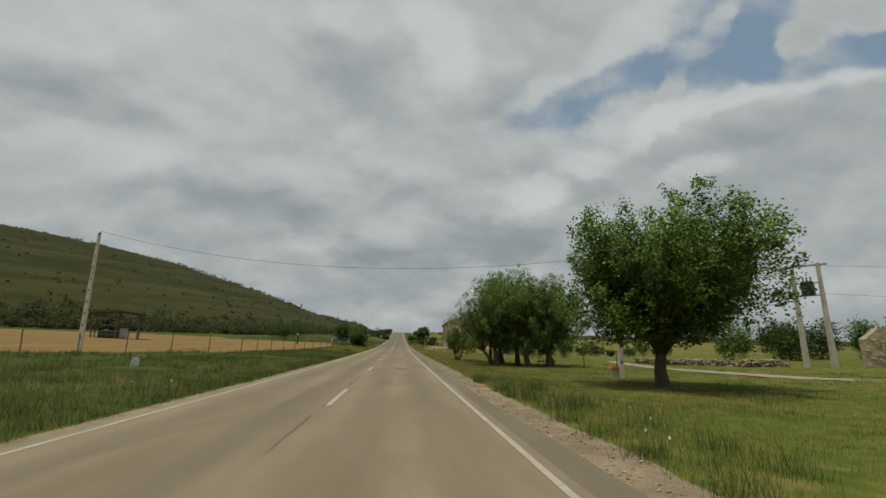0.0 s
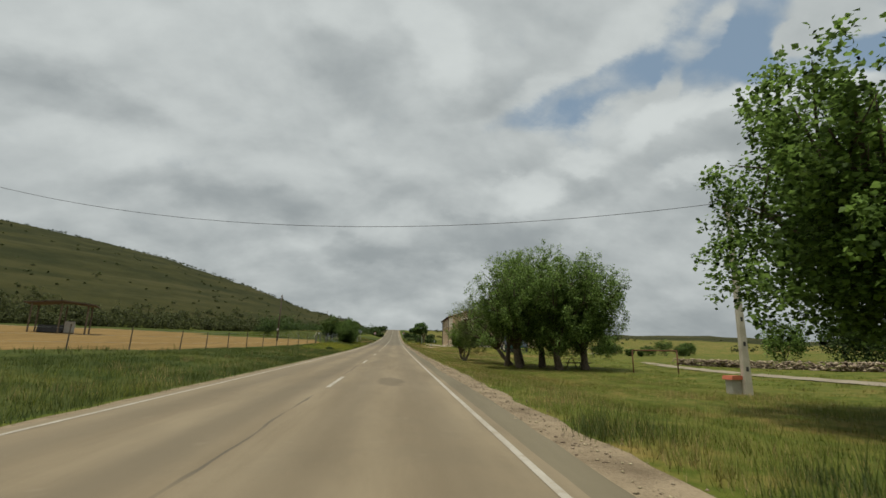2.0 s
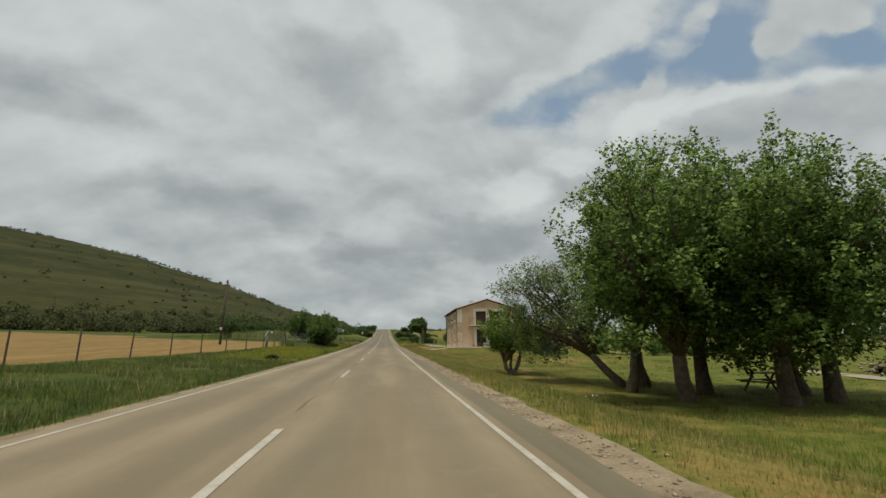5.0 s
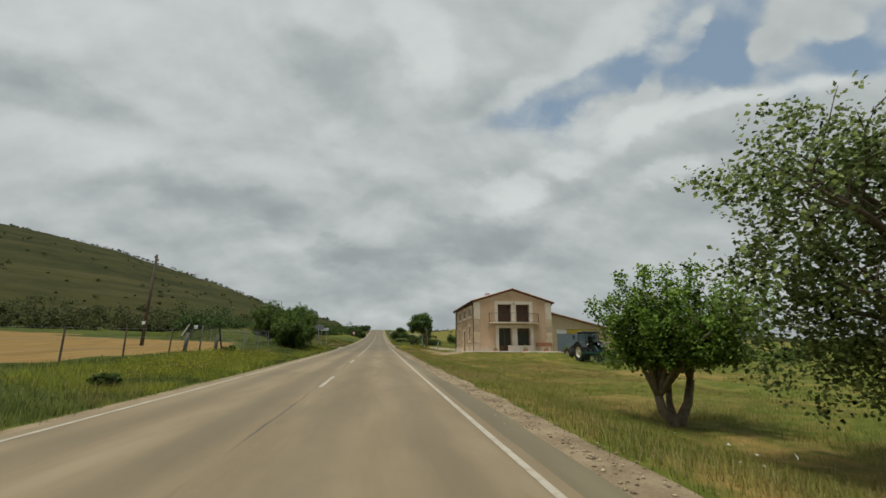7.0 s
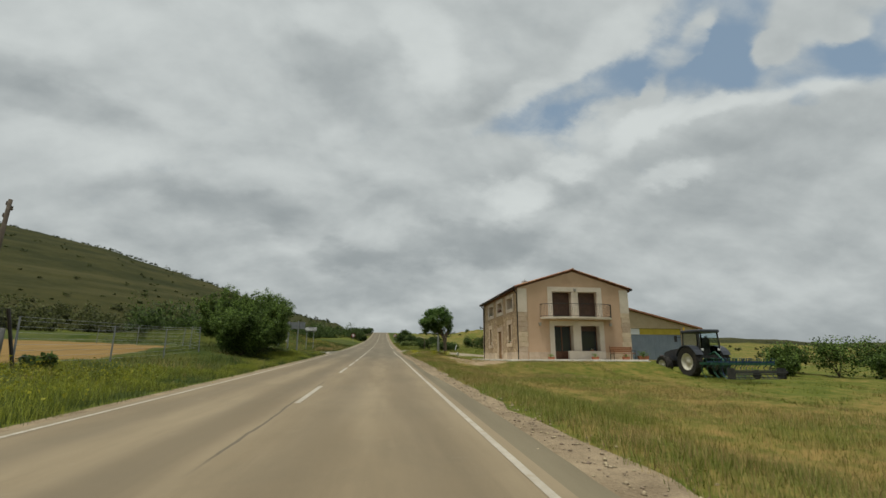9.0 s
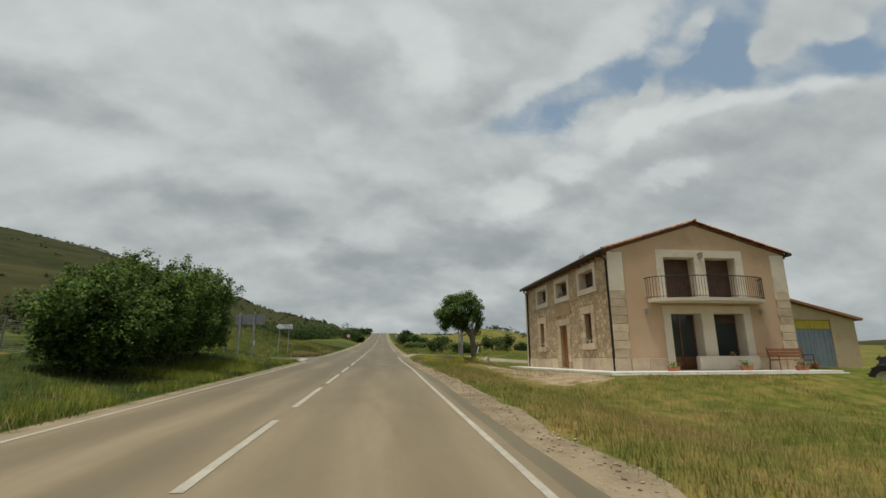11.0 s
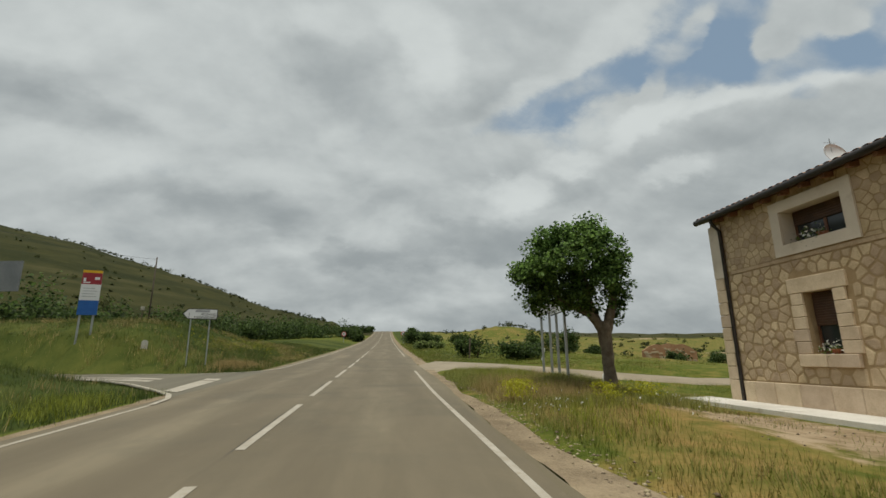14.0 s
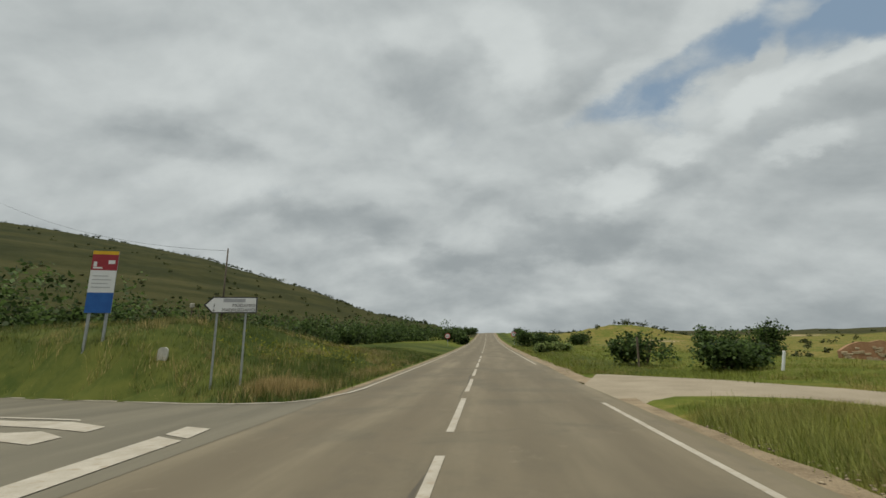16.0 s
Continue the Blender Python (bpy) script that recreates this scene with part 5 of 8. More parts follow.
holes = [(a, b, 3.60, 4.97) for a, b in UPPER] + [(1.62, 3.24, 0.97, 3.05), (8.30, 9.9, 0.97, 3.05), (4.68, 6.58, 0.0, 2.66), (4.55, 6.75, 2.86, 3.46)]
near_stones, rest = 0, bmesh.new()
cells = list(stone_cells(holes, 0.0, D - 0.46, 0.57, 3.46, 0.25)) + list(stone_cells(holes, 0.0, D - 0.42, 3.57, EAVE - 0.02, 0.20))
cells.sort(key=lambda c: c[0][0])
for p, poly in cells:
    joint, proud = rnd.uniform(0.022, 0.034), rnd.uniform(0.006, 0.012)
    if p[1] > 3.5:
        joint, proud = 0.014, rnd.uniform(0.005, 0.009)
    if p[1] < 3.5 and near_stones < 290:
        bm = bmesh.new()
        if stone(bm, p, poly, joint, proud):
            part("rubble_stone", bm, RUBBLE, house)
            near_stones += 1
        else:
            bm.free()
    else:
        stone(rest, p, poly, joint, proud)
ob = part("rubble_infill", rest, RUBBLE_REST, house, "irregular buff rubble stones in mortar")
ob["kind"] = "stuff"

# paving round the house
pave = thing("paving", HOUSE, "pale concrete paving round the house foot", "paving")
pave["kind"] = "structure"
part("kerb_strip", slab(-1.12, -0.065, -1.75, D + 0.9, -0.12, 0.045, bevel=0.012), PAVING, pave)
part("terrace", slab(-0.062, 8.75, -1.75, -0.062, -0.12, 0.05, bevel=0.012), PAVING, pave)
part("step_edge", slab(-1.14, 8.8, -1.95, -1.76, -0.16, -0.03, bevel=0.012), PAVING, pave)


def clump_mesh(name, mat, n, spread_xyz, size, seed):
    """A small heap of petals or leaves."""
    r = np.random.default_rng(seed)
    c = r.normal(0, 1, (n, 3)) * np.array(spread_xyz)
    v = c[:, None] + r.normal(0, size, (n, 3, 3))
    return fast_mesh(name, v.reshape(-1, 3), np.arange(3 * n).reshape(n, 3), mat)


def flower_pot(m, size, bloom, label, trough=False):
    pot = thing("flower_pot", m, label, "flower pot")
    bm = bmesh.new()
    if trough:
        prism(bm, [(-size * 1.1, size * 0.8), (-size * 0.9, 0), (size * 0.9, 0), (size * 1.1, size * 0.8)], size * 0.7, "y", -size * 0.35)
    else:
        prof = [(0.0, 0.0), (size * 0.6, 0.0), (size * 0.9, size * 0.85), (size, size * 0.85), (size, size), (size * 0.85, size), (size * 0.8, size * 0.9)]
        for i in range(len(prof) - 1):
            tube(bm, [(0, 0, prof[i][1]), (0, 0, prof[i + 1][1] + 1e-4)], [max(prof[i][0], 0.002), prof[i + 1][0]], 12, False)
    part("pot", bm, TERRACOTTA, pot, smooth=not trough)
    top = size * 0.85
    ob = put("foliage", clump_mesh("foliage", LEAF_BRIGHT, 90, (size * 0.5, size * 0.35, size * 0.3), size * 0.14, 3), None, pot)
    ob.location = (0, 0, top + size * 0.25)
    if bloom:
        ob = put("blossom", clump_mesh("blossom", bloom, 70, (size * 0.5, size * 0.35, size * 0.25), size * 0.09, 9), None, pot)
        ob.location = (0, 0, top + size * 0.45)
    return pot


flower_pot(HOUSE @ pose(2.05, -0.75, 0.05), 0.22, None, "terracotta trough with plants by the gable wall", True)
flower_pot(HOUSE @ pose(5.3, -0.75, 0.05), 0.24, None, "terracotta trough with green plants under the window", True)
flower_pot(HOUSE @ pose(7.3, -1.35, 0.05), 0.24, PINK_FLOWER, "terracotta trough at the corner of the terrace", True)
flower_pot(HOUSE @ pose(5.55, 0.22, 0.62), 0.12, WHITE_FLOWER, "flower pot on the window ledge")
for v, bloom, lab in ((2.25, WHITE_FLOWER, "pot of white flowers on the stone sill"), (2.62, WHITE_FLOWER, "pot of white flowers on the stone sill"), (8.98, WHITE_FLOWER, "pot of white flowers on the stone sill")):
    flower_pot(HOUSE @ pose(0.05, v, 1.247), 0.11, bloom, lab)
for v, bloom, lab in ((1.9, WHITE_FLOWER, "small pot of white flowers in the window recess"), (5.7, PINK_FLOWER, "pot of pink flowers in the window recess"), (8.9, WHITE_FLOWER, "pot of white flowers in the window recess")):
    flower_pot(HOUSE @ pose(0.2, v, 3.876), 0.12, bloom, lab)

# bench on the terrace
bench = thing("garden_bench", HOUSE @ pose(7.35, -0.85, 0.05), "brown wooden garden bench with dark iron ends", "bench")
for k in range(4):
    part("seat_slat", slab(-0.85, 0.85, -0.25 + k * 0.12, -0.15 + k * 0.12, 0.42, 0.45), BENCH_WOOD, bench)
for k in range(3):
    part("back_slat", slab(-0.85, 0.85, 0.26 + k * 0.02, 0.29 + k * 0.02, 0.52 + k * 0.13, 0.63 + k * 0.13), BENCH_WOOD, bench)
for s in (-0.8, 0.8):
    bm = tube(bmesh.new(), [(s, -0.26, 0), (s, -0.24, 0.62), (s, 0.24, 0.62)], 0.022, 6)
    tube(bm, [(s, 0.30, 0), (s, 0.24, 0.42), (s, 0.34, 0.92)], 0.022, 6)
    tube(bm, [(s, -0.25, 0.41), (s, 0.26, 0.41)], 0.018, 6)
    part("bench_end", bm, BLACK_IRON, bench)

# shed beside the house
shed = thing("shed", HOUSE @ pose(W + 0.12, 5.6, 0), "ochre lean-to shed with blue-grey steel doors", "shed")
SW, SD = 9.3, 6.0
bm = bmesh.new()
for a0, a1, z0, z1 in wall_cells(SW, 2.72, [(2.6, 7.7, 0.0, 2.70)]):
    box(bm, a0, a1, 0, 0.3, z0, z1)
prism(bm, [(0, 2.72), (SW, 2.72), (0, 5.0)], 0.3, "y", 0.0)
box(bm, SW - 0.3, SW, 0.302, SD, 0, 2.70)
box(bm, 0, SW - 0.3, SD - 0.3, SD, 0, 2.70)
part("shed_wall", bm, SHED_WALL, shed)
bm = prism(bmesh.new(), [(-0.05, 5.05), (SW + 0.35, 2.66), (SW + 0.35, 2.80), (-0.05, 5.19)], SD + 0.5, "y", -0.25)
part("shed_roof", bm, TILE_REST, shed, "reddish lean-to roof edge")
for k in range(4):
    a0 = 2.62 + k * 1.27
    leaf = part("steel_door", slab(a0, a0 + 1.25, 0.05, 0.10, 0.03, 2.16), SHED_DOOR, shed, "blue-grey sheet steel door leaf")
    for j in range(4):
        part("rib", slab(a0 + 0.15 + j * 0.3, a0 + 0.19 + j * 0.3, 0.034, 0.052, 0.05, 2.14), SHED_DOOR, leaf)
    part("upper_sheet", slab(a0, a0 + 1.25, 0.06, 0.10, 2.18, 2.69), SIGN_WHITE if k == 0 else YELLOW_SHEET, shed, "white sheet above the door" if k == 0 else "yellow sheet above the door")
flower_pot(HOUSE @ pose(12.0, 4.6, 0.0), 0.42, None, "large pale planter before the shed door", True)
flower_pot(HOUSE @ pose(9.6, 4.4, 0.0), 0.36, None, "pale planter between bench and shed", True)
flower_pot(HOUSE @ pose(13.4, 4.2, 0.0), 0.22, PINK_FLOWER, "terracotta pot before the shed")

# ---- signs ----


def lettering(text, size, mat, parent, x, z, y=-0.004, align="CENTER", name="lettering"):
    """Flat words on a board that faces -y."""
    cu = bpy.data.curves.new(name, "FONT")
    cu.body, cu.size, cu.align_x, cu.align_y = text, size, align, "CENTER"
    cu.extrude = 0.0008
    cu.materials.append(mat)
    ob = new(name, cu)
    ob.parent = parent
    ob.matrix_basis = pose(x, y, z, 90, 0, 0)
    return ob


def board(outline, depth, mat, parent, name="panel", label="", y=0.0):
    return part(name, prism(bmesh.new(), outline, depth, "y", y), mat, parent, label)


def arrow_sign(m, length, height, z0, posts, label, notch=0.24, lean=None, wide_post=0.05):
    """A finger post that points to its left: white panel with a black rim on steel posts."""
    sign = thing("direction_sign", m, label, "road sign")
    mid = z0 + height / 2
    line = [(0, mid), (notch, z0), (length, z0), (length, z0 + height), (notch, z0 + height)]
    back = board(line, 0.03, STEEL_DULL, sign, "back_plate", y=0.006)
    inner = [(0.06, mid), (notch + 0.016, z0 + 0.03), (length - 0.03, z0 + 0.03), (length - 0.03, z0 + height - 0.03), (notch + 0.016, z0 + height - 0.03)]
    board(line, 0.005, SIGN_BLACK, back, "black_rim", y=0.0)
    board(inner, 0.004, SIGN_WHITE, back, "white_face", y=-0.0035)
    for x in posts:
        bm = slab(x - wide_post / 2, x + wide_post / 2, 0.04, 0.04 + wide_post, -0.25, z0 + height - 0.03, bevel=0.006)
        part("post", bm, STEEL, sign, "galvanised steel post")
    return sign, back


# the white finger sign at the side road
sa = pose(-8.83, 118.75, gz(-8.3, 119.1), 0, 0, 16)
base_a = sa.translation.z
s1, f1 = arrow_sign(sa, 1.42, 0.46, 4.49 - base_a, (0.36, 1.12), "white arrow sign with black village names on two posts")
lettering("MODAMIO", 0.125, SIGN_BLACK, f1, 1.37, 4.49 - base_a + 0.215, -0.0085, "RIGHT")
lettering("MADRUEDANO", 0.125, SIGN_BLACK, f1, 1.37, 4.49 - base_a + 0.085, -0.0085, "RIGHT")
lettering("3", 0.12, SIGN_BLACK, f1, 0.28, 4.49 - base_a + 0.215, -0.0085)
lettering("6", 0.12, SIGN_BLACK, f1, 0.28, 4.49 - base_a + 0.085, -0.0085)
board([(0.52, 4.49 - base_a + 0.31), (1.10, 4.49 - base_a + 0.31), (1.10, 4.49 - base_a + 0.41), (0.52, 4.49 - base_a + 0.41)], 0.003, SIGN_GREY, f1, "road_number_plate", "small grey plate", -0.0065)

# two boards under the tree at the track
sb = pose(5.68, 114.2, gz(5.7, 113.4), 0, 0, -91)
zb = 4.17 - sb.translation.z
s2, f2 = arrow_sign(sb, 1.72, 0.48, zb, (0.48, 1.40), "white arrow sign with a green road-number plate", 0.26, wide_post=0.07)
lettering("EL BURGO", 0.155, SIGN_BLACK, f2, 1.66, zb + 0.22, -0.0085, "RIGHT")
lettering("DE OSMA", 0.105, SIGN_BLACK, f2, 1.66, zb + 0.08, -0.0085, "RIGHT")
lettering("30", 0.13, SIGN_BLACK, f2, 0.36, zb + 0.22, -0.0085)
board([(0.75, zb + 0.31), (1.30, zb + 0.31), (1.30, zb + 0.44), (0.75, zb + 0.44)], 0.003, SIGN_GREEN, f2, "road_number_plate", "green road-number plate", -0.0065)
lettering("SO-160", 0.11, SIGN_WHITE, f2, 1.025, zb + 0.375, -0.0085)
sc = pose(5.62, 112.35, gz(5.5, 111.5), 0, 0, -96)
zc = 4.06 - sc.translation.z
s3 = thing("direction_sign", sc, "white rectangular sign with black town name under the tree", "road sign")
back = board([(0, zc), (1.62, zc), (1.62, zc + 0.50), (0, zc + 0.50)], 0.03, STEEL_DULL, s3, "back_plate", y=0.006)
board([(0, zc), (1.62, zc), (1.62, zc + 0.50), (0, zc + 0.50)], 0.005, SIGN_BLACK, back, "black_rim")
board([(0.03, zc + 0.03), (1.59, zc + 0.03), (1.59, zc + 0.47), (0.03, zc + 0.47)], 0.004, SIGN_WHITE, back, "white_face", y=-0.0035)
lettering("RETORTILLO", 0.175, SIGN_BLACK, back, 0.10, zc + 0.235, -0.0085, "LEFT")
lettering("DE SORIA", 0.125, SIGN_BLACK, back, 0.10, zc + 0.10, -0.0085, "LEFT")
board([(0.58, zc + 0.33), (1.10, zc + 0.33), (1.10, zc + 0.45), (0.58, zc + 0.45)], 0.003, SIGN_GREEN, back, "road_number_plate", "green road-number plate", -0.0065)
board([(0.64, zc + 0.365), (1.04, zc + 0.365), (1.04, zc + 0.415), (0.64, zc + 0.415)], 0.002, SIGN_WHITE, back, "text_bar", y=-0.0085)
for x in (0.42, 1.42):
    part("post", slab(x - 0.045, x + 0.045, 0.04, 0.11, -0.4, zc + 0.5, bevel=0.006), STEEL, s3, "galvanised steel post")

# boards seen from behind at the corner
sd = pose(-8.25, 106.75, gz(-7.6, 106.9), 0, 0, -8)
zd = 4.08 - sd.translation.z
s4 = thing("direction_sign", sd, "grey back of a road sign on two steel posts", "road sign")
board([(-0.2, zd - 0.06), (1.5, zd - 0.06), (1.5, zd + 0.52), (-0.2, zd + 0.52)], 0.03, STEEL_DULL, s4, "panel")
for x in (0.10, 0.92):
    part("post", slab(x - 0.05, x + 0.05, -0.075, -0.005, -0.3, zd + 0.60, bevel=0.006), STEEL, s4, "galvanised steel post")
se = pose(-9.35, 107.9, gz(-9.2, 107.9), 0, 0, -70)
ze = 4.25 - se.translation.z
s5 = thing("direction_sign", se, "white arrow board seen edge-on beside the other sign", "road sign")
back = board([(0, ze), (0.9, ze), (1.15, ze + 0.32), (0.9, ze + 0.64), (0, ze + 0.64)], 0.03, STEEL_DULL, s5, "panel")
board([(0.02, ze + 0.02), (0.89, ze + 0.02), (1.11, ze + 0.32), (0.89, ze + 0.62), (0.02, ze + 0.62)], 0.004, SIGN_WHITE, back, "white_face", y=-0.0045)
for x in (0.25, 0.75):
    part("post", slab(x - 0.045, x + 0.045, 0.035, 0.10, -0.3, ze + 0.5, bevel=0.006), STEEL, s5, "galvanised steel post")

# the tall striped information board
sf = pose(-14.38, 120.85, gz(-14, 121), 0, 0, 20)
zf = sf.translation.z
s6 = thing("information_board", sf, "tall board in yellow, maroon, white and blue on two posts", "board")
back = board([(0, 4.86 - zf), (0.78, 4.86 - zf), (0.78, 7.0 - zf), (0, 7.0 - zf)], 0.04, STEEL_DULL, s6, "back_plate", y=0.006)
for nm, lo, hi, mt in (("blue_field", 4.86, 5.55, SIGN_BLUE), ("white_field", 5.55, 6.32, SIGN_WHITE), ("maroon_field", 6.32, 6.88, SIGN_MAROON), ("yellow_field", 6.88, 7.0, SIGN_YELLOW)):
    board([(0, lo - zf), (0.78, lo - zf), (0.78, hi - zf), (0, hi - zf)], 0.004, mt, back, nm)
for k in range(4):
    board([(0.08, 5.72 - zf + k * 0.13), (0.66 - 0.1 * (k % 2), 5.72 - zf + k * 0.13), (0.66 - 0.1 * (k % 2), 5.745 - zf + k * 0.13), (0.08, 5.745 - zf + k * 0.13)], 0.002, SIGN_GREY, back, "text_bar", y=-0.003)
for a, b in (((0.06, 6.45), (0.16, 6.62)), ((0.06, 6.38), (0.34, 6.43)), ((0.5, 6.55), (0.7, 6.68))):
    board([(a[0], a[1] - zf), (b[0], a[1] - zf), (b[0], b[1] - zf), (a[0], b[1] - zf)], 0.002, SIGN_WHITE, back, "emblem", y=-0.003)
for x in (0.12, 0.64):
    part("post", slab(x - 0.04, x + 0.04, 0.05, 0.12, -0.9, 6.9 - zf, bevel=0.006), STEEL, s6, "galvanised steel post")


def round_sign(m, radius, z, label, digits):
    sign = thing("speed_sign", m, label, "road sign")
    def disc(r):
        return [(r * math.cos(2 * math.pi * k / 32), z + r * math.sin(2 * math.pi * k / 32)) for k in range(32)]
    plate = board(disc(radius), 0.02, STEEL_DULL, sign, "back_plate", y=0.004)
    board(disc(radius), 0.004, SIGN_RED, plate, "red_ring")
    board(disc(radius * 0.76), 0.003, SIGN_WHITE, plate, "white_face", y=-0.0025)
    if digits:
        lettering(digits, radius * 1.0, SIGN_BLACK, plate, 0, z, -0.006)
    part("post", slab(-0.035, 0.035, 0.026, 0.08, -0.3, z + radius * 0.8, bevel=0.005), STEEL, sign, "galvanised steel post")
    return sign


round_sign(pose(-7.05, 178, gz(-7.05, 178)), 0.40, 6.72 - gz(-7.05, 178), "round red-rimmed 60 speed sign on a post", "60")
round_sign(pose(2.95, 178, gz(2.95, 178)), 0.40, 6.72 - gz(2.95, 178), "round red-rimmed 60 speed sign on a post", "60")
rs = round_sign(pose(-14.2, 113.0, gz(-14.2, 113.0), 0, 0, -4), 0.26, 1.55, "small round sign over a blue plate beside the bushes", "")
board([(-0.24, 0.72), (0.24, 0.72), (0.24, 1.22), (-0.24, 1.22)], 0.01, SIGN_BLUE, rs, "blue_plate", "blue plate with a white band")
board([(-0.2, 0.92), (0.2, 0.92), (0.2, 1.02), (-0.2, 1.02)], 0.003, SIGN_WHITE, rs, "white_band", y=-0.004)

# kilometre stones and reflector posts


def marker_stone(x, y, h, label):
    bm = slab(-0.13, 0.13, -0.08, 0.08, -0.1, h * 0.72)
    prism(bm, [(-0.13 * math.cos(math.pi * k / 8), h * 0.72 + h * 0.28 * math.sin(math.pi * k / 8)) for k in range(9)], 0.16, "y", -0.08)
    ob = part("marker_stone", bm, MARKER_STONE)
    ob.matrix_world = pose(x, y, gz(x, y), 2, 3, 25)
    tagged(ob, label, "marker stone")


marker_stone(-10.85, 120.1, 0.34, "white round-topped milestone in the grass")
marker_stone(-10.3, 20.7, 0.36, "pale milestone in the tall verge grass")
marker_stone(7.75, 113.1, 0.62, "weathered stone post beside the road sign")
ob = part("reflector_post", slab(-0.05, 0.05, -0.03, 0.03, 0, 0.75, bevel=0.02), SIGN_WHITE)
ob.matrix_world = pose(9.2, 124.2, gz(9.2, 124.2), 0, 14, 0)
tagged(ob, "leaning white reflector post in the grass", "marker post")
ob = part("stake", tube(bmesh.new(), [(0, 0, -0.2), (0, 0, 1.3)], 0.05, 7), OLD_WOOD)
ob.matrix_world = pose(5.6, 128.2, gz(5.6, 128.2), 0, 2, 0)
tagged(ob, "grey wooden stake beyond the track", "stake")
mp = thing("mail_post", pose(-14.0, 126.0, gz(-14.0, 126.0)), "thin post with a small pale box near the hedge", "post")
part("post", tube(bmesh.new(), [(0, 0, -0.2), (0, 0, 0.75)], 0.025, 6), OLD_WOOD, mp)
part("box", slab(-0.09, 0.09, -0.06, 0.06, 0.75, 0.95, bevel=0.02), BOX_GREY, mp)

# ---- poles and wires ----


def concrete_pole(x, y, h, lean_x, lean_y, label, wide=0.30, top=0.16):
    pole = thing("utility_pole", pose(x, y, gz(x, y), lean_y, lean_x, 0), label, "utility pole")
    bm = bmesh.new()
    lo, hi = wide / 2, top / 2
    vs = [bm.verts.new(p) for p in ((-lo, -lo * .7, -0.4), (lo, -lo * .7, -0.4), (lo, lo * .7, -0.4), (-lo, lo * .7, -0.4), (-hi, -hi * .7, h), (hi, -hi * .7, h), (hi, hi * .7, h), (-hi, hi * .7, h))]
    for q in ((3, 2, 1, 0), (4, 5, 6, 7), (0, 1, 5, 4), (1, 2, 6, 5), (2, 3, 7, 6), (3, 0, 4, 7)):
        bm.faces.new([vs[i] for i in q])
    bmesh.ops.bevel(bm, geom=list(bm.edges), offset=0.02, segments=1, affect="EDGES")
    part("shaft", bm, CONCRETE, pole, "pale concrete shaft")
    # no openings are cut: dark plates put the holes' inner shade in as colour
    for k in range(int(h / 0.9)):
        z = 0.8 + k * 0.9
        w = lo + (hi - lo) * z / h
        part("dark_hole_plate", slab(-w * 0.35, w * 0.35, -w * 0.72, -w * 0.66, z, z + 0.16), DARK_METAL, pole)
    return pole


pr = concrete_pole(12.76, 28.0, 7.25, 1.0, 0.0, "slim concrete utility pole standing in the meadow", 0.30, 0.15)
for x in (-0.18, 0.18):
    part("insulator", tube(bmesh.new(), [(x, 0, 6.99), (x, 0, 7.05), (x, 0, 7.1), (x, 0, 7.18)], [0.03, 0.06, 0.04, 0.05], 8), PORCELAIN, pr)
part("bracket", slab(-0.24, 0.24, -0.03, 0.03, 6.92, 6.99), STEEL, pr)
pl = concrete_pole(-24.2, 39.4, 9.1, 0.0, 0.0, "tall concrete utility pole at the field edge", 0.34, 0.20)
part("insulator", tube(bmesh.new(), [(0.12, -0.1, 8.9), (0.12, -0.1, 8.98), (0.12, -0.1, 9.05), (0.12, -0.1, 9.12)], [0.03, 0.06, 0.04, 0.05], 8), PORCELAIN, pl)
wp = thing("utility_pole", pose(-18.4, 88.2, gz(-18.4, 88.2)), "dark wooden utility pole with small insulators at its top", "utility pole")
part("shaft", tube(bmesh.new(), [(0, 0, -0.5), (0.1, 0, 3.5), (0.22, 0, 7.2)], [0.14, 0.12, 0.09], 10), POLE_WOOD, wp, smooth=True)
for x, z in ((0.10, 6.9), (0.36, 6.65), (0.06, 6.3)):
    part("insulator", tube(bmesh.new(), [(x, 0, z), (x, 0, z + 0.06), (x, 0, z + 0.12), (x, 0, z + 0.2)], [0.03, 0.06, 0.04, 0.05], 8), POLE_WOOD, wp)
part("number_plate", slab(-0.12, 0.12, -0.15, -0.13, 1.6, 1.85), SIGN_WHITE, wp, "small white plate")

# transformer on a pair of poles
TX, TY = 35.8, 39.0
tz = gz(TX, TY)
tr = thing("transformer_station", pose(TX, TY, tz, 0, 0, -52), "pole-mounted transformer hung between two concrete poles", "transformer")
for x in (-0.95, 0.95):
    bm = bmesh.new()
    tube(bm, [(x, 0, -0.4), (x, 0, 9.0)], [0.26, 0.15], 4)
    part("shaft", bm, CONCRETE, tr, "pale concrete pole")
part("crossarm", slab(-1.6, 1.6, -0.08, 0.08, 8.75, 8.9), STEEL, tr)
part("crossarm", slab(-1.1, 1.1, -0.06, 0.06, 6.1, 6.22), STEEL, tr)
part("crossarm", slab(-1.1, 1.1, -0.06, 0.06, 7.2, 7.3), STEEL, tr)
bm = slab(-0.45, 0.45, -0.42, 0.42, 6.24, 7.4, bevel=0.06)
for k in range(7):
    box(bm, -0.42 + k * 0.13, -0.38 + k * 0.13, -0.55, -0.40, 6.35, 7.25)
tank = part("tank", bm, DARK_METAL, tr, "finned dark grey transformer tank")
for x in (-0.28, 0.0, 0.28):
    bm = bmesh.new()
    for k in range(4):
        tube(bm, [(x, 0, 7.4 + k * 0.11), (x, 0, 7.49 + k * 0.11)], [0.09, 0.05], 8)
    part("bushing", bm, PORCELAIN, tank)


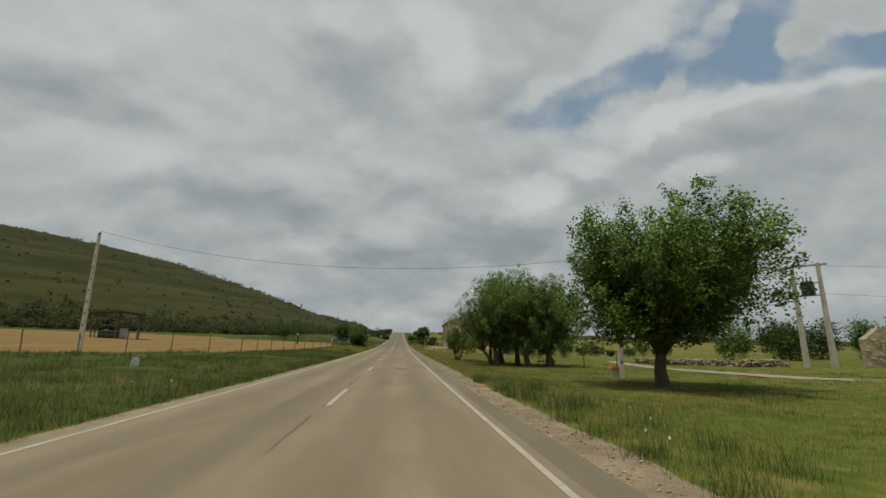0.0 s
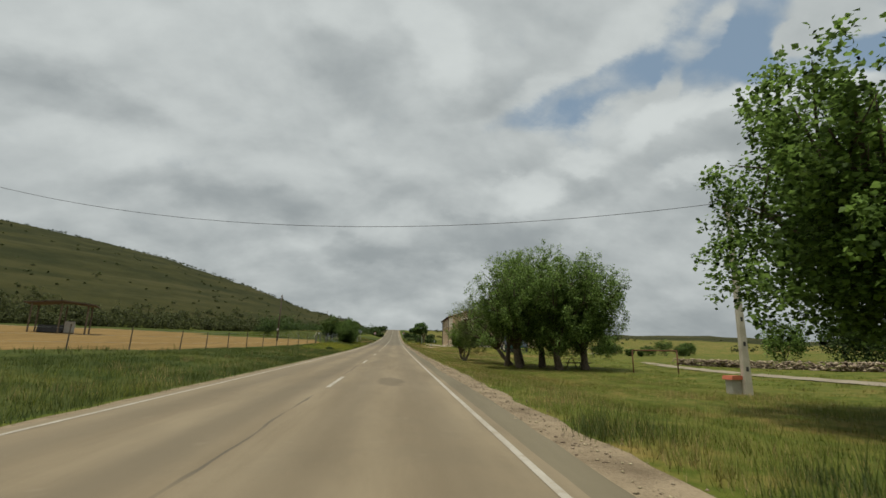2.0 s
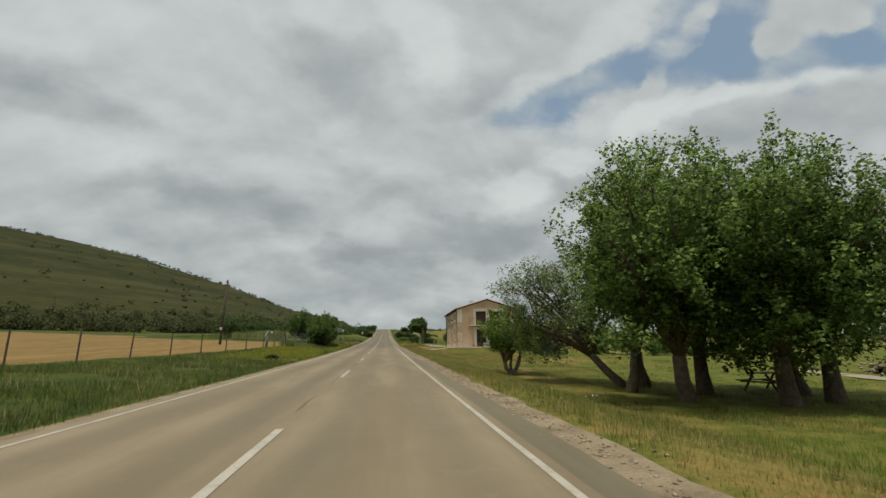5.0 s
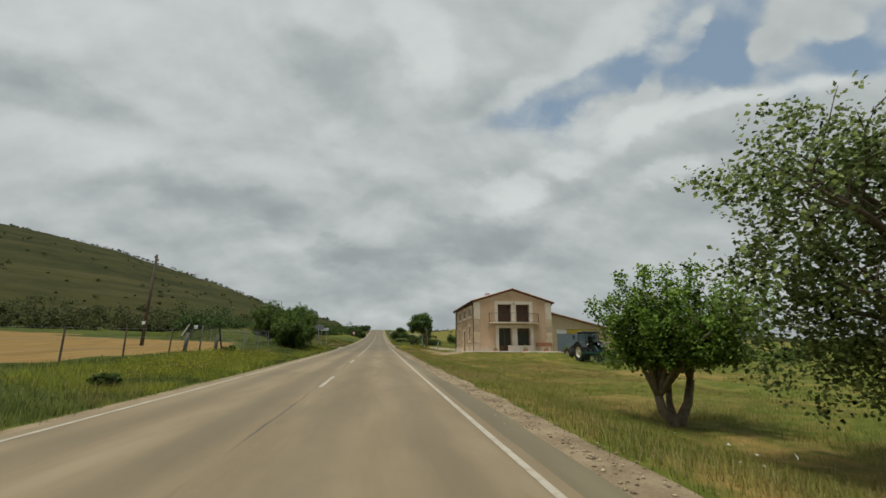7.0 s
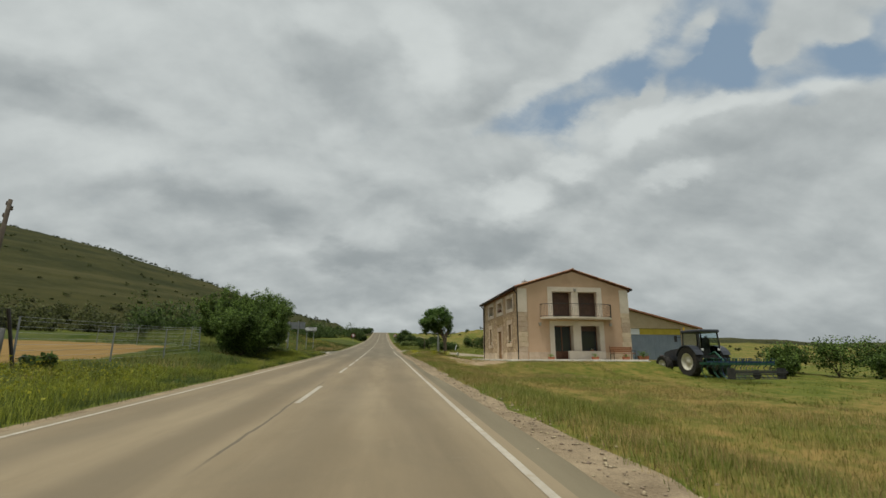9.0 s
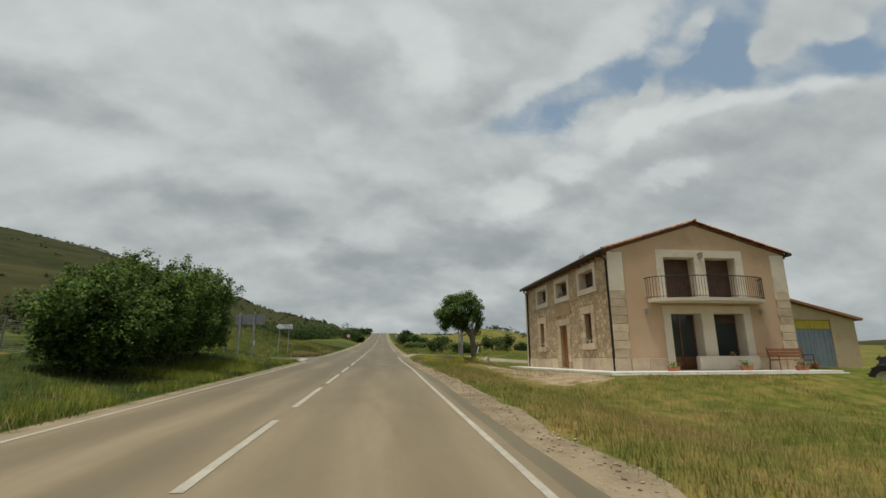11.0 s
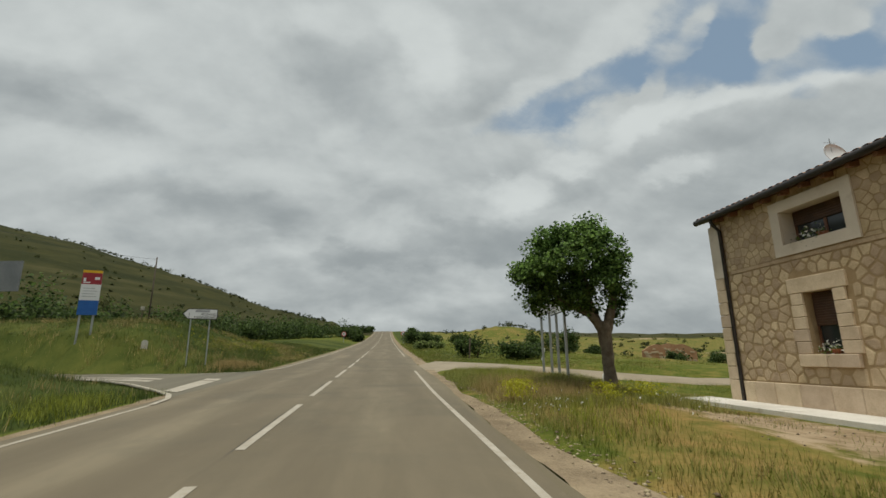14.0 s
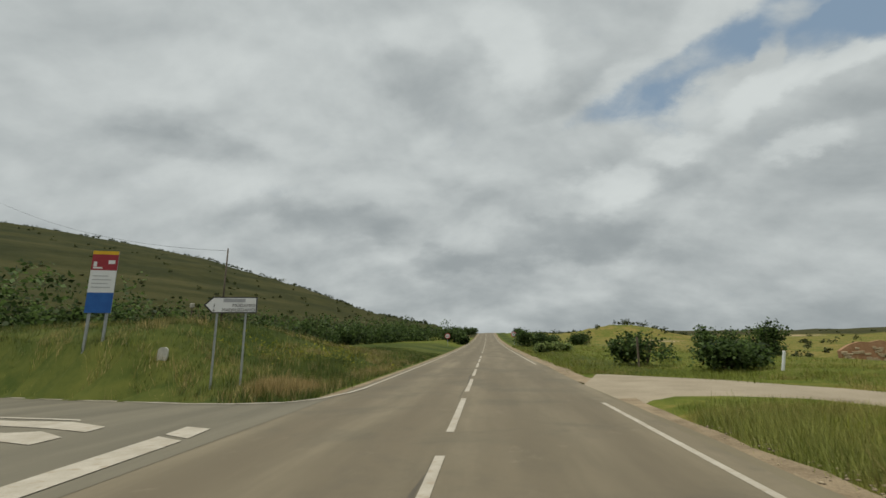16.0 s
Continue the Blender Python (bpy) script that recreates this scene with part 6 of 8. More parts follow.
def cable(p, q, sag, r=0.012, n=28):
    p, q = Vector(p), Vector(q)
    pts = []
    for k in range(n + 1):
        f = k / n
        v = p.lerp(q, f)
        v.z -= sag * 4 * f * (1 - f)
        pts.append(v)
    ob = part("overhead_wire", tube(bmesh.new(), pts, r, 5), WIRE)
    tagged(ob, "thin dark overhead wire strung between poles", "wire", "overhead wires")


TOP_L = (-24.1, 39.4, gz(-24.2, 39.4) + 9.2)
TOP_R = (12.9, 28.0, gz(12.76, 28) + 7.25)
cable(TOP_L, TOP_R, 1.75, 0.012)
cable(TOP_R, (TX - 1.2, TY + 0.4, tz + 8.9), 0.5)
cable((TX, TY, tz + 8.9), (120, 20, tz + 11), 1.5)
cable((TX + 0.5, TY, tz + 6.4), (120, 24, tz + 7.5), 1.5)
wq = thing("utility_pole", pose(-17.6, 134.4, gz(-17.6, 134.4), 0, 0.5, 0), "thin dark wooden utility pole behind the finger sign", "utility pole")
part("shaft", tube(bmesh.new(), [(0, 0, -0.5), (0, 0, 10.45 - gz(-17.6, 134.4))], [0.065, 0.045], 10), POLE_WOOD, wq, smooth=True)

cable((-17.6, 134.4, 10.3), (-44, 142, 17.6), 0.9, 0.009)

# meter box at the foot of the pole
mb = thing("meter_box", pose(12.4, 28.2, gz(12.4, 28.2), 0, 0, 8), "small grey meter box with a red tiled lid", "meter box")
part("body", slab(-0.22, 0.22, -0.16, 0.16, -0.1, 0.50, bevel=0.015), BOX_GREY, mb)
part("lid", prism(bmesh.new(), [(-0.28, 0.50), (0.28, 0.50), (0.23, 0.64), (-0.23, 0.64)], 0.44, "y", -0.22), BOX_RED, mb, "red lid")

# ---- fences, shelter, walls ----


def fence_run(points, spacing, h, label, wires, post_mat, r=0.05, seed=2):
    fence = thing("fence", pose(0, 0, 0), label, "fence")
    rr = random.Random(seed)
    spots = []
    for (x0, y0), (x1, y1) in zip(points, points[1:]):
        n = max(1, int(math.dist((x0, y0), (x1, y1)) / spacing))
        for k in range(n):
            f = k / n
            spots.append((x0 + (x1 - x0) * f, y0 + (y1 - y0) * f))
    spots.append(points[-1])
    tops = []
    for x, y in spots:
        z, hh = gz(x, y), h * rr.uniform(0.9, 1.1)
        lx, ly = rr.uniform(-0.07, 0.07), rr.uniform(-0.05, 0.05)
        bm = tube(bmesh.new(), [(x, y, z - 0.3), (x + lx * 0.5, y + ly * 0.5, z + hh * 0.5), (x + lx, y + ly, z + hh)], [r, r * 0.95, r * 0.85], 7)
        part("post", bm, post_mat, fence)
        tops.append((x, y, z, lx, ly))
    for w in wires:
        bm = tube(bmesh.new(), [(x + lx * w / h, y + ly * w / h, z + w) for x, y, z, lx, ly in tops], 0.0035, 4)
        part("wire", bm, STEEL, fence, "thin fence wire")
    return fence


fence_run([(-30, 5), (-24.5, 25), (-19.0, 36), (-14.2, 45), (-11.6, 60), (-9.9, 72.5)], 2.9, 1.3, "old wooden post-and-wire fence along the field", (0.45, 0.85, 1.2), OLD_WOOD, 0.038)
fence_run([(-9.1, 77.4), (-9.0, 81.5), (-9.3, 90.0), (-13.5, 98.5), (-22, 104)], 4.2, 1.35, "grey wire-mesh fence between thin posts", (0.15, 0.3, 0.45, 0.6, 0.75, 0.9, 1.05, 1.2, 1.3), STEEL_DULL, 0.026, 7)
gate = thing("fence_corner", pose(0, 0, 0), "thick grey leaning posts with a mesh panel between them", "fence")
PA, PB, PC = (-10.42, 75.65), (-9.93, 76.4), (-9.33, 77.1)
for (x, y), h, r, lean in ((PA, 1.02, 0.105, 0.10), (PC, 0.98, 0.10, 0.05)):
    z = gz(x, y)
    part("post", tube(bmesh.new(), [(x, y, z - 0.3), (x + lean * 0.5, y, z + h * 0.5), (x + lean, y, z + h)], [r * 1.05, r * 0.95, r * 0.72], 9), GREY_WOOD, gate, smooth=True)
z = gz(*PB)
part("post", tube(bmesh.new(), [(PB[0], PB[1], z - 0.3), (PB[0] + 0.06, PB[1], z + 1.42)], [0.045, 0.038], 8), GREY_WOOD, gate, "thin grey post", smooth=True)
z = gz(*PA)
part("brace", tube(bmesh.new(), [(PA[0] - 0.20, PA[1] - 0.05, z + 0.86), (PA[0] + 0.12, PA[1], z + 1.48)], 0.034, 7), MARKER_STONE, gate, "pale rail at the top of the post")
z = gz(*PC)
part("brace", tube(bmesh.new(), [(PC[0] + 0.32, PC[1] + 0.25, z - 0.1), (PC[0] + 0.10, PC[1], z + 1.45)], 0.042, 7), BLACK_IRON, gate, "dark leaning stay")
ends = [Vector((x + 0.08, y, gz(x, y))) for x, y in (PA, PB, PC)]
run = [ends[0].lerp(ends[1], k / 12) for k in range(12)] + [ends[1].lerp(ends[2], k / 12) for k in range(13)]
for k in range(13):
    part("mesh_wire", tube(bmesh.new(), [p + Vector((0, 0, 0.78 + 0.055 * k + 0.02 * math.sin(i * 0.9))) for i, p in enumerate(run)], 0.0045, 4), DARK_METAL, gate, "rusted mesh wire")
for i, p in enumerate(run):
    part("mesh_wire", tube(bmesh.new(), [p + Vector((0, 0, 0.74)), p + Vector((0, 0, 1.47))], 0.0045, 4), DARK_METAL, gate, "rusted mesh wire")
p = run[6]
part("plate", slab(p.x - 0.10, p.x + 0.10, p.y - 0.045, p.y - 0.03, p.z + 1.24, p.z + 1.42, bevel=0.004), SIGN_WHITE, gate, "small white plate")
goal = thing("goal_frame", pose(0, 0, 0), "rusty brown steel goal frame standing on the meadow", "goal")
ends = [(17.18, 44.68), (19.76, 43.36)]
for x, y in ends:
    part("post", tube(bmesh.new(), [(x, y, gz(x, y) - 0.3), (x, y, gz(x, y) + 1.62)], 0.045, 8), RUST, goal, smooth=True)
part("crossbar", tube(bmesh.new(), [(x, y, gz(x, y) + 1.58) for x, y in ends], 0.045, 8), RUST, goal, smooth=True)

sh = thing("field_shelter", pose(-43.8, 78.3, gz(-43.8, 78.3), 0, 0, 24), "open field shelter with a flat rusty sheet roof", "shelter")
eave = 5.85 - gz(-43.8, 78.3)
for x in (-2.9, 0.1, 2.9):
    for y in (-1.8, 1.8):
        part("post", tube(bmesh.new(), [(x, y, -0.3), (x, y, eave + 0.1)], 0.10, 7), OLD_WOOD, sh)
part("roof", prism(bmesh.new(), [(-3.7, eave), (0.2, eave + 0.36), (3.7, eave - 0.02), (3.7, eave + 0.10), (0.2, eave + 0.50), (-3.7, eave + 0.12)], 4.6, "y", -2.3), SHEET_ROOF, sh, "dark rusty sheet roof")
part("trough", slab(-2.2, 0.4, -0.9, 0.5, 0, 1.0, bevel=0.08), DARK_METAL, sh, "dark trough under the roof")
part("crate", slab(0.5, 1.5, -0.7, 0.3, 0, 1.5, bevel=0.05), BOX_GREY, sh)


def rubble_heap(n, pick, lo, hi, name, label):
    tagged(new(name, fast_mesh(name, *pebbles(n, pick, lo, hi), DRY_STONE)), label, "stone wall", kind="stuff")


def low_wall(n):
    f = rng.random(n)
    x = 29.5 + 5.5 * f + rng.normal(0, 0.35, n)
    y = 59 - 17 * f + rng.normal(0, 0.35, n)
    return np.stack([x, y, ground_z(x, y) + 0.62 * rng.random(n) ** 1.4], -1)


rubble_heap(1500, low_wall, 0.10, 0.30, "tumbled_wall", "tumbled low dry-stone wall across the meadow")
bm = bmesh.new()
ruin = thing("ruined_wall", pose(42.4, 35.6, gz(42.4, 35.6), 0, 0, -8), "ruined stone wall with a broken top", "stone wall")
top = [3.4, 3.9, 4.2, 4.0, 4.1, 3.6, 3.0, 2.9, 2.0]
prism(bm, [(-5, -0.2), (5, -0.2)] + [(5 - 10 * k / 8, top[k]) for k in range(9)], 0.6, "y", 0)
part("wall_core", bm, DRY_STONE, ruin)
r2 = random.Random(8)
for k in range(230):
    u, z = r2.uniform(-4.9, 4.9), r2.uniform(0, 3.9)
    if z > np.interp(u, [-5 + 1.25 * i for i in range(9)], top[::-1]) - 0.15:
        continue
    w, h = r2.uniform(0.12, 0.28), r2.uniform(0.08, 0.14)
    part("stone", slab(u - w, u + w, -0.07, 0.05, z - h, z + h, bevel=0.03), DRY_STONE, ruin)

ruin = thing("ruined_wall", pose(40, 161, gz(40, 161), 0, 0, -12), "low reddish earth and stone ruin on the far slope", "stone wall")
bm = bmesh.new()
top = [1.2, 1.9, 2.3, 2.2, 2.4, 2.2, 2.3, 2.0, 1.4]
prism(bm, [(-3.2, -0.4), (4.2, -0.4)] + [(4.2 - 7.4 * k / 8, top[k] + 0.3) for k in range(9)], 0.7, "y", 0)
part("wall_core", bm, EARTH_WALL, ruin)
for k in range(60):
    u, z = r2.uniform(-2.9, 3.9), r2.uniform(0, 2.1)
    if z < np.interp(u, [-3.2 + 0.925 * i for i in range(9)], top[::-1]) + 0.1:
        w, h = r2.uniform(0.14, 0.30), r2.uniform(0.09, 0.15)
        part("stone", slab(u - w, u + w, -0.07, 0.05, z - h, z + h, bevel=0.03), DRY_STONE, ruin)

# picnic table in the grove
pt = thing("picnic_table", pose(15.4, 50.6, gz(15.4, 50.6), 0, 0, 15), "weathered wooden picnic table with benches under the trees", "picnic table")
for k in range(5):
    part("top_plank", slab(-0.9, 0.9, -0.36 + k * 0.145, -0.23 + k * 0.145, 0.72, 0.76), OLD_WOOD, pt)
for s in (-1, 1):
    for k in range(2):
        part("seat_plank", slab(-0.9, 0.9, s * 0.72 - 0.14 + k * 0.145, s * 0.72 - 0.01 + k * 0.145, 0.42, 0.46), OLD_WOOD, pt)
for x in (-0.65, 0.65):
    for s in (-1, 1):
        part("leg", tube(bmesh.new(), [(x, s * 0.7, 0), (x, s * 0.25, 0.72)], 0.045, 6), OLD_WOOD, pt)
    part("crossbar", slab(x - 0.03, x + 0.03, -0.8, 0.8, 0.36, 0.42), OLD_WOOD, pt)

# ---- tractor ----
TRAC = pose(19.75, 91.5, gz(19.75, 91.5), 0, 0, 93) @ Matrix.Scale(1.09, 4)
tractor = thing("tractor", TRAC, "dark blue farm tractor with cream rims and glazed cab", "tractor")


def wheel(x, y, r, w, rim):
    bm = bmesh.new()
    prof = [(rim, -w * 0.42), (r * 0.93, -w * 0.5), (r, -w * 0.36), (r, w * 0.36), (r * 0.93, w * 0.5), (rim, w * 0.42)]
    n = 28
    rings = [[bm.verts.new((x + a * math.cos(2 * math.pi * k / n), y + b, r + a * math.sin(2 * math.pi * k / n))) for k in range(n)] for a, b in prof]
    for i in range(len(prof) - 1):
        for k in range(n):
            bm.faces.new((rings[i][k], rings[i][(k + 1) % n], rings[i + 1][(k + 1) % n], rings[i + 1][k]))
    for k in range(n):
        a = 2 * math.pi * (k + 0.5) / n
        s = 1 if k % 2 else -1
        c, si = math.cos(a), math.sin(a)
        lug = [(x + q * c - t * si, y + b, r + q * si + t * c) for q in (r * 0.985, r * 1.035) for t, b in ((-0.03, 0.0), (0.03, 0.0), (0.07, s * w * 0.46), (0.01, s * w * 0.46))]
        vs = [bm.verts.new(p) for p in lug]
        for q in ((0, 1, 2, 3), (4, 5, 6, 7), (0, 1, 5, 4), (1, 2, 6, 5), (2, 3, 7, 6), (3, 0, 4, 7)):
            bm.faces.new([vs[i] for i in q])
    wheel_ob = part("wheel", bm, TYRE, tractor, "black ribbed tyre")
    bm = bmesh.new()
    for s in (-1, 1):
        prof = [(rim * 1.02, s * w * 0.44), (rim * 0.9, s * w * 0.40), (rim * 0.84, s * w * 0.20), (rim * 0.35, s * w * 0.16), (rim * 0.3, s * w * 0.30), (0.02, s * w * 0.30)]
        rings = [[bm.verts.new((x + a * math.cos(2 * math.pi * k / 24), y + b, r + a * math.sin(2 * math.pi * k / 24))) for k in range(24)] for a, b in prof]
        for i in range(len(prof) - 1):
            for k in range(24):
                bm.faces.new((rings[i][k], rings[i][(k + 1) % 24], rings[i + 1][(k + 1) % 24], rings[i + 1][k]))
    part("rim", bm, RIM, wheel_ob, "cream steel rim", True)


for s in (-1, 1):
    wheel(0.0, s * 0.86, 0.82, 0.46, 0.46)
    wheel(2.35, s * 0.84, 0.58, 0.38, 0.33)
bm = prism(bmesh.new(), [(0.75, 0.85), (2.95, 0.85), (3.02, 1.05), (2.95, 1.38), (2.2, 1.52), (0.75, 1.62)], 0.76, "y", -0.38)
bmesh.ops.bevel(bm, geom=list(bm.edges), offset=0.06, segments=2, affect="EDGES")
part("bonnet", bm, TRACTOR_BLUE, tractor, "dark blue bonnet")
part("chassis", slab(-0.5, 2.8, -0.26, 0.26, 0.5, 0.88, bevel=0.04), TRACTOR_BLACK, tractor)
part("front_axle", tube(bmesh.new(), [(2.35, -0.84, 0.58), (2.35, 0.84, 0.58)], 0.09, 8), TRACTOR_BLACK, tractor)
part("rear_axle", tube(bmesh.new(), [(0, -0.86, 0.82), (0, 0.86, 0.82)], 0.13, 8), TRACTOR_BLACK, tractor)
part("exhaust", tube(bmesh.new(), [(0.95, -0.5, 1.3), (0.95, -0.5, 2.5)], 0.045, 8), TRACTOR_BLACK, tractor)
for s in (-1, 1):
    bm = bmesh.new()
    arc = [(0.92 * math.cos(a), 0.82 + 0.92 * math.sin(a)) for a in [math.radians(20 + 15 * k) for k in range(10)]]
    prism(bm, arc + [(q[0] * 0.95, 0.82 + (q[1] - 0.82) * 0.95) for q in arc[::-1]], 0.5, "y", s * 0.86 - 0.25)
    part("mudguard", bm, TRACTOR_BLUE, tractor)
cab = [(-0.62, -0.62), (0.80, -0.62), (0.80, 0.62), (-0.62, 0.62)]
for i, (x, y) in enumerate(cab):
    part("cab_pillar", tube(bmesh.new(), [(x * 1.0, y * 1.05, 1.15), (x * 0.92, y * 0.95, 2.42)], 0.045, 6), TRACTOR_BLACK, tractor)
part("cab_roof", slab(-0.72, 0.86, -0.66, 0.66, 2.42, 2.60, bevel=0.05), TRACTOR_BLUE, tractor, "dark cab roof")
part("cab_floor", slab(-0.6, 0.8, -0.6, 0.6, 1.02, 1.2), TRACTOR_BLACK, tractor)
for dims in ((-0.58, 0.74, -0.60, -0.59, 1.2, 2.42), (-0.58, 0.74, 0.59, 0.60, 1.2, 2.42), (0.735, 0.745, -0.58, 0.58, 1.55, 2.42), (-0.60, -0.59, -0.58, 0.58, 1.5, 2.42)):
    g = part("cab_pane", slab(*dims), None, tractor)
    g.data.materials.append(bpy.data.materials.get("clear_pane") or bpy.data.materials.new("clear_pane"))
clear = bpy.data.materials["clear_pane"]
clear.use_nodes = True
cs = clear.node_tree.nodes["Principled BSDF"]
cs.inputs["Transmission Weight"].default_value = 1.0
cs.inputs["Roughness"].default_value = 0.02
cs.inputs["IOR"].default_value = 1.1
cs.inputs["Base Color"].default_value = (0.75, 0.82, 0.82, 1)
part("driver_seat", prism(bmesh.new(), [(-0.35, 1.2), (0.12, 1.2), (0.12, 1.62), (-0.18, 1.62), (-0.24, 2.15), (-0.38, 2.15)], 0.46, "y", -0.23), TRACTOR_BLACK, tractor)
part("steering_wheel", tube(bmesh.new(), [(0.55, 0, 1.2), (0.42, 0, 1.75)], 0.03, 6), TRACTOR_BLACK, tractor)
for s in (-1, 1):
    part("work_lamp", slab(-0.70, -0.62, s * 0.52 - 0.07, s * 0.52 + 0.07, 1.42, 1.54, bevel=0.02), LAMP_WHITE, tractor)
    bm = tube(bmesh.new(), [(0.8, s * 0.62, 2.2), (0.85, s * 1.0, 2.2)], 0.015, 5)
    box(bm, 0.82, 0.86, s * 1.0 - 0.08, s * 1.0 + 0.08, 1.95, 2.3)
    part("mirror", bm, TRACTOR_BLACK, tractor)
part("beacon", tube(bmesh.new(), [(0.7, 0.5, 2.6), (0.7, 0.5, 2.78)], [0.05, 0.04], 8), SIGN_YELLOW, tractor)

cult = thing("cultivator", TRAC @ pose(-2.15, 0, 0) @ Matrix.Diagonal((1, 0.86, 1, 1)), "green and blue cultivator with rollers behind the tractor", "cultivator")
for x in (-1.0, -0.2, 0.6):
    part("beam", slab(x - 0.06, x + 0.06, -1.7, 1.7, 0.68, 0.80), IMPL_GREEN, cult, "green tool beam")
for y in (-1.2, -0.4, 0.4, 1.2):
    part("rail", slab(-1.45, 0.7, y - 0.03, y + 0.03, 0.80, 0.87), IMPL_BLUE, cult, "blue frame rail")
part("drawbar", tube(bmesh.new(), [(0.7, -0.35, 0.8), (1.7, -0.1, 0.75)], 0.05, 6), IMPL_GREEN, cult)
part("drawbar", tube(bmesh.new(), [(0.7, 0.35, 0.8), (1.7, 0.1, 0.75)], 0.05, 6), IMPL_GREEN, cult)
part("mast", tube(bmesh.new(), [(0.6, 0, 0.85), (1.2, 0, 1.35), (1.7, 0, 1.2)], 0.05, 6), IMPL_GREEN, cult)
for j, x in enumerate((-1.0, -0.2, 0.6)):
    for k in range(9):
        y = -1.6 + 0.4 * k + 0.13 * j
        if y < 1.7:
            part("tine", tube(bmesh.new(), [(x, y, 0.7), (x + 0.22, y, 0.55), (x + 0.16, y, 0.25), (x - 0.08, y, 0.02)], 0.022, 5), IMPL_GREEN if j else IMPL_BLUE, cult)
for x in (-1.4,):
    for k in range(10):
        a = 2 * math.pi * k / 10
        part("roller_bar", tube(bmesh.new(), [(x + 0.22 * math.cos(a), -1.65, 0.24 + 0.22 * math.sin(a)), (x + 0.22 * math.cos(a), 1.65, 0.24 + 0.22 * math.sin(a))], 0.018, 5), DARK_METAL, cult)
    for y in (-1.65, 0, 1.65):
        part("roller_disc", tube(bmesh.new(), [(x, y - 0.02, 0.24), (x, y + 0.02, 0.24)], 0.23, 14), DARK_METAL, cult)

for j, x in enumerate((-0.95, -0.15, 0.6)):
    for k in range(7):
        y = -1.5 + 0.5 * k
        part("spring", tube(bmesh.new(), [(x, y, 0.78), (x - 0.14, y + 0.03, 1.02), (x - 0.30, y, 0.98), (x - 0.22, y, 0.74)], 0.026, 5), IMPL_GREEN if (j + k) % 3 else IMPL_BLUE, cult)
for y in (-1.65, 1.65):
    part("end_plate", slab(-1.65, -1.15, y - 0.015, y + 0.015, 0.02, 0.55), DARK_METAL, cult)
part("roller_guard", slab(-1.75, -1.66, -1.68, 1.68, 0.30, 0.42), DARK_METAL, cult, "dark rear bar")

# ---- trees and shrubs ----


def leaves(centres, spreads, per, size, seed, up=0.35, fold=0.25):
    """Folded leaves (two triangles each, sharing a rib) scattered round cluster centres."""
    r = np.random.default_rng(seed)
    c = np.repeat(np.asarray(centres), per, axis=0)
    s = np.repeat(np.asarray(spreads), per, axis=0)
    n = len(c)
    v = r.normal(0, 1, (n, 3))
    v /= np.linalg.norm(v, axis=1, keepdims=True) + 1e-9
    p = c + v * s * (r.random((n, 1)) ** 0.45)
    d = r.normal(0, 1, (n, 3))
    d[:, 2] = d[:, 2] * 0.6 - 0.15
    d /= np.linalg.norm(d, axis=1, keepdims=True) + 1e-9
    nrm = r.normal(0, 1, (n, 3)) + np.array([0, 0, up * 3])
    side = np.cross(d, nrm)
    side /= np.linalg.norm(side, axis=1, keepdims=True) + 1e-9
    nn = np.cross(side, d)
    L = (size * r.uniform(0.65, 1.35, n))[:, None]
    wide = L * 0.42
    a, b = p, p + d * L
    m = p + d * L * 0.45
    l1 = m + side * wide + nn * L * fold * 0.5
    l2 = m - side * wide + nn * L * fold * 0.5
    verts = np.stack([a, l1, b, l2], 1).reshape(-1, 3)
    k = 4 * np.arange(n)[:, None]
    faces = np.concatenate([k + np.array([0, 1, 2]), k + np.array([0, 2, 3])], 1).reshape(-1, 3)
    return verts, faces


def leaf_mesh(name, v, f, mat, seed):
    """A crown's mesh, with shading normals that lean to the sky."""
    me = fast_mesh(name, v, f, mat)
    r = np.random.default_rng(seed)
    up = np.repeat(r.normal(0, 0.55, (len(v) // 4, 3)), 4, axis=0) + np.array([0, 0, 1.0])
    up /= np.linalg.norm(up, axis=1, keepdims=True)
    me.polygons.foreach_set("use_smooth", np.ones(len(me.polygons), bool))
    me.normals_split_custom_set_from_vertices(up.tolist())
    return me


def crown_points(balls, n, seed, shell=0.55):
    """Cluster centres in a union of ellipsoids (x, y, z, rx, ry, rz), most of them near its surface."""
    r = np.random.default_rng(seed)
    balls = np.asarray(balls, float)
    vol = np.prod(balls[:, 3:], axis=1) ** 0.8
    pick = r.choice(len(balls), n, p=vol / vol.sum())
    v = r.normal(0, 1, (n, 3))
    v /= np.linalg.norm(v, axis=1, keepdims=True)
    rad = (shell + (1 - shell) * r.random((n, 1)) ** 0.7) * r.uniform(0.86, 1.1, (n, 1))
    inner = r.random((n, 1)) < 0.25
    rad = np.where(inner, rad * r.random((n, 1)) ** 0.5, rad)
    return balls[pick, :3] + v * rad * balls[pick, 3:]


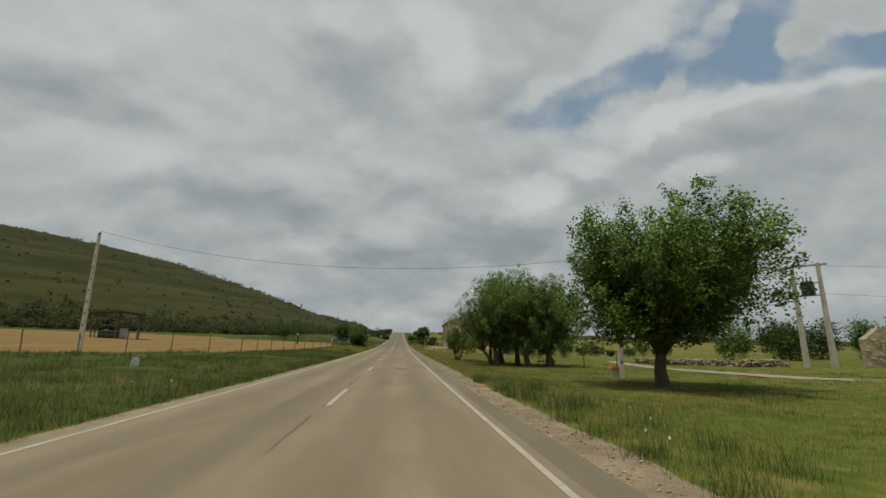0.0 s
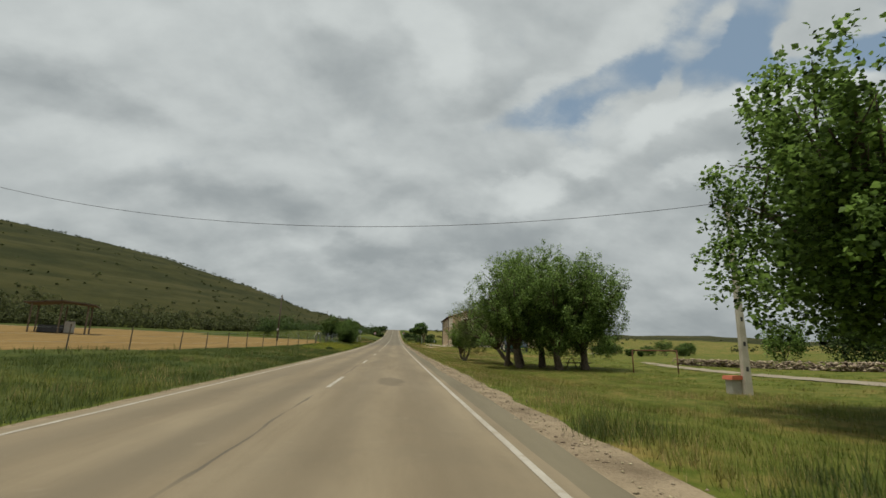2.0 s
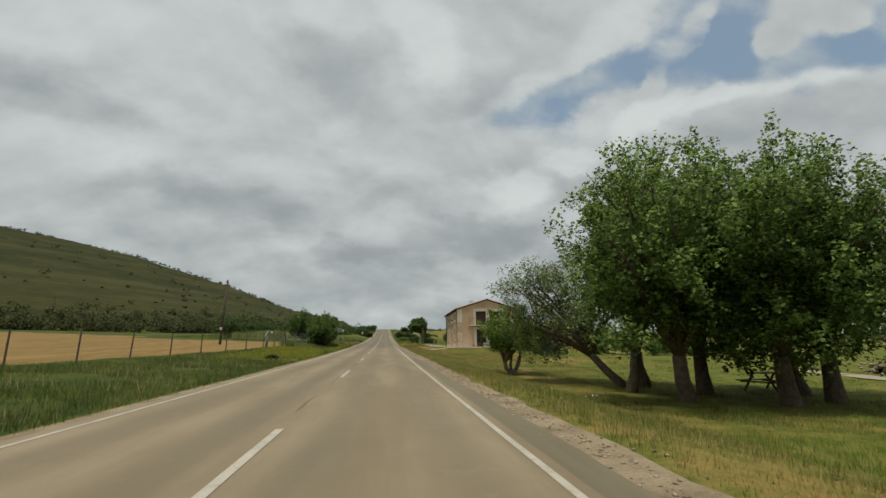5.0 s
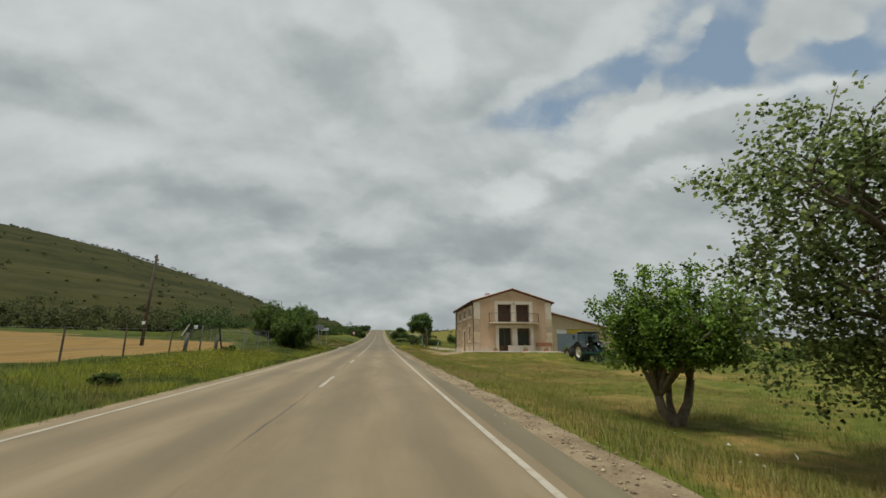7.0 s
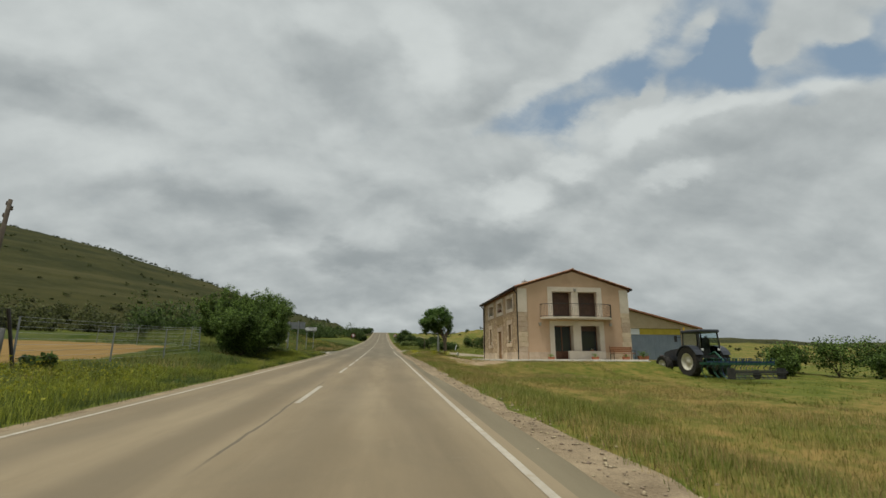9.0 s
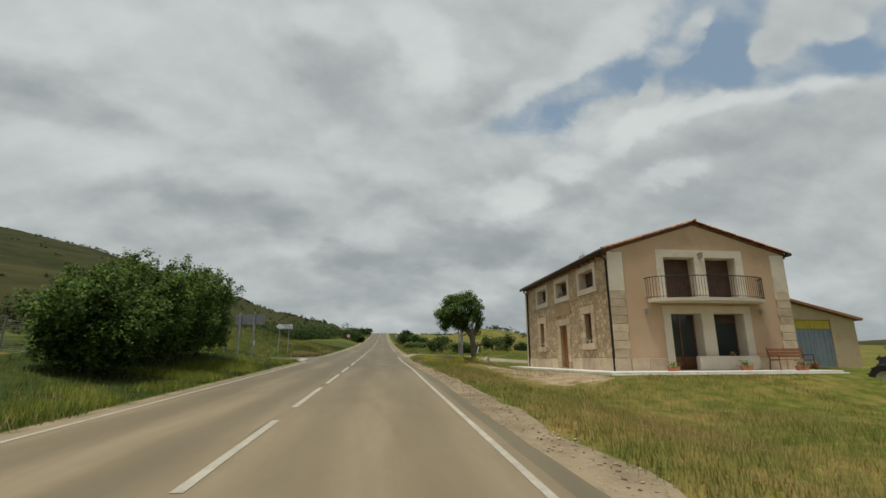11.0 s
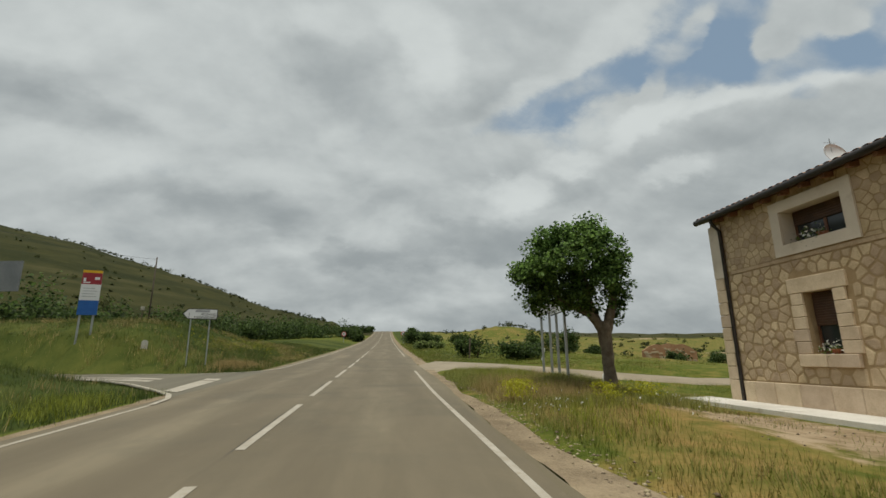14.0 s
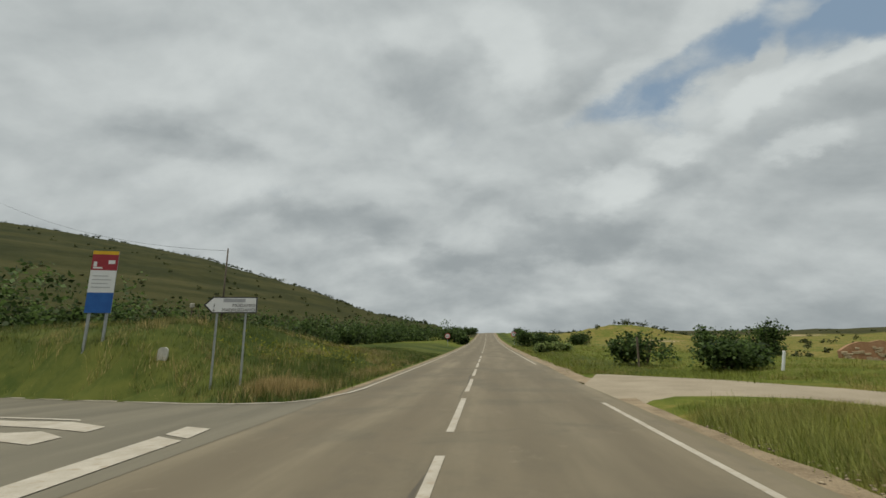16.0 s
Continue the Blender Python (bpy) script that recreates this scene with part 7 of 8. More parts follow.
def limb_crown(h, r, count, seed, foot=1.2, wide=0.8, tip=0.24, lump=0.30, flat=0.2, centre=(0.0, 0.0), skirt=14, ratio=1.0, dense=11.0):
    """A crown of leafy limbs that rise and spread from the fork, wide below and parting into fingers at the top.
    Returns the leaf lumps' centres and spreads, and the limbs' tips."""
    q = np.random.default_rng(seed)
    tips, c, s = [], [], []

    def lumps(p, w):
        n = int(2 + dense * w * w / (lump * lump) * 0.10)
        v = q.normal(0, 1, (n, 3))
        v /= np.linalg.norm(v, axis=1, keepdims=True) + 1e-9
        c.append(p + v * w * (q.random((n, 1)) ** 0.4) * 0.9)
        s.append(lump * q.uniform(0.6, 1.2, (n, 1)) * np.array([[1, 1, 1.15]]))

    for k in range(count):
        rho, a = ((k + 0.5) / count) ** 0.44, 2.39996 * k + q.uniform(-0.4, 0.4)
        top = h * (1 - flat * rho * rho) * q.uniform(0.88, 1.03)
        x, y = centre[0] + 0.92 * r * rho * math.cos(a), centre[1] + 0.92 * r * ratio * rho * math.sin(a)
        end = np.array([x, y, top])
        bend = np.array([centre[0] * 0.5 + (x - centre[0]) * 0.72, centre[1] * 0.5 + (y - centre[1]) * 0.72, top * 0.45])
        start = np.array([0, 0, foot])
        tips.append(tuple(end * np.array([0.90, 0.90, 0.86])))
        size = q.uniform(0.8, 1.2)
        for f in np.linspace(0.34, 1.0, 11):
            p = (1 - f) ** 2 * start + 2 * f * (1 - f) * bend + f * f * end
            p = p + q.normal(0, 0.10 * wide, 3)
            lumps(p, size * (tip + (wide - tip) * (1 - (f - 0.34) / 0.66) ** 0.8))
    for k in range(skirt):
        a = 2 * math.pi * (k + q.uniform(-0.4, 0.4)) / max(skirt, 1)
        z = h * q.choice([0.2, 0.3, 0.42, 0.55, 0.66])
        rho = r * (0.72 + 0.26 * min(1.0, (z / h - 0.15) * 3.0)) * q.uniform(0.85, 1.0)
        p = np.array([centre[0] + rho * math.cos(a), centre[1] + rho * ratio * math.sin(a), z])
        for e in range(3):
            lumps(p + np.array([math.cos(a) * 0.2, math.sin(a) * 0.2, 0.28]) * wide * (e - 1) * 1.5, wide * (0.75 - 0.16 * e) * q.uniform(0.8, 1.1))
    return np.concatenate(c), np.concatenate(s), tips


def limbs(bm, base, tips, r0, fork, seed, bend=0.25):
    """A trunk up to the fork and curved limbs on to the tips."""
    r = random.Random(seed)
    base, fork = Vector(base), Vector(fork)
    mid = base.lerp(fork, 0.5) + Vector((r.uniform(-0.08, 0.08), r.uniform(-0.08, 0.08), 0))
    flare = base + Vector((0, 0, 0.12))
    tube(bm, [base - Vector((0, 0, 0.3)), flare, mid, fork], [r0 * 1.35, r0 * 1.1, r0 * 0.9, r0 * 0.78], 10)
    for tip in tips:
        tip = Vector(tip)
        a = fork.lerp(tip, 0.35) + Vector((r.uniform(-bend, bend), r.uniform(-bend, bend), bend))
        b = fork.lerp(tip, 0.7) + Vector((r.uniform(-bend, bend), r.uniform(-bend, bend), bend * 0.5))
        tube(bm, [fork - Vector((0, 0, 0.05)), a, b, tip], [r0 * 0.5, r0 * 0.34, r0 * 0.2, r0 * 0.05], 7)
        for k in range(3):
            q = a.lerp(tip, 0.25 + 0.25 * k)
            e = q + Vector((r.uniform(-1, 1), r.uniform(-1, 1), r.uniform(0.1, 0.9))) * (tip - fork).length * 0.28
            tube(bm, [q, q.lerp(e, 0.5) + Vector((0, 0, 0.06)), e], [r0 * 0.14, r0 * 0.09, r0 * 0.025], 5)


def tree(name, x, y, balls, r0, fork, leaf_mat, clusters, per, size, spread_r, label, seed, extra_trunks=(), tips=None, up=0.35, category="tree", shell=0.55, bark=BARK, lowest=1.4, crown=None):
    """A tree at (x, y): balls and fork are given from its foot."""
    z = gz(x, y)
    ob = thing(name, pose(x, y, z), label, category)
    r = random.Random(seed)
    bm = bmesh.new()
    if crown:
        rise, rise_spread, ends = limb_crown(**crown, seed=seed + 9)
        tips = tips or ends
    if tips is None:
        tips = []
        for b in balls:
            for k in range(3):
                a = r.uniform(0, 6.28)
                tips.append((b[0] + 0.45 * b[3] * math.cos(a), b[1] + 0.45 * b[4] * math.sin(a), b[2] + b[5] * r.uniform(-0.2, 0.4)))
    limbs(bm, (0, 0, 0), tips, r0, fork, seed)
    part("trunk", bm, bark, ob, smooth=True)
    for i, (bx, by, fx, fy, fz, rr) in enumerate(extra_trunks):
        bm = bmesh.new()
        near = sorted(tips, key=lambda q: (q[0] - fx) ** 2 + (q[1] - fy) ** 2)[:3]
        limbs(bm, (bx, by, gz(x + bx, y + by) - z), near, rr, (fx, fy, fz), seed + 5 + i)
        part("trunk", bm, bark, ob, smooth=True)
    c = crown_points(balls or [(0, 0, 1, 1, 1, 1)], clusters, seed, shell)
    keep = c[:, 2] > 0.15
    c = c[keep]
    rs = np.random.default_rng(seed + 1)
    sp = rs.uniform(0.6, 1.3, (len(c), 1)) * spread_r
    if crown:
        c, sp = rise, rise_spread
        low = c[:, 2] > lowest
        c, sp = c[low], sp[low]
    put("crown", leaf_mesh("crown", *leaves(c, sp, per, size, seed + 2, up), leaf_mat, seed), None, ob)
    return ob


# the single big poplar by the road
tree("poplar_tree", 10.4, 19.6, None, 0.26, (0.05, 0, 1.3), LEAF, 10, 23, 0.120, 0.50, "big spreading poplar with dark green leaves in the meadow", 21, up=0.6, lowest=1.75, crown=dict(h=7.8, r=4.8, count=44, wide=1.0, tip=0.40, lump=0.34, flat=0.15, centre=(0.7, -0.2), skirt=34, dense=11.0, ratio=0.93))

# the grove of poplars
GROVE = [
    (9.5, 47.3, 8.7, 3.1, 0.26, 31, -0.8, -0.5), (12.3, 46.4, 9.0, 3.0, 0.28, 32, 0, 0), (14.5, 47.0, 9.3, 3.5, 0.28, 33, 0, 0), (10.8, 52.4, 10.8, 2.15, 0.24, 34, 0, 0), (12.2, 50.2, 11.0, 2.6, 0.29, 35, 0, 0), (15.6, 49.4, 10.2, 3.1, 0.26, 36, 0, 0), (9.2, 50.2, 10.0, 1.9, 0.21, 37, 0.9, -0.2)]
for x, y, h, r, tr_r, seed, cx, cy in GROVE:
    rr = random.Random(seed)
    tree("poplar_tree", x, y, None, tr_r, (rr.uniform(-.3, .3), rr.uniform(-.3, .3), 1.5), LEAF_GROVE, 10, 22, 0.124, 0.40, "poplar of the roadside grove with dense green leaves", seed, up=0.6, lowest={31: 1.7, 34: 3.2, 37: 4.4}.get(seed, 0.95), crown=dict(h=h, r=r, count=19, wide=0.95, tip=0.34, lump=0.33, flat=0.24, skirt=26, centre=(cx, cy), dense=9.5))

# leaning almond and small fruit tree by the road
tree("almond_tree", 10.2, 52.9, [(-1.2, 0.6, 3.0, 1.6, 1.4, 1.3), (-1.8, 2.0, 3.6, 2.4, 2.2, 1.9), (-4.0, 1.8, 3.0, 1.4, 1.4, 1.2), (-0.8, 2.2, 5.0, 1.9, 1.8, 1.3), (-2.6, 2.4, 1.9, 1.8, 1.6, 0.9), (1.0, 1.6, 4.2, 1.7, 1.6, 1.5), (-4.3, 1.8, 4.6, 1.1, 1.1, 1.0), (-3.0, 1.9, 5.1, 1.2, 1.2, 0.9)], 0.19, (-0.95, 0.75, 1.35), LEAF_OLIVE, 680, 40, 0.086, 0.36, "old leaning almond tree with thin grey-green leaves", 41, extra_trunks=((1.0, -0.4, 0.8, 0.3, 1.6, 0.15),), shell=0.35)
tree("fruit_tree", 7.0, 59.5, None, 0.13, (-0.34, 0, 0.7), LEAF_BRIGHT, 10, 26, 0.082, 0.34, "small bright green fruit tree with forked trunks", 43, lowest=1.45, bark=BARK_PALE, extra_trunks=((0.22, 0.05, 0.62, 0.1, 1.05, 0.12), (0.08, 0.1, 0.15, 0.3, 1.0, 0.09)), crown=dict(h=4.05, r=2.1, count=19, foot=0.9, wide=0.56, tip=0.13, lump=0.21, flat=0.22, centre=(0.45, 0), skirt=12))
bm = bmesh.new()
rr = random.Random(3)
for k in range(4):
    a = Vector((7.6 + rr.uniform(-1, 1), 54.8 + rr.uniform(-1, 1), 2.6))
    p = [a]
    for j in range(5):
        a = a + Vector((rr.uniform(-0.45, 0.3), rr.uniform(-0.3, 0.3), rr.uniform(0.25, 0.6)))
        p.append(a)
        tube(bm, [a, a + Vector((rr.uniform(-0.5, 0.5), rr.uniform(-0.5, 0.5), rr.uniform(0, 0.4)))], [0.012, 0.004], 4)
    tube(bm, p, [0.04, 0.033, 0.026, 0.018, 0.012, 0.006], 5)
dead = part("bare_branch", bm, BARK)
dead_tree = bpy.data.objects["almond_tree"]
dead.parent = dead_tree
dead.matrix_parent_inverse = dead_tree.matrix_world.inverted()

# round-headed tree beside the track
mb_z = gz(5.95, 109.0)
mulberry = thing("mulberry_tree", pose(5.95, 109.0, mb_z), "round-headed mulberry tree with a gnarled forked trunk", "tree")


def gnarled(bm, points, radii, seed, sides=14, steps=9, knots=0.16):
    """A limb with an uneven, knotty skin along a bent line."""
    n = (len(points) - 1) * steps
    rings = []
    pts = [Vector(p) for p in points]
    for i in range(n + 1):
        f = i / n * (len(pts) - 1)
        k = min(int(f), len(pts) - 2)
        u = f - k
        p0, p1, p2, p3 = pts[max(k - 1, 0)], pts[k], pts[k + 1], pts[min(k + 2, len(pts) - 1)]
        c = 0.5 * ((2 * p1) + (p2 - p0) * u + (2 * p0 - 5 * p1 + 4 * p2 - p3) * u * u + (3 * p1 - p0 - 3 * p2 + p3) * u ** 3)
        along = ((p2 - p1) + (p2 - p0) * 0.2).normalized()
        a = along.orthogonal().normalized() if abs(along.y) > 0.9 else along.cross(Vector((0, 1, 0))).normalized()
        b = along.cross(a)
        r = radii[k] + (radii[k + 1] - radii[k]) * u
        ring = []
        for j in range(sides):
            w = 2 * math.pi * j / sides
            d = a * math.cos(w) + b * math.sin(w)
            q = c + d * r
            lump = noise.fractal(Vector((q.x * 7, q.y * 7, q.z * 3.2 + seed)), 1.0, 2.0, 3)
            ring.append(bm.verts.new(c + d * r * (1 + knots * lump + 0.07 * math.sin(3 * w + seed))))
        rings.append(ring)
    for low, high in zip(rings, rings[1:]):
        for j in range(sides):
            bm.faces.new((low[j], low[(j + 1) % sides], high[(j + 1) % sides], high[j]))
    bm.faces.new(rings[-1])
    return bm


bm = gnarled(bmesh.new(), [(0.05, 0, -0.3), (0.03, 0, 0.06), (-0.02, 0.02, 0.6), (-0.03, 0, 1.15), (-0.07, 0, 1.62), (-0.07, 0, 1.85)], [0.25, 0.190, 0.150, 0.152, 0.19, 0.14], 3)
gnarled(bm, [(-0.05, 0, 1.45), (0.10, 0, 1.95), (0.27, 0.03, 2.5), (0.30, 0.05, 3.0), (0.20, 0.1, 3.5)], [0.14, 0.130, 0.11, 0.08, 0.03], 7, 12)
gnarled(bm, [(-0.05, 0, 1.45), (-0.42, -0.02, 1.98), (-0.90, -0.05, 2.22), (-1.4, -0.1, 2.55), (-1.8, -0.1, 2.95)], [0.13, 0.10, 0.08, 0.055, 0.02], 11, 12)
gnarled(bm, [(-0.07, 0.02, 1.5), (-0.22, 0.25, 2.1), (-0.45, 0.35, 2.8), (-0.6, 0.4, 3.5)], [0.14, 0.10, 0.07, 0.02], 17, 10)
gnarled(bm, [(-0.42, -0.02, 1.98), (-0.55, -0.3, 2.5), (-0.8, -0.5, 3.2)], [0.08, 0.06, 0.02], 23, 10)
part("trunk", bm, BARK_PALE, mulberry, "rough pale bark", smooth=True)
c = crown_points([(-0.85, -0.1, 3.30, 1.40, 1.6, 1.15), (-1.95, 0.2, 3.05, 0.6, 0.9, 0.55), (-1.45, 0, 4.0, 0.65, 0.7, 0.5), (-0.45, 0, 4.15, 0.75, 0.7, 0.45), (0.30, 0, 3.5, 0.42, 0.6, 0.6), (0.42, 0, 2.75, 0.32, 0.4, 0.6), (0.28, 0.1, 2.15, 0.2, 0.3, 0.3), (-1.75, 0, 2.45, 0.6, 0.6, 0.35), (-0.75, 0, 2.4, 0.7, 0.7, 0.3)], 470, 51, 0.55)
sp = np.random.default_rng(52).uniform(0.6, 1.3, (len(c), 1)) * 0.23
put("crown", leaf_mesh("crown", *leaves(c, sp, 56, 0.086, 53, 0.5), LEAF_ROUND, 5), None, mulberry)

# dark elm bushes at the corner
for i, (x, y, h, r) in enumerate([(-8.0, 92.8, 3.0, 1.6), (-8.4, 95.4, 3.8, 1.8), (-8.3, 98.0, 4.15, 1.8), (-8.7, 100.6, 4.6, 1.8), (-8.9, 102.8, 4.4, 1.5), (-11.8, 101.0, 4.8, 1.9)]):
    tree("elm_bush", x, y, None, 0.09, (0, 0, 0.4), LEAF_ELM, 10, 22, 0.096, 0.44, "tall dark green elm shrub at the roadside", 60 + i, category="bush", lowest=0.1, up=0.6, crown=dict(h=h, r=r, count=20, foot=0.25, wide=0.66, tip=0.11, lump=0.20, flat=0.36, skirt=24))


def shrub(name, x, y, r, h, n, size, mat, label, seed, category="bush", group="", lumps=3, fine=0.13):
    """A low bush: stems and leaf clumps down to the ground."""
    rr = random.Random(seed)
    z = gz(x, y)
    ob = thing(name, pose(x, y, z), label, category, group)
    bm = bmesh.new()
    for k in range(5):
        a = rr.uniform(0, 6.28)
        tube(bm, [(0, 0, -0.05), (0.3 * r * math.cos(a), 0.3 * r * math.sin(a), h * 0.4), (0.6 * r * math.cos(a), 0.6 * r * math.sin(a), h * 0.75)], [0.03, 0.02, 0.008], 5)
    part("stem", bm, BARK, ob)
    balls = [(0, 0, h * 0.45, r, r * 0.9, h * 0.5)]
    for k in range(lumps):
        a = rr.uniform(0, 6.28)
        balls.append((0.55 * r * math.cos(a), 0.55 * r * math.sin(a), h * rr.uniform(0.5, 0.75), r * 0.5, r * 0.5, h * 0.33))
    c = crown_points(balls, n, seed)
    c[:, 2] = np.maximum(c[:, 2], 0.06)
    put("foliage", leaf_mesh("foliage", *leaves(c, np.full((len(c), 1), fine * (r + h)), 15, size * 1.15, seed + 1), mat, seed), None, ob)
    return ob


# bushes beyond the junction, by the meadow and the field
for i, (x, y, r, h, mat) in enumerate([(6.4, 129.6, 1.5, 1.5, LEAF_DARK), (7.9, 125.4, 1.3, 1.1, LEAF_DARK), (14.4, 140, 1.4, 1.9, LEAF_DARK), (15.2, 136, 1.1, 2.0, LEAF_DARK), (8.9, 126.3, 1.1, 1.0, LEAF_DARK), (3.9, 172, 1.6, 2.3, LEAF_DARK), (5.6, 174, 2.0, 1.9, LEAF_DARK), (7.6, 176, 1.8, 1.4, LEAF_DARK), (4.0, 150, 0.9, 0.9, LEAF_OLIVE), (6.0, 152, 1.0, 0.8, LEAF_OLIVE), (22, 152, 1.3, 1.4, LEAF_DARK), (29, 160, 1.4, 1.5, LEAF_DARK), (33, 148, 1.2, 1.2, LEAF_DARK), (40, 150, 1.8, 1.6, LEAF_DARK), (12, 176, 1.8, 1.6, LEAF_DARK), (34, 172, 1.6, 1.5, LEAF_DARK), (48, 168, 1.9, 1.7, LEAF_DARK), (56, 180, 1.6, 1.4, LEAF_DARK), (9.5, 262, 2.4, 2.2, LEAF_DARK), (-8.9, 78.0, 0.35, 0.32, LEAF_DARK), (-6.6, 61.2, 0.32, 0.3, LEAF_DARK)]):
    shrub("bush", x, y, r, h, int(60 + 40 * r), 0.10 + 0.0012 * max(y - 100, 0), mat, "low dark green bush in the grass", 100 + i)
for i in range(13):
    x, y = 29 + i * 2.5, 95.5 + 1.6 * math.sin(i * 1.7) + i * 0.35
    size = (0.55, 1.0, 1.15, 0.9, 1.2, 1.0, 0.55, 0.4, 1.0, 1.2, 0.9, 1.1, 1.0)[i]
    shrub("hedge_bush", x + 0.6 * math.sin(i * 5.1), y, 1.5 * size, 0.2 + 2.1 * size * (1.0 + 0.2 * math.sin(i * 3.7)), 190, 0.13, LEAF_ELM, "dense dark hedge bush behind the field", 140 + i, group="field hedge", lumps=7, fine=0.085)
for i, (x, y, h) in enumerate([(48, 66, 4.6), (52, 62, 5.0), (56, 60, 5.2), (60, 56, 4.8), (49, 56, 4.2), (56, 48, 4.6), (60, 44, 4.4), (52, 43, 3.6), (64, 38, 4.8), (50, 36, 3.4), (60, 30, 5.0)]):
    shrub("meadow_tree", x, y, h * 0.5, h, 200, 0.22, LEAF_DARK if i % 3 else LEAF, "dark bushy tree at the meadow's edge", 170 + i, "tree", "meadow edge trees")
for i, (x, y, h) in enumerate([(-5.6, 192, 1.6), (-7.5, 197, 2.2), (-9, 205, 2.4), (-8.2, 214, 2.2), (-9.5, 224, 2.6), (-8.4, 236, 2.4), (-9.6, 247, 2.5), (-8.5, 260, 2.6), (-7.6, 272, 2.2), (-7.0, 286, 2.4), (-6.4, 296, 2.3)]):
    shrub("bush", x, y, h * 0.7, h, 90, 0.24, LEAF_DARK, "dark roadside bush near the crest", 190 + i, group="crest bushes")

# belt of small trees at the hill's foot and scattered scrub on the slope
rng = np.random.default_rng(77)


def scrub_mass(name, spots, sizes, per, leaf, label, seed, mat=SCRUB_LEAF):
    spots, sizes = np.asarray(spots), np.asarray(sizes)
    c, s = [], []
    r = np.random.default_rng(seed)
    for (x, y), h in zip(spots, sizes):
        z = gz(x, y)
        n = 9
        off = r.normal(0, 1, (n, 3)) * np.array([0.42, 0.42, 0.26]) * h
        c.append(np.array([x, y, z + 0.42 * h]) + off)
        s.append(np.full((n, 1), 0.30 * h))
    c, s = np.concatenate(c), np.concatenate(s)
    tagged(new(name, leaf_mesh(name, *leaves(c, s, per, leaf, seed + 1), mat, seed)), label, "scrub", kind="stuff")


def polar(a, r):
    return (r * math.sin(math.radians(a)), 50 + r * math.cos(math.radians(a)))


spots, sizes = [], []
for k in range(520):
    a = rng.uniform(-78, -4)
    f = np.interp(a, AZ, FO)
    spots.append(polar(a, f - 5 + abs(rng.normal(0, 15))))
    sizes.append(rng.uniform(1.7, 3.8) * (0.75 if a > -12 else 1.0))
scrub_mass("woodland_belt", spots, sizes, 17, 0.48, "belt of olive-green small trees along the foot of the hill", 5, LEAF_BELT)
spots, sizes = [], []
for k in range(300):
    a = rng.uniform(-80, -3)
    f, e = np.interp(a, AZ, FO), np.interp(a, AZ, RR)
    u = rng.random() ** 0.8
    spots.append(polar(a, f + (e - f) * u))
    sizes.append(0.35 + 1.3 * rng.random() ** 2.5)
for k in range(300):
    a = rng.uniform(-62, -6)
    spots.append(polar(a, np.interp(a, AZ, RR) - rng.uniform(-3, 10)))
    sizes.append(0.3 + 1.3 * rng.random() ** 2.2)
scrub_mass("hill_scrub", spots, sizes, 6, 0.44, "scattered juniper scrub on the hillside", 9)
spots, sizes = [], []
for k in range(200):
    a, r = rng.uniform(4, 70), rng.uniform(110, 380)
    x, y = polar(a, r)
    if y < 150 or x < 16:
        continue
    spots.append((x, y))
    sizes.append(rng.uniform(0.4, 1.5))
for k in range(26):
    spots.append((52 + rng.normal(0, 7), 286 + rng.normal(0, 3)))
    sizes.append(rng.uniform(0.6, 1.7))
scrub_mass("far_scrub", spots, sizes, 9, 0.36, "scattered low bushes on the far slopes", 13)
spots = [(-31 + k * 0.17 + rng.normal(0, 2.0), 130 + k * 0.75 + rng.normal(0, 2)) for k in range(110)]
scrub_mass("hedgerow", spots, rng.uniform(1.4, 4.2, 110), 36, 0.30, "dark hedgerow behind the road signs", 15, LEAF_DARK)

# ---- grass ----


def blades(x, y, h, width, lean, seed):
    """Slender leaning blades, one triangle each."""
    r = np.random.default_rng(seed)
    n = len(x)
    a, b = r.random(n) * 6.283, r.random(n) * 6.283
    side = np.stack([np.cos(a), np.sin(a), np.zeros(n)], -1) * width[:, None]
    p = np.stack([x, y, ground_z(x, y) - 0.03], -1)
    reach = lean * h * r.uniform(0.2, 1.0, n)
    top = p + np.stack([np.cos(b) * reach, np.sin(b) * reach, h + 0.03], -1)
    v = np.stack([p - side, p + side, top], 1).reshape(-1, 3)
    return v, np.arange(3 * n).reshape(-1, 3)


def turf(name, v, f, mat, seed):
    """A grass mesh whose shading normals lean upwards, as a sward's do."""
    me = fast_mesh(name, v, f, mat)
    r = np.random.default_rng(seed)
    up = np.repeat(r.normal(0, 0.30, (len(v) // 3, 3)), 3, axis=0) + np.array([0, 0, 1.0])
    up /= np.linalg.norm(up, axis=1, keepdims=True)
    me.polygons.foreach_set("use_smooth", np.ones(len(me.polygons), bool))
    me.normals_split_custom_set_from_vertices(up.tolist())
    return me


def noise_of(x, y, scale, seed):
    return np.array([noise.noise(Vector((a * scale, b * scale, seed))) for a, b in zip(x, y)])


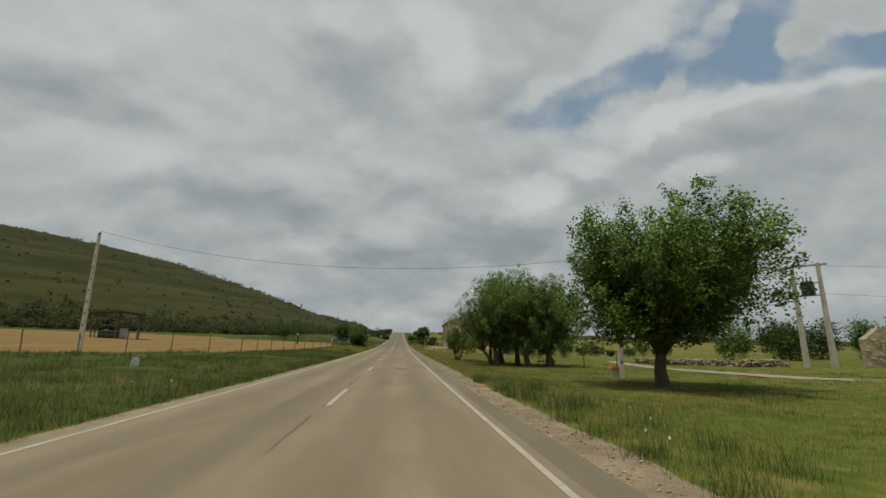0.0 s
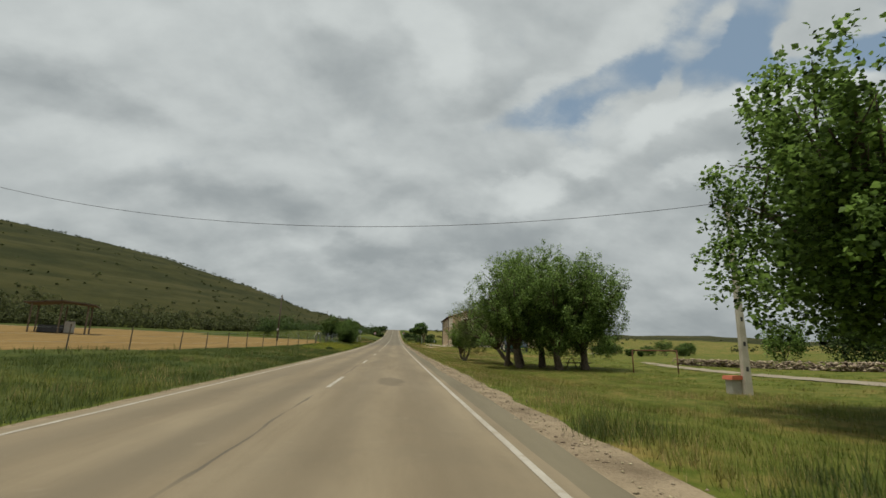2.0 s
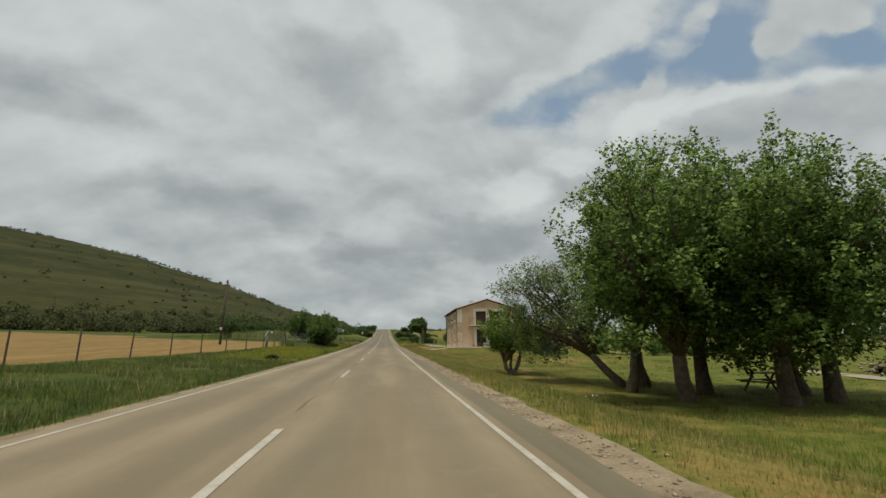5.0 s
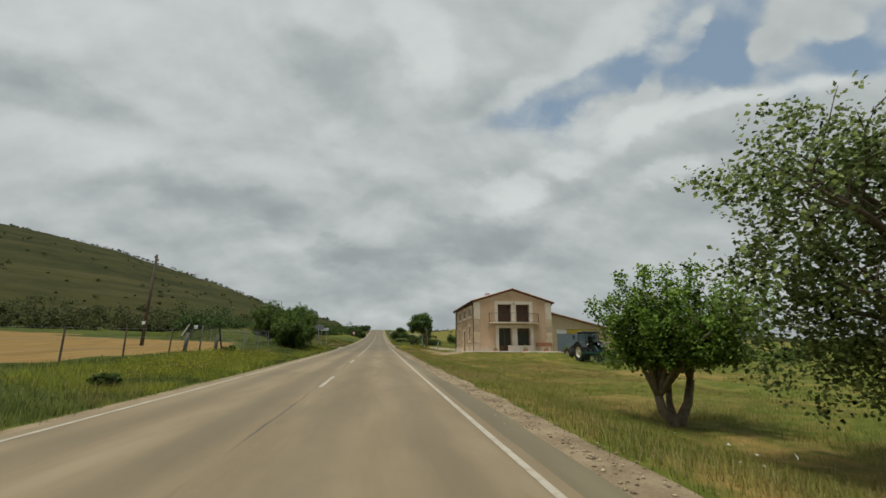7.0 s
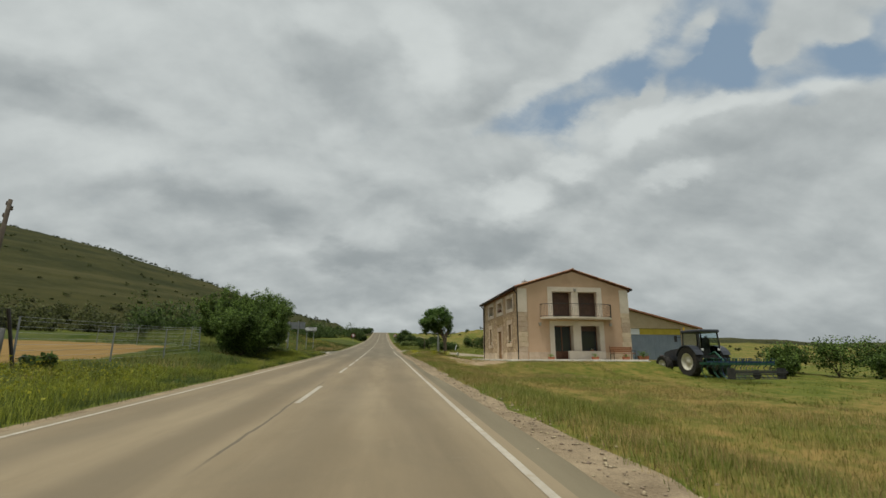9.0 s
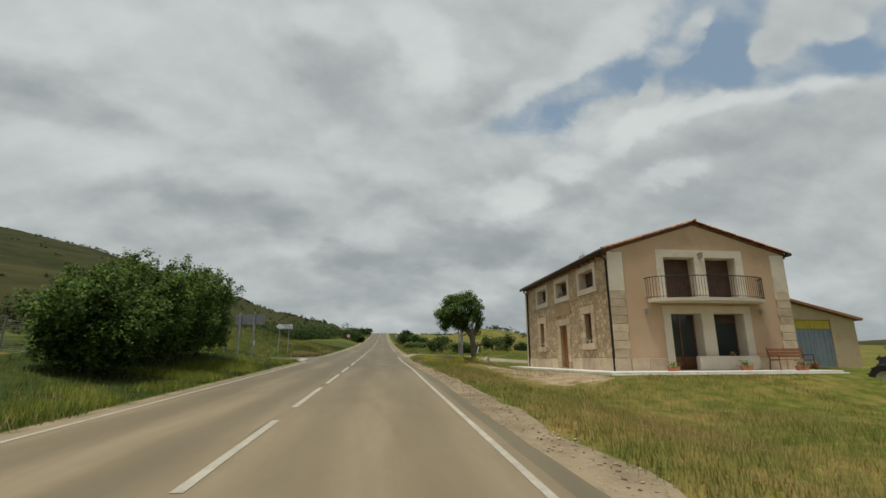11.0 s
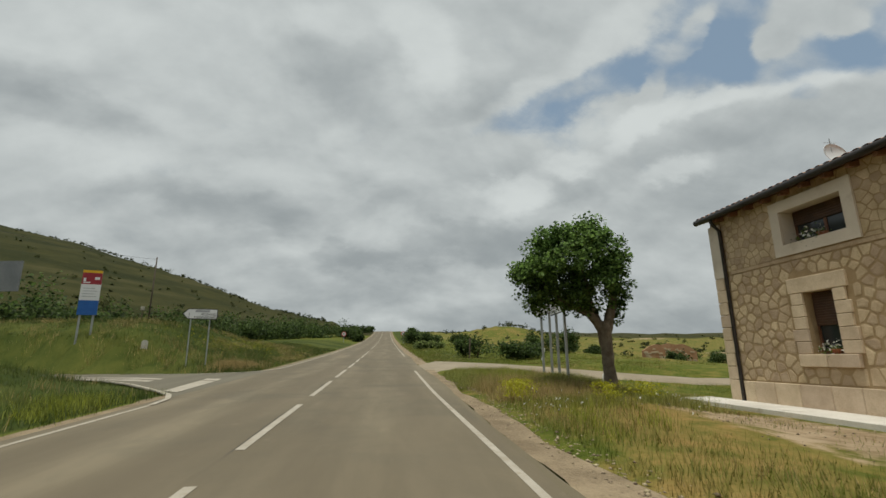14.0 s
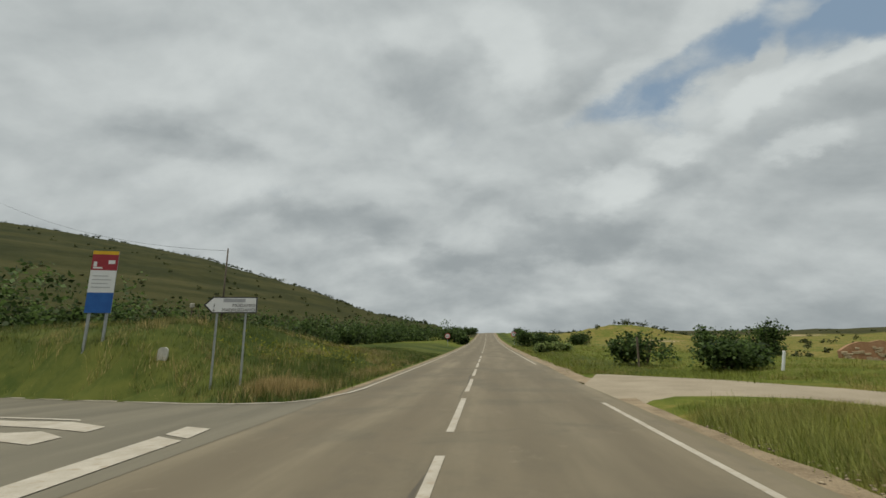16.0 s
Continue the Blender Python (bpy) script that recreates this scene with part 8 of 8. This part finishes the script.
def off_ways(x, y):
    """True where grass may grow: not on the side road, the tracks or the paving."""
    side = (x < -4.6) & (y > np.interp(-x, SIDE_X, SIDE_NEAR) - 0.05) & (y < np.interp(-x, SIDE_X, SIDE_FAR) + 0.1)
    track = (x > 1.5) & (np.abs(y - np.interp(x, TRACK_X, TRACK_Y)) < np.interp(x, TRACK_X, TRACK_HALF) - 0.05)
    pave_on = (x > 8.2) & (x < 19) & (y > 94.7) & (y < 111)
    field_way = np.abs(x - np.interp(y, [16.5, 27, 40, 55, 72], [27, 23.5, 24.5, 26.5, 30])) < 1.2
    gravel = (x > 1.4) & (x < np.interp(y, [12, 60, 95, 109], [2.72, 2.60, 2.50, 2.08]) + 0.10)
    crop = (x < fence_x(y) - 0.3) & (y < 106)
    return ~(side | track | pave_on | field_way | gravel | crop)


def sow(n, x0, x1, y0, y1, h, width, mat, name, label, seed, cut=-9.0, clump=0.5, power=1.0, lean=0.6):
    r = np.random.default_rng(seed)
    tuft = max(1, n // 9)
    u = r.random(tuft) ** power
    tx = (x0 + (x1 - x0) * u)
    ty = r.uniform(y0, y1, tuft)
    q = noise_of(tx, ty, clump, seed * 1.7)
    yard = (tx > 4.9) & (tx < 8.9) & (ty > 93.5) & (ty < 106.5)
    keep = (q > cut) & off_ways(tx, ty) & (~yard | (r.random(tuft) < 0.18))
    tx, ty, q = tx[keep], ty[keep], q[keep]
    x = np.repeat(tx, 9) + r.normal(0, 0.11, len(tx) * 9)
    y = np.repeat(ty, 9) + r.normal(0, 0.13, len(tx) * 9)
    hh = h * np.repeat(0.75 + 0.8 * np.clip(q, -0.4, 0.8), 9) * r.uniform(0.5, 1.25, len(x))
    tagged(new(name, turf(name, *blades(x, y, hh, np.full(len(x), width) * r.uniform(0.6, 1.4, len(x)), lean, seed + 1), mat, seed)), label, "grass", kind="stuff")


sow(380000, 2.45, 14.0, 2, 128, 0.13, 0.0042, GRASS, "meadow_grass", "green meadow grass beside the road", 1, power=1.5)
sow(130000, 2.4, 13.0, 2, 128, 0.14, 0.0036, GRASS_DRY, "dry_grass", "straw-coloured dry grass on the verge", 2, cut=-0.02, power=1.5)
sow(9000, 2.6, 3.9, 2, 128, 0.24, 0.0045, GRASS_TALL, "verge_tufts", "rank green tufts at the gravel's edge", 3, cut=0.2, clump=0.9)
sow(190000, -5.15, -14.0, 2, 128, 0.20, 0.0050, GRASS_DEEP, "left_verge_grass", "tall rank green grass on the field verge", 4, power=1.4)
sow(60000, -5.15, -12.0, 2, 128, 0.20, 0.0048, GRASS, "left_verge_grass_pale", "tall paler grass on the field verge", 5, cut=0.0, power=1.4)
sow(14000, -5.1, -9.0, 2, 128, 0.26, 0.005, GRASS_DRY, "left_verge_straw", "straw-coloured stalks on the field verge", 6, cut=0.15)
sow(70000, 2.6, 10.5, 44, 93, 0.19, 0.0042, GRASS_TALL, "meadow_tall_grass", "taller pale green grass along the meadow", 22, cut=-0.05, clump=0.35)
sow(60000, 13.0, 30.0, 12, 95, 0.13, 0.010, GRASS, "far_meadow_grass", "short grass of the far meadow", 7, cut=-0.1)
sow(30000, -14.0, -26.0, 8, 120, 0.34, 0.012, GRASS_DEEP, "field_edge_grass", "rank grass before the field fence", 8, cut=-0.1)

sow(80000, -5.3, -30.0, 117, 150, 0.30, 0.007, GRASS_DEEP, "bank_grass", "tall rank grass on the bank behind the signs", 9, power=1.3)
sow(34000, -5.3, -30.0, 117, 150, 0.28, 0.006, GRASS, "bank_grass_pale", "paler tall grass on the bank behind the signs", 10, cut=0.05, power=1.3)
sow(110000, 2.2, 6.8, 106.0, 114.6, 0.26, 0.0042, GRASS_TALL, "corner_grass", "tall green grass before the gravel track", 11, cut=-0.1)
sow(20000, 2.4, 7.0, 106.5, 114.6, 0.30, 0.0036, GRASS_DRY, "corner_straw", "tall dry stalks before the gravel track", 16, cut=0.0)
sow(36000, 2.3, 18.0, 120, 175, 0.24, 0.009, GRASS, "far_verge_grass", "olive grass beyond the gravel track", 17, cut=-0.2, power=1.6)


def tall_weeds(spots, name, label, seed):
    r = np.random.default_rng(seed)
    x = np.repeat(spots[:, 0], 90) + r.normal(0, 0.16, len(spots) * 90)
    y = np.repeat(spots[:, 1], 90) + r.normal(0, 0.16, len(spots) * 90)
    h = r.uniform(0.2, 0.66, len(x)) * np.repeat(r.uniform(0.4, 1.05, len(spots)), 90)
    tagged(new(name, turf(name, *blades(x, y, h, np.full(len(x), 0.004), 0.5, seed), GRASS_LUSH if name.startswith("corner") else GRASS_DEEP, seed)), label, "weeds", kind="stuff")


sow(4500, -5.6, -7.2, 118.2, 119.6, 0.34, 0.006, GRASS_DRY, "pale_tuft", "pale dry tuft of grass at the far corner", 18)
sow(50000, -5.2, -9.5, 60, 83, 0.22, 0.0045, GRASS_LUSH, "lush_grass", "lush yellow-green grass on the verge", 19, cut=-0.2, power=1.2)
sow(36000, -5.2, -7.5, 84, 108, 0.26, 0.0045, GRASS_LUSH, "lush_grass", "lush yellow-green grass before the shrubs", 20, cut=0.0)
sow(30000, -5.3, -24.0, 117.5, 140, 0.34, 0.005, GRASS_DRY, "bank_straw", "dry stalks on the bank behind the signs", 21, cut=0.05, power=1.3)
r3 = np.random.default_rng(12)
spots = np.stack([2.75 + 1.6 * r3.random(34) ** 2, r3.uniform(5, 19, 34)], -1)
sow(130000, 2.5, 14.0, 60, 112, 0.15, 0.0036, GRASS_DRY, "dry_meadow_grass", "patches of orange dry grass before the house", 23, cut=-0.08, clump=0.28)
tall_weeds(spots, "thistle_weeds", "tall thistle-like weeds by the gravel", 14)
spots = np.stack([r3.uniform(2.9, 4.6, 26), r3.uniform(103, 114.5, 26)], -1)
tall_weeds(spots, "corner_weeds", "tall weeds at the track's corner", 15)


def blossoms(n, x, y, lift, size, mat, name, label, seed):
    r = np.random.default_rng(seed)
    z = ground_z(x, y) + lift
    c = np.stack([x, y, z], -1)
    v = c[:, None] + r.normal(0, size, (len(x), 3, 3))
    tagged(new(name, fast_mesh(name, v.reshape(-1, 3), np.arange(3 * len(x)).reshape(-1, 3), mat)), label, "flowers", kind="stuff")


def patches(centres, each, spread_xy, seed):
    r = np.random.default_rng(seed)
    c = np.repeat(np.asarray(centres), each, axis=0)
    return c[:, 0] + r.normal(0, spread_xy[0], len(c)), c[:, 1] + r.normal(0, spread_xy[1], len(c))


x, y = patches([(-7.0, 67), (-7.6, 69.5), (-7.2, 72), (-6.6, 64.5), (-8.0, 74), (-7.0, 77)], 1300, (0.8, 1.5), 1)
blossoms(0, x, y, r3.uniform(0.12, 0.42, len(x)), 0.020, YELLOW_FLOWER, "yellow_flowers", "drifts of yellow flowers on the verge", 3)
x, y = patches([(2.85, 106.9), (2.95, 107.2), (4.6, 106.4), (5.9, 107.2)], 700, (0.17, 0.22), 2)
blossoms(0, x, y, r3.uniform(0.12, 0.42, len(x)), 0.016, YELLOW_BRIGHT, "yellow_flowers", "clumps of yellow flowers before the house", 4)
x, y = patches([(-9, 123.5), (-7.5, 126), (-8.5, 130)], 350, (1.0, 1.2), 6)
blossoms(0, x, y, r3.uniform(0.1, 0.5, len(x)), 0.03, YELLOW_FLOWER, "yellow_flowers", "yellow flowers behind the finger sign", 8)
x, y = patches([(2.93, 104.9)] * 5 + [(5.8, 105.3)] * 3 + [(3.6, 8.2), (4.1, 10.6), (3.9, 41.5), (4.4, 42.5), (3.7, 105.5), (4.6, 104.6), (3.4, 53), (-6.2, 55), (-6.0, 14)], 9, (0.35, 0.5), 5)
blossoms(0, x, y, r3.uniform(0.15, 0.35, len(x)), 0.016, WHITE_FLOWER, "white_flowers", "scattered white daisies in the grass", 7)


def window_flowers(a, z, mat, n, label, seed):
    """Blossoms and leaves of a potted plant behind a side window's sill."""
    r = np.random.default_rng(seed)
    c = np.array(HOUSE @ Vector((0.02, a, z)))
    p = c + r.normal(0, 1, (n, 3)) * np.array([0.05, 0.20, 0.09]) + np.array([0, 0, 0.1])
    v = p[:, None] + r.normal(0, 0.028, (n, 3, 3))
    tagged(new("window_flowers", fast_mesh("window_flowers", v.reshape(-1, 3), np.arange(3 * n).reshape(-1, 3), mat)), label, "flowers", kind="stuff")


for a, z, mat, label, seed in ((2.42, 1.27, WHITE_FLOWER, "white geraniums on the stone window sill", 31), (9.1, 1.27, WHITE_FLOWER, "white geraniums on the far window sill", 32), (5.7, 3.90, PINK_FLOWER, "pink geraniums in the upper window", 33), (9.1, 3.90, WHITE_FLOWER, "white geraniums in the upper window", 34)):
    window_flowers(a, z, mat, 46, label, seed)
    window_flowers(a, z - 0.06, LEAF_DARK, 70, label.replace("white ", "green leaves of ").replace("pink ", "green leaves of "), seed + 10)
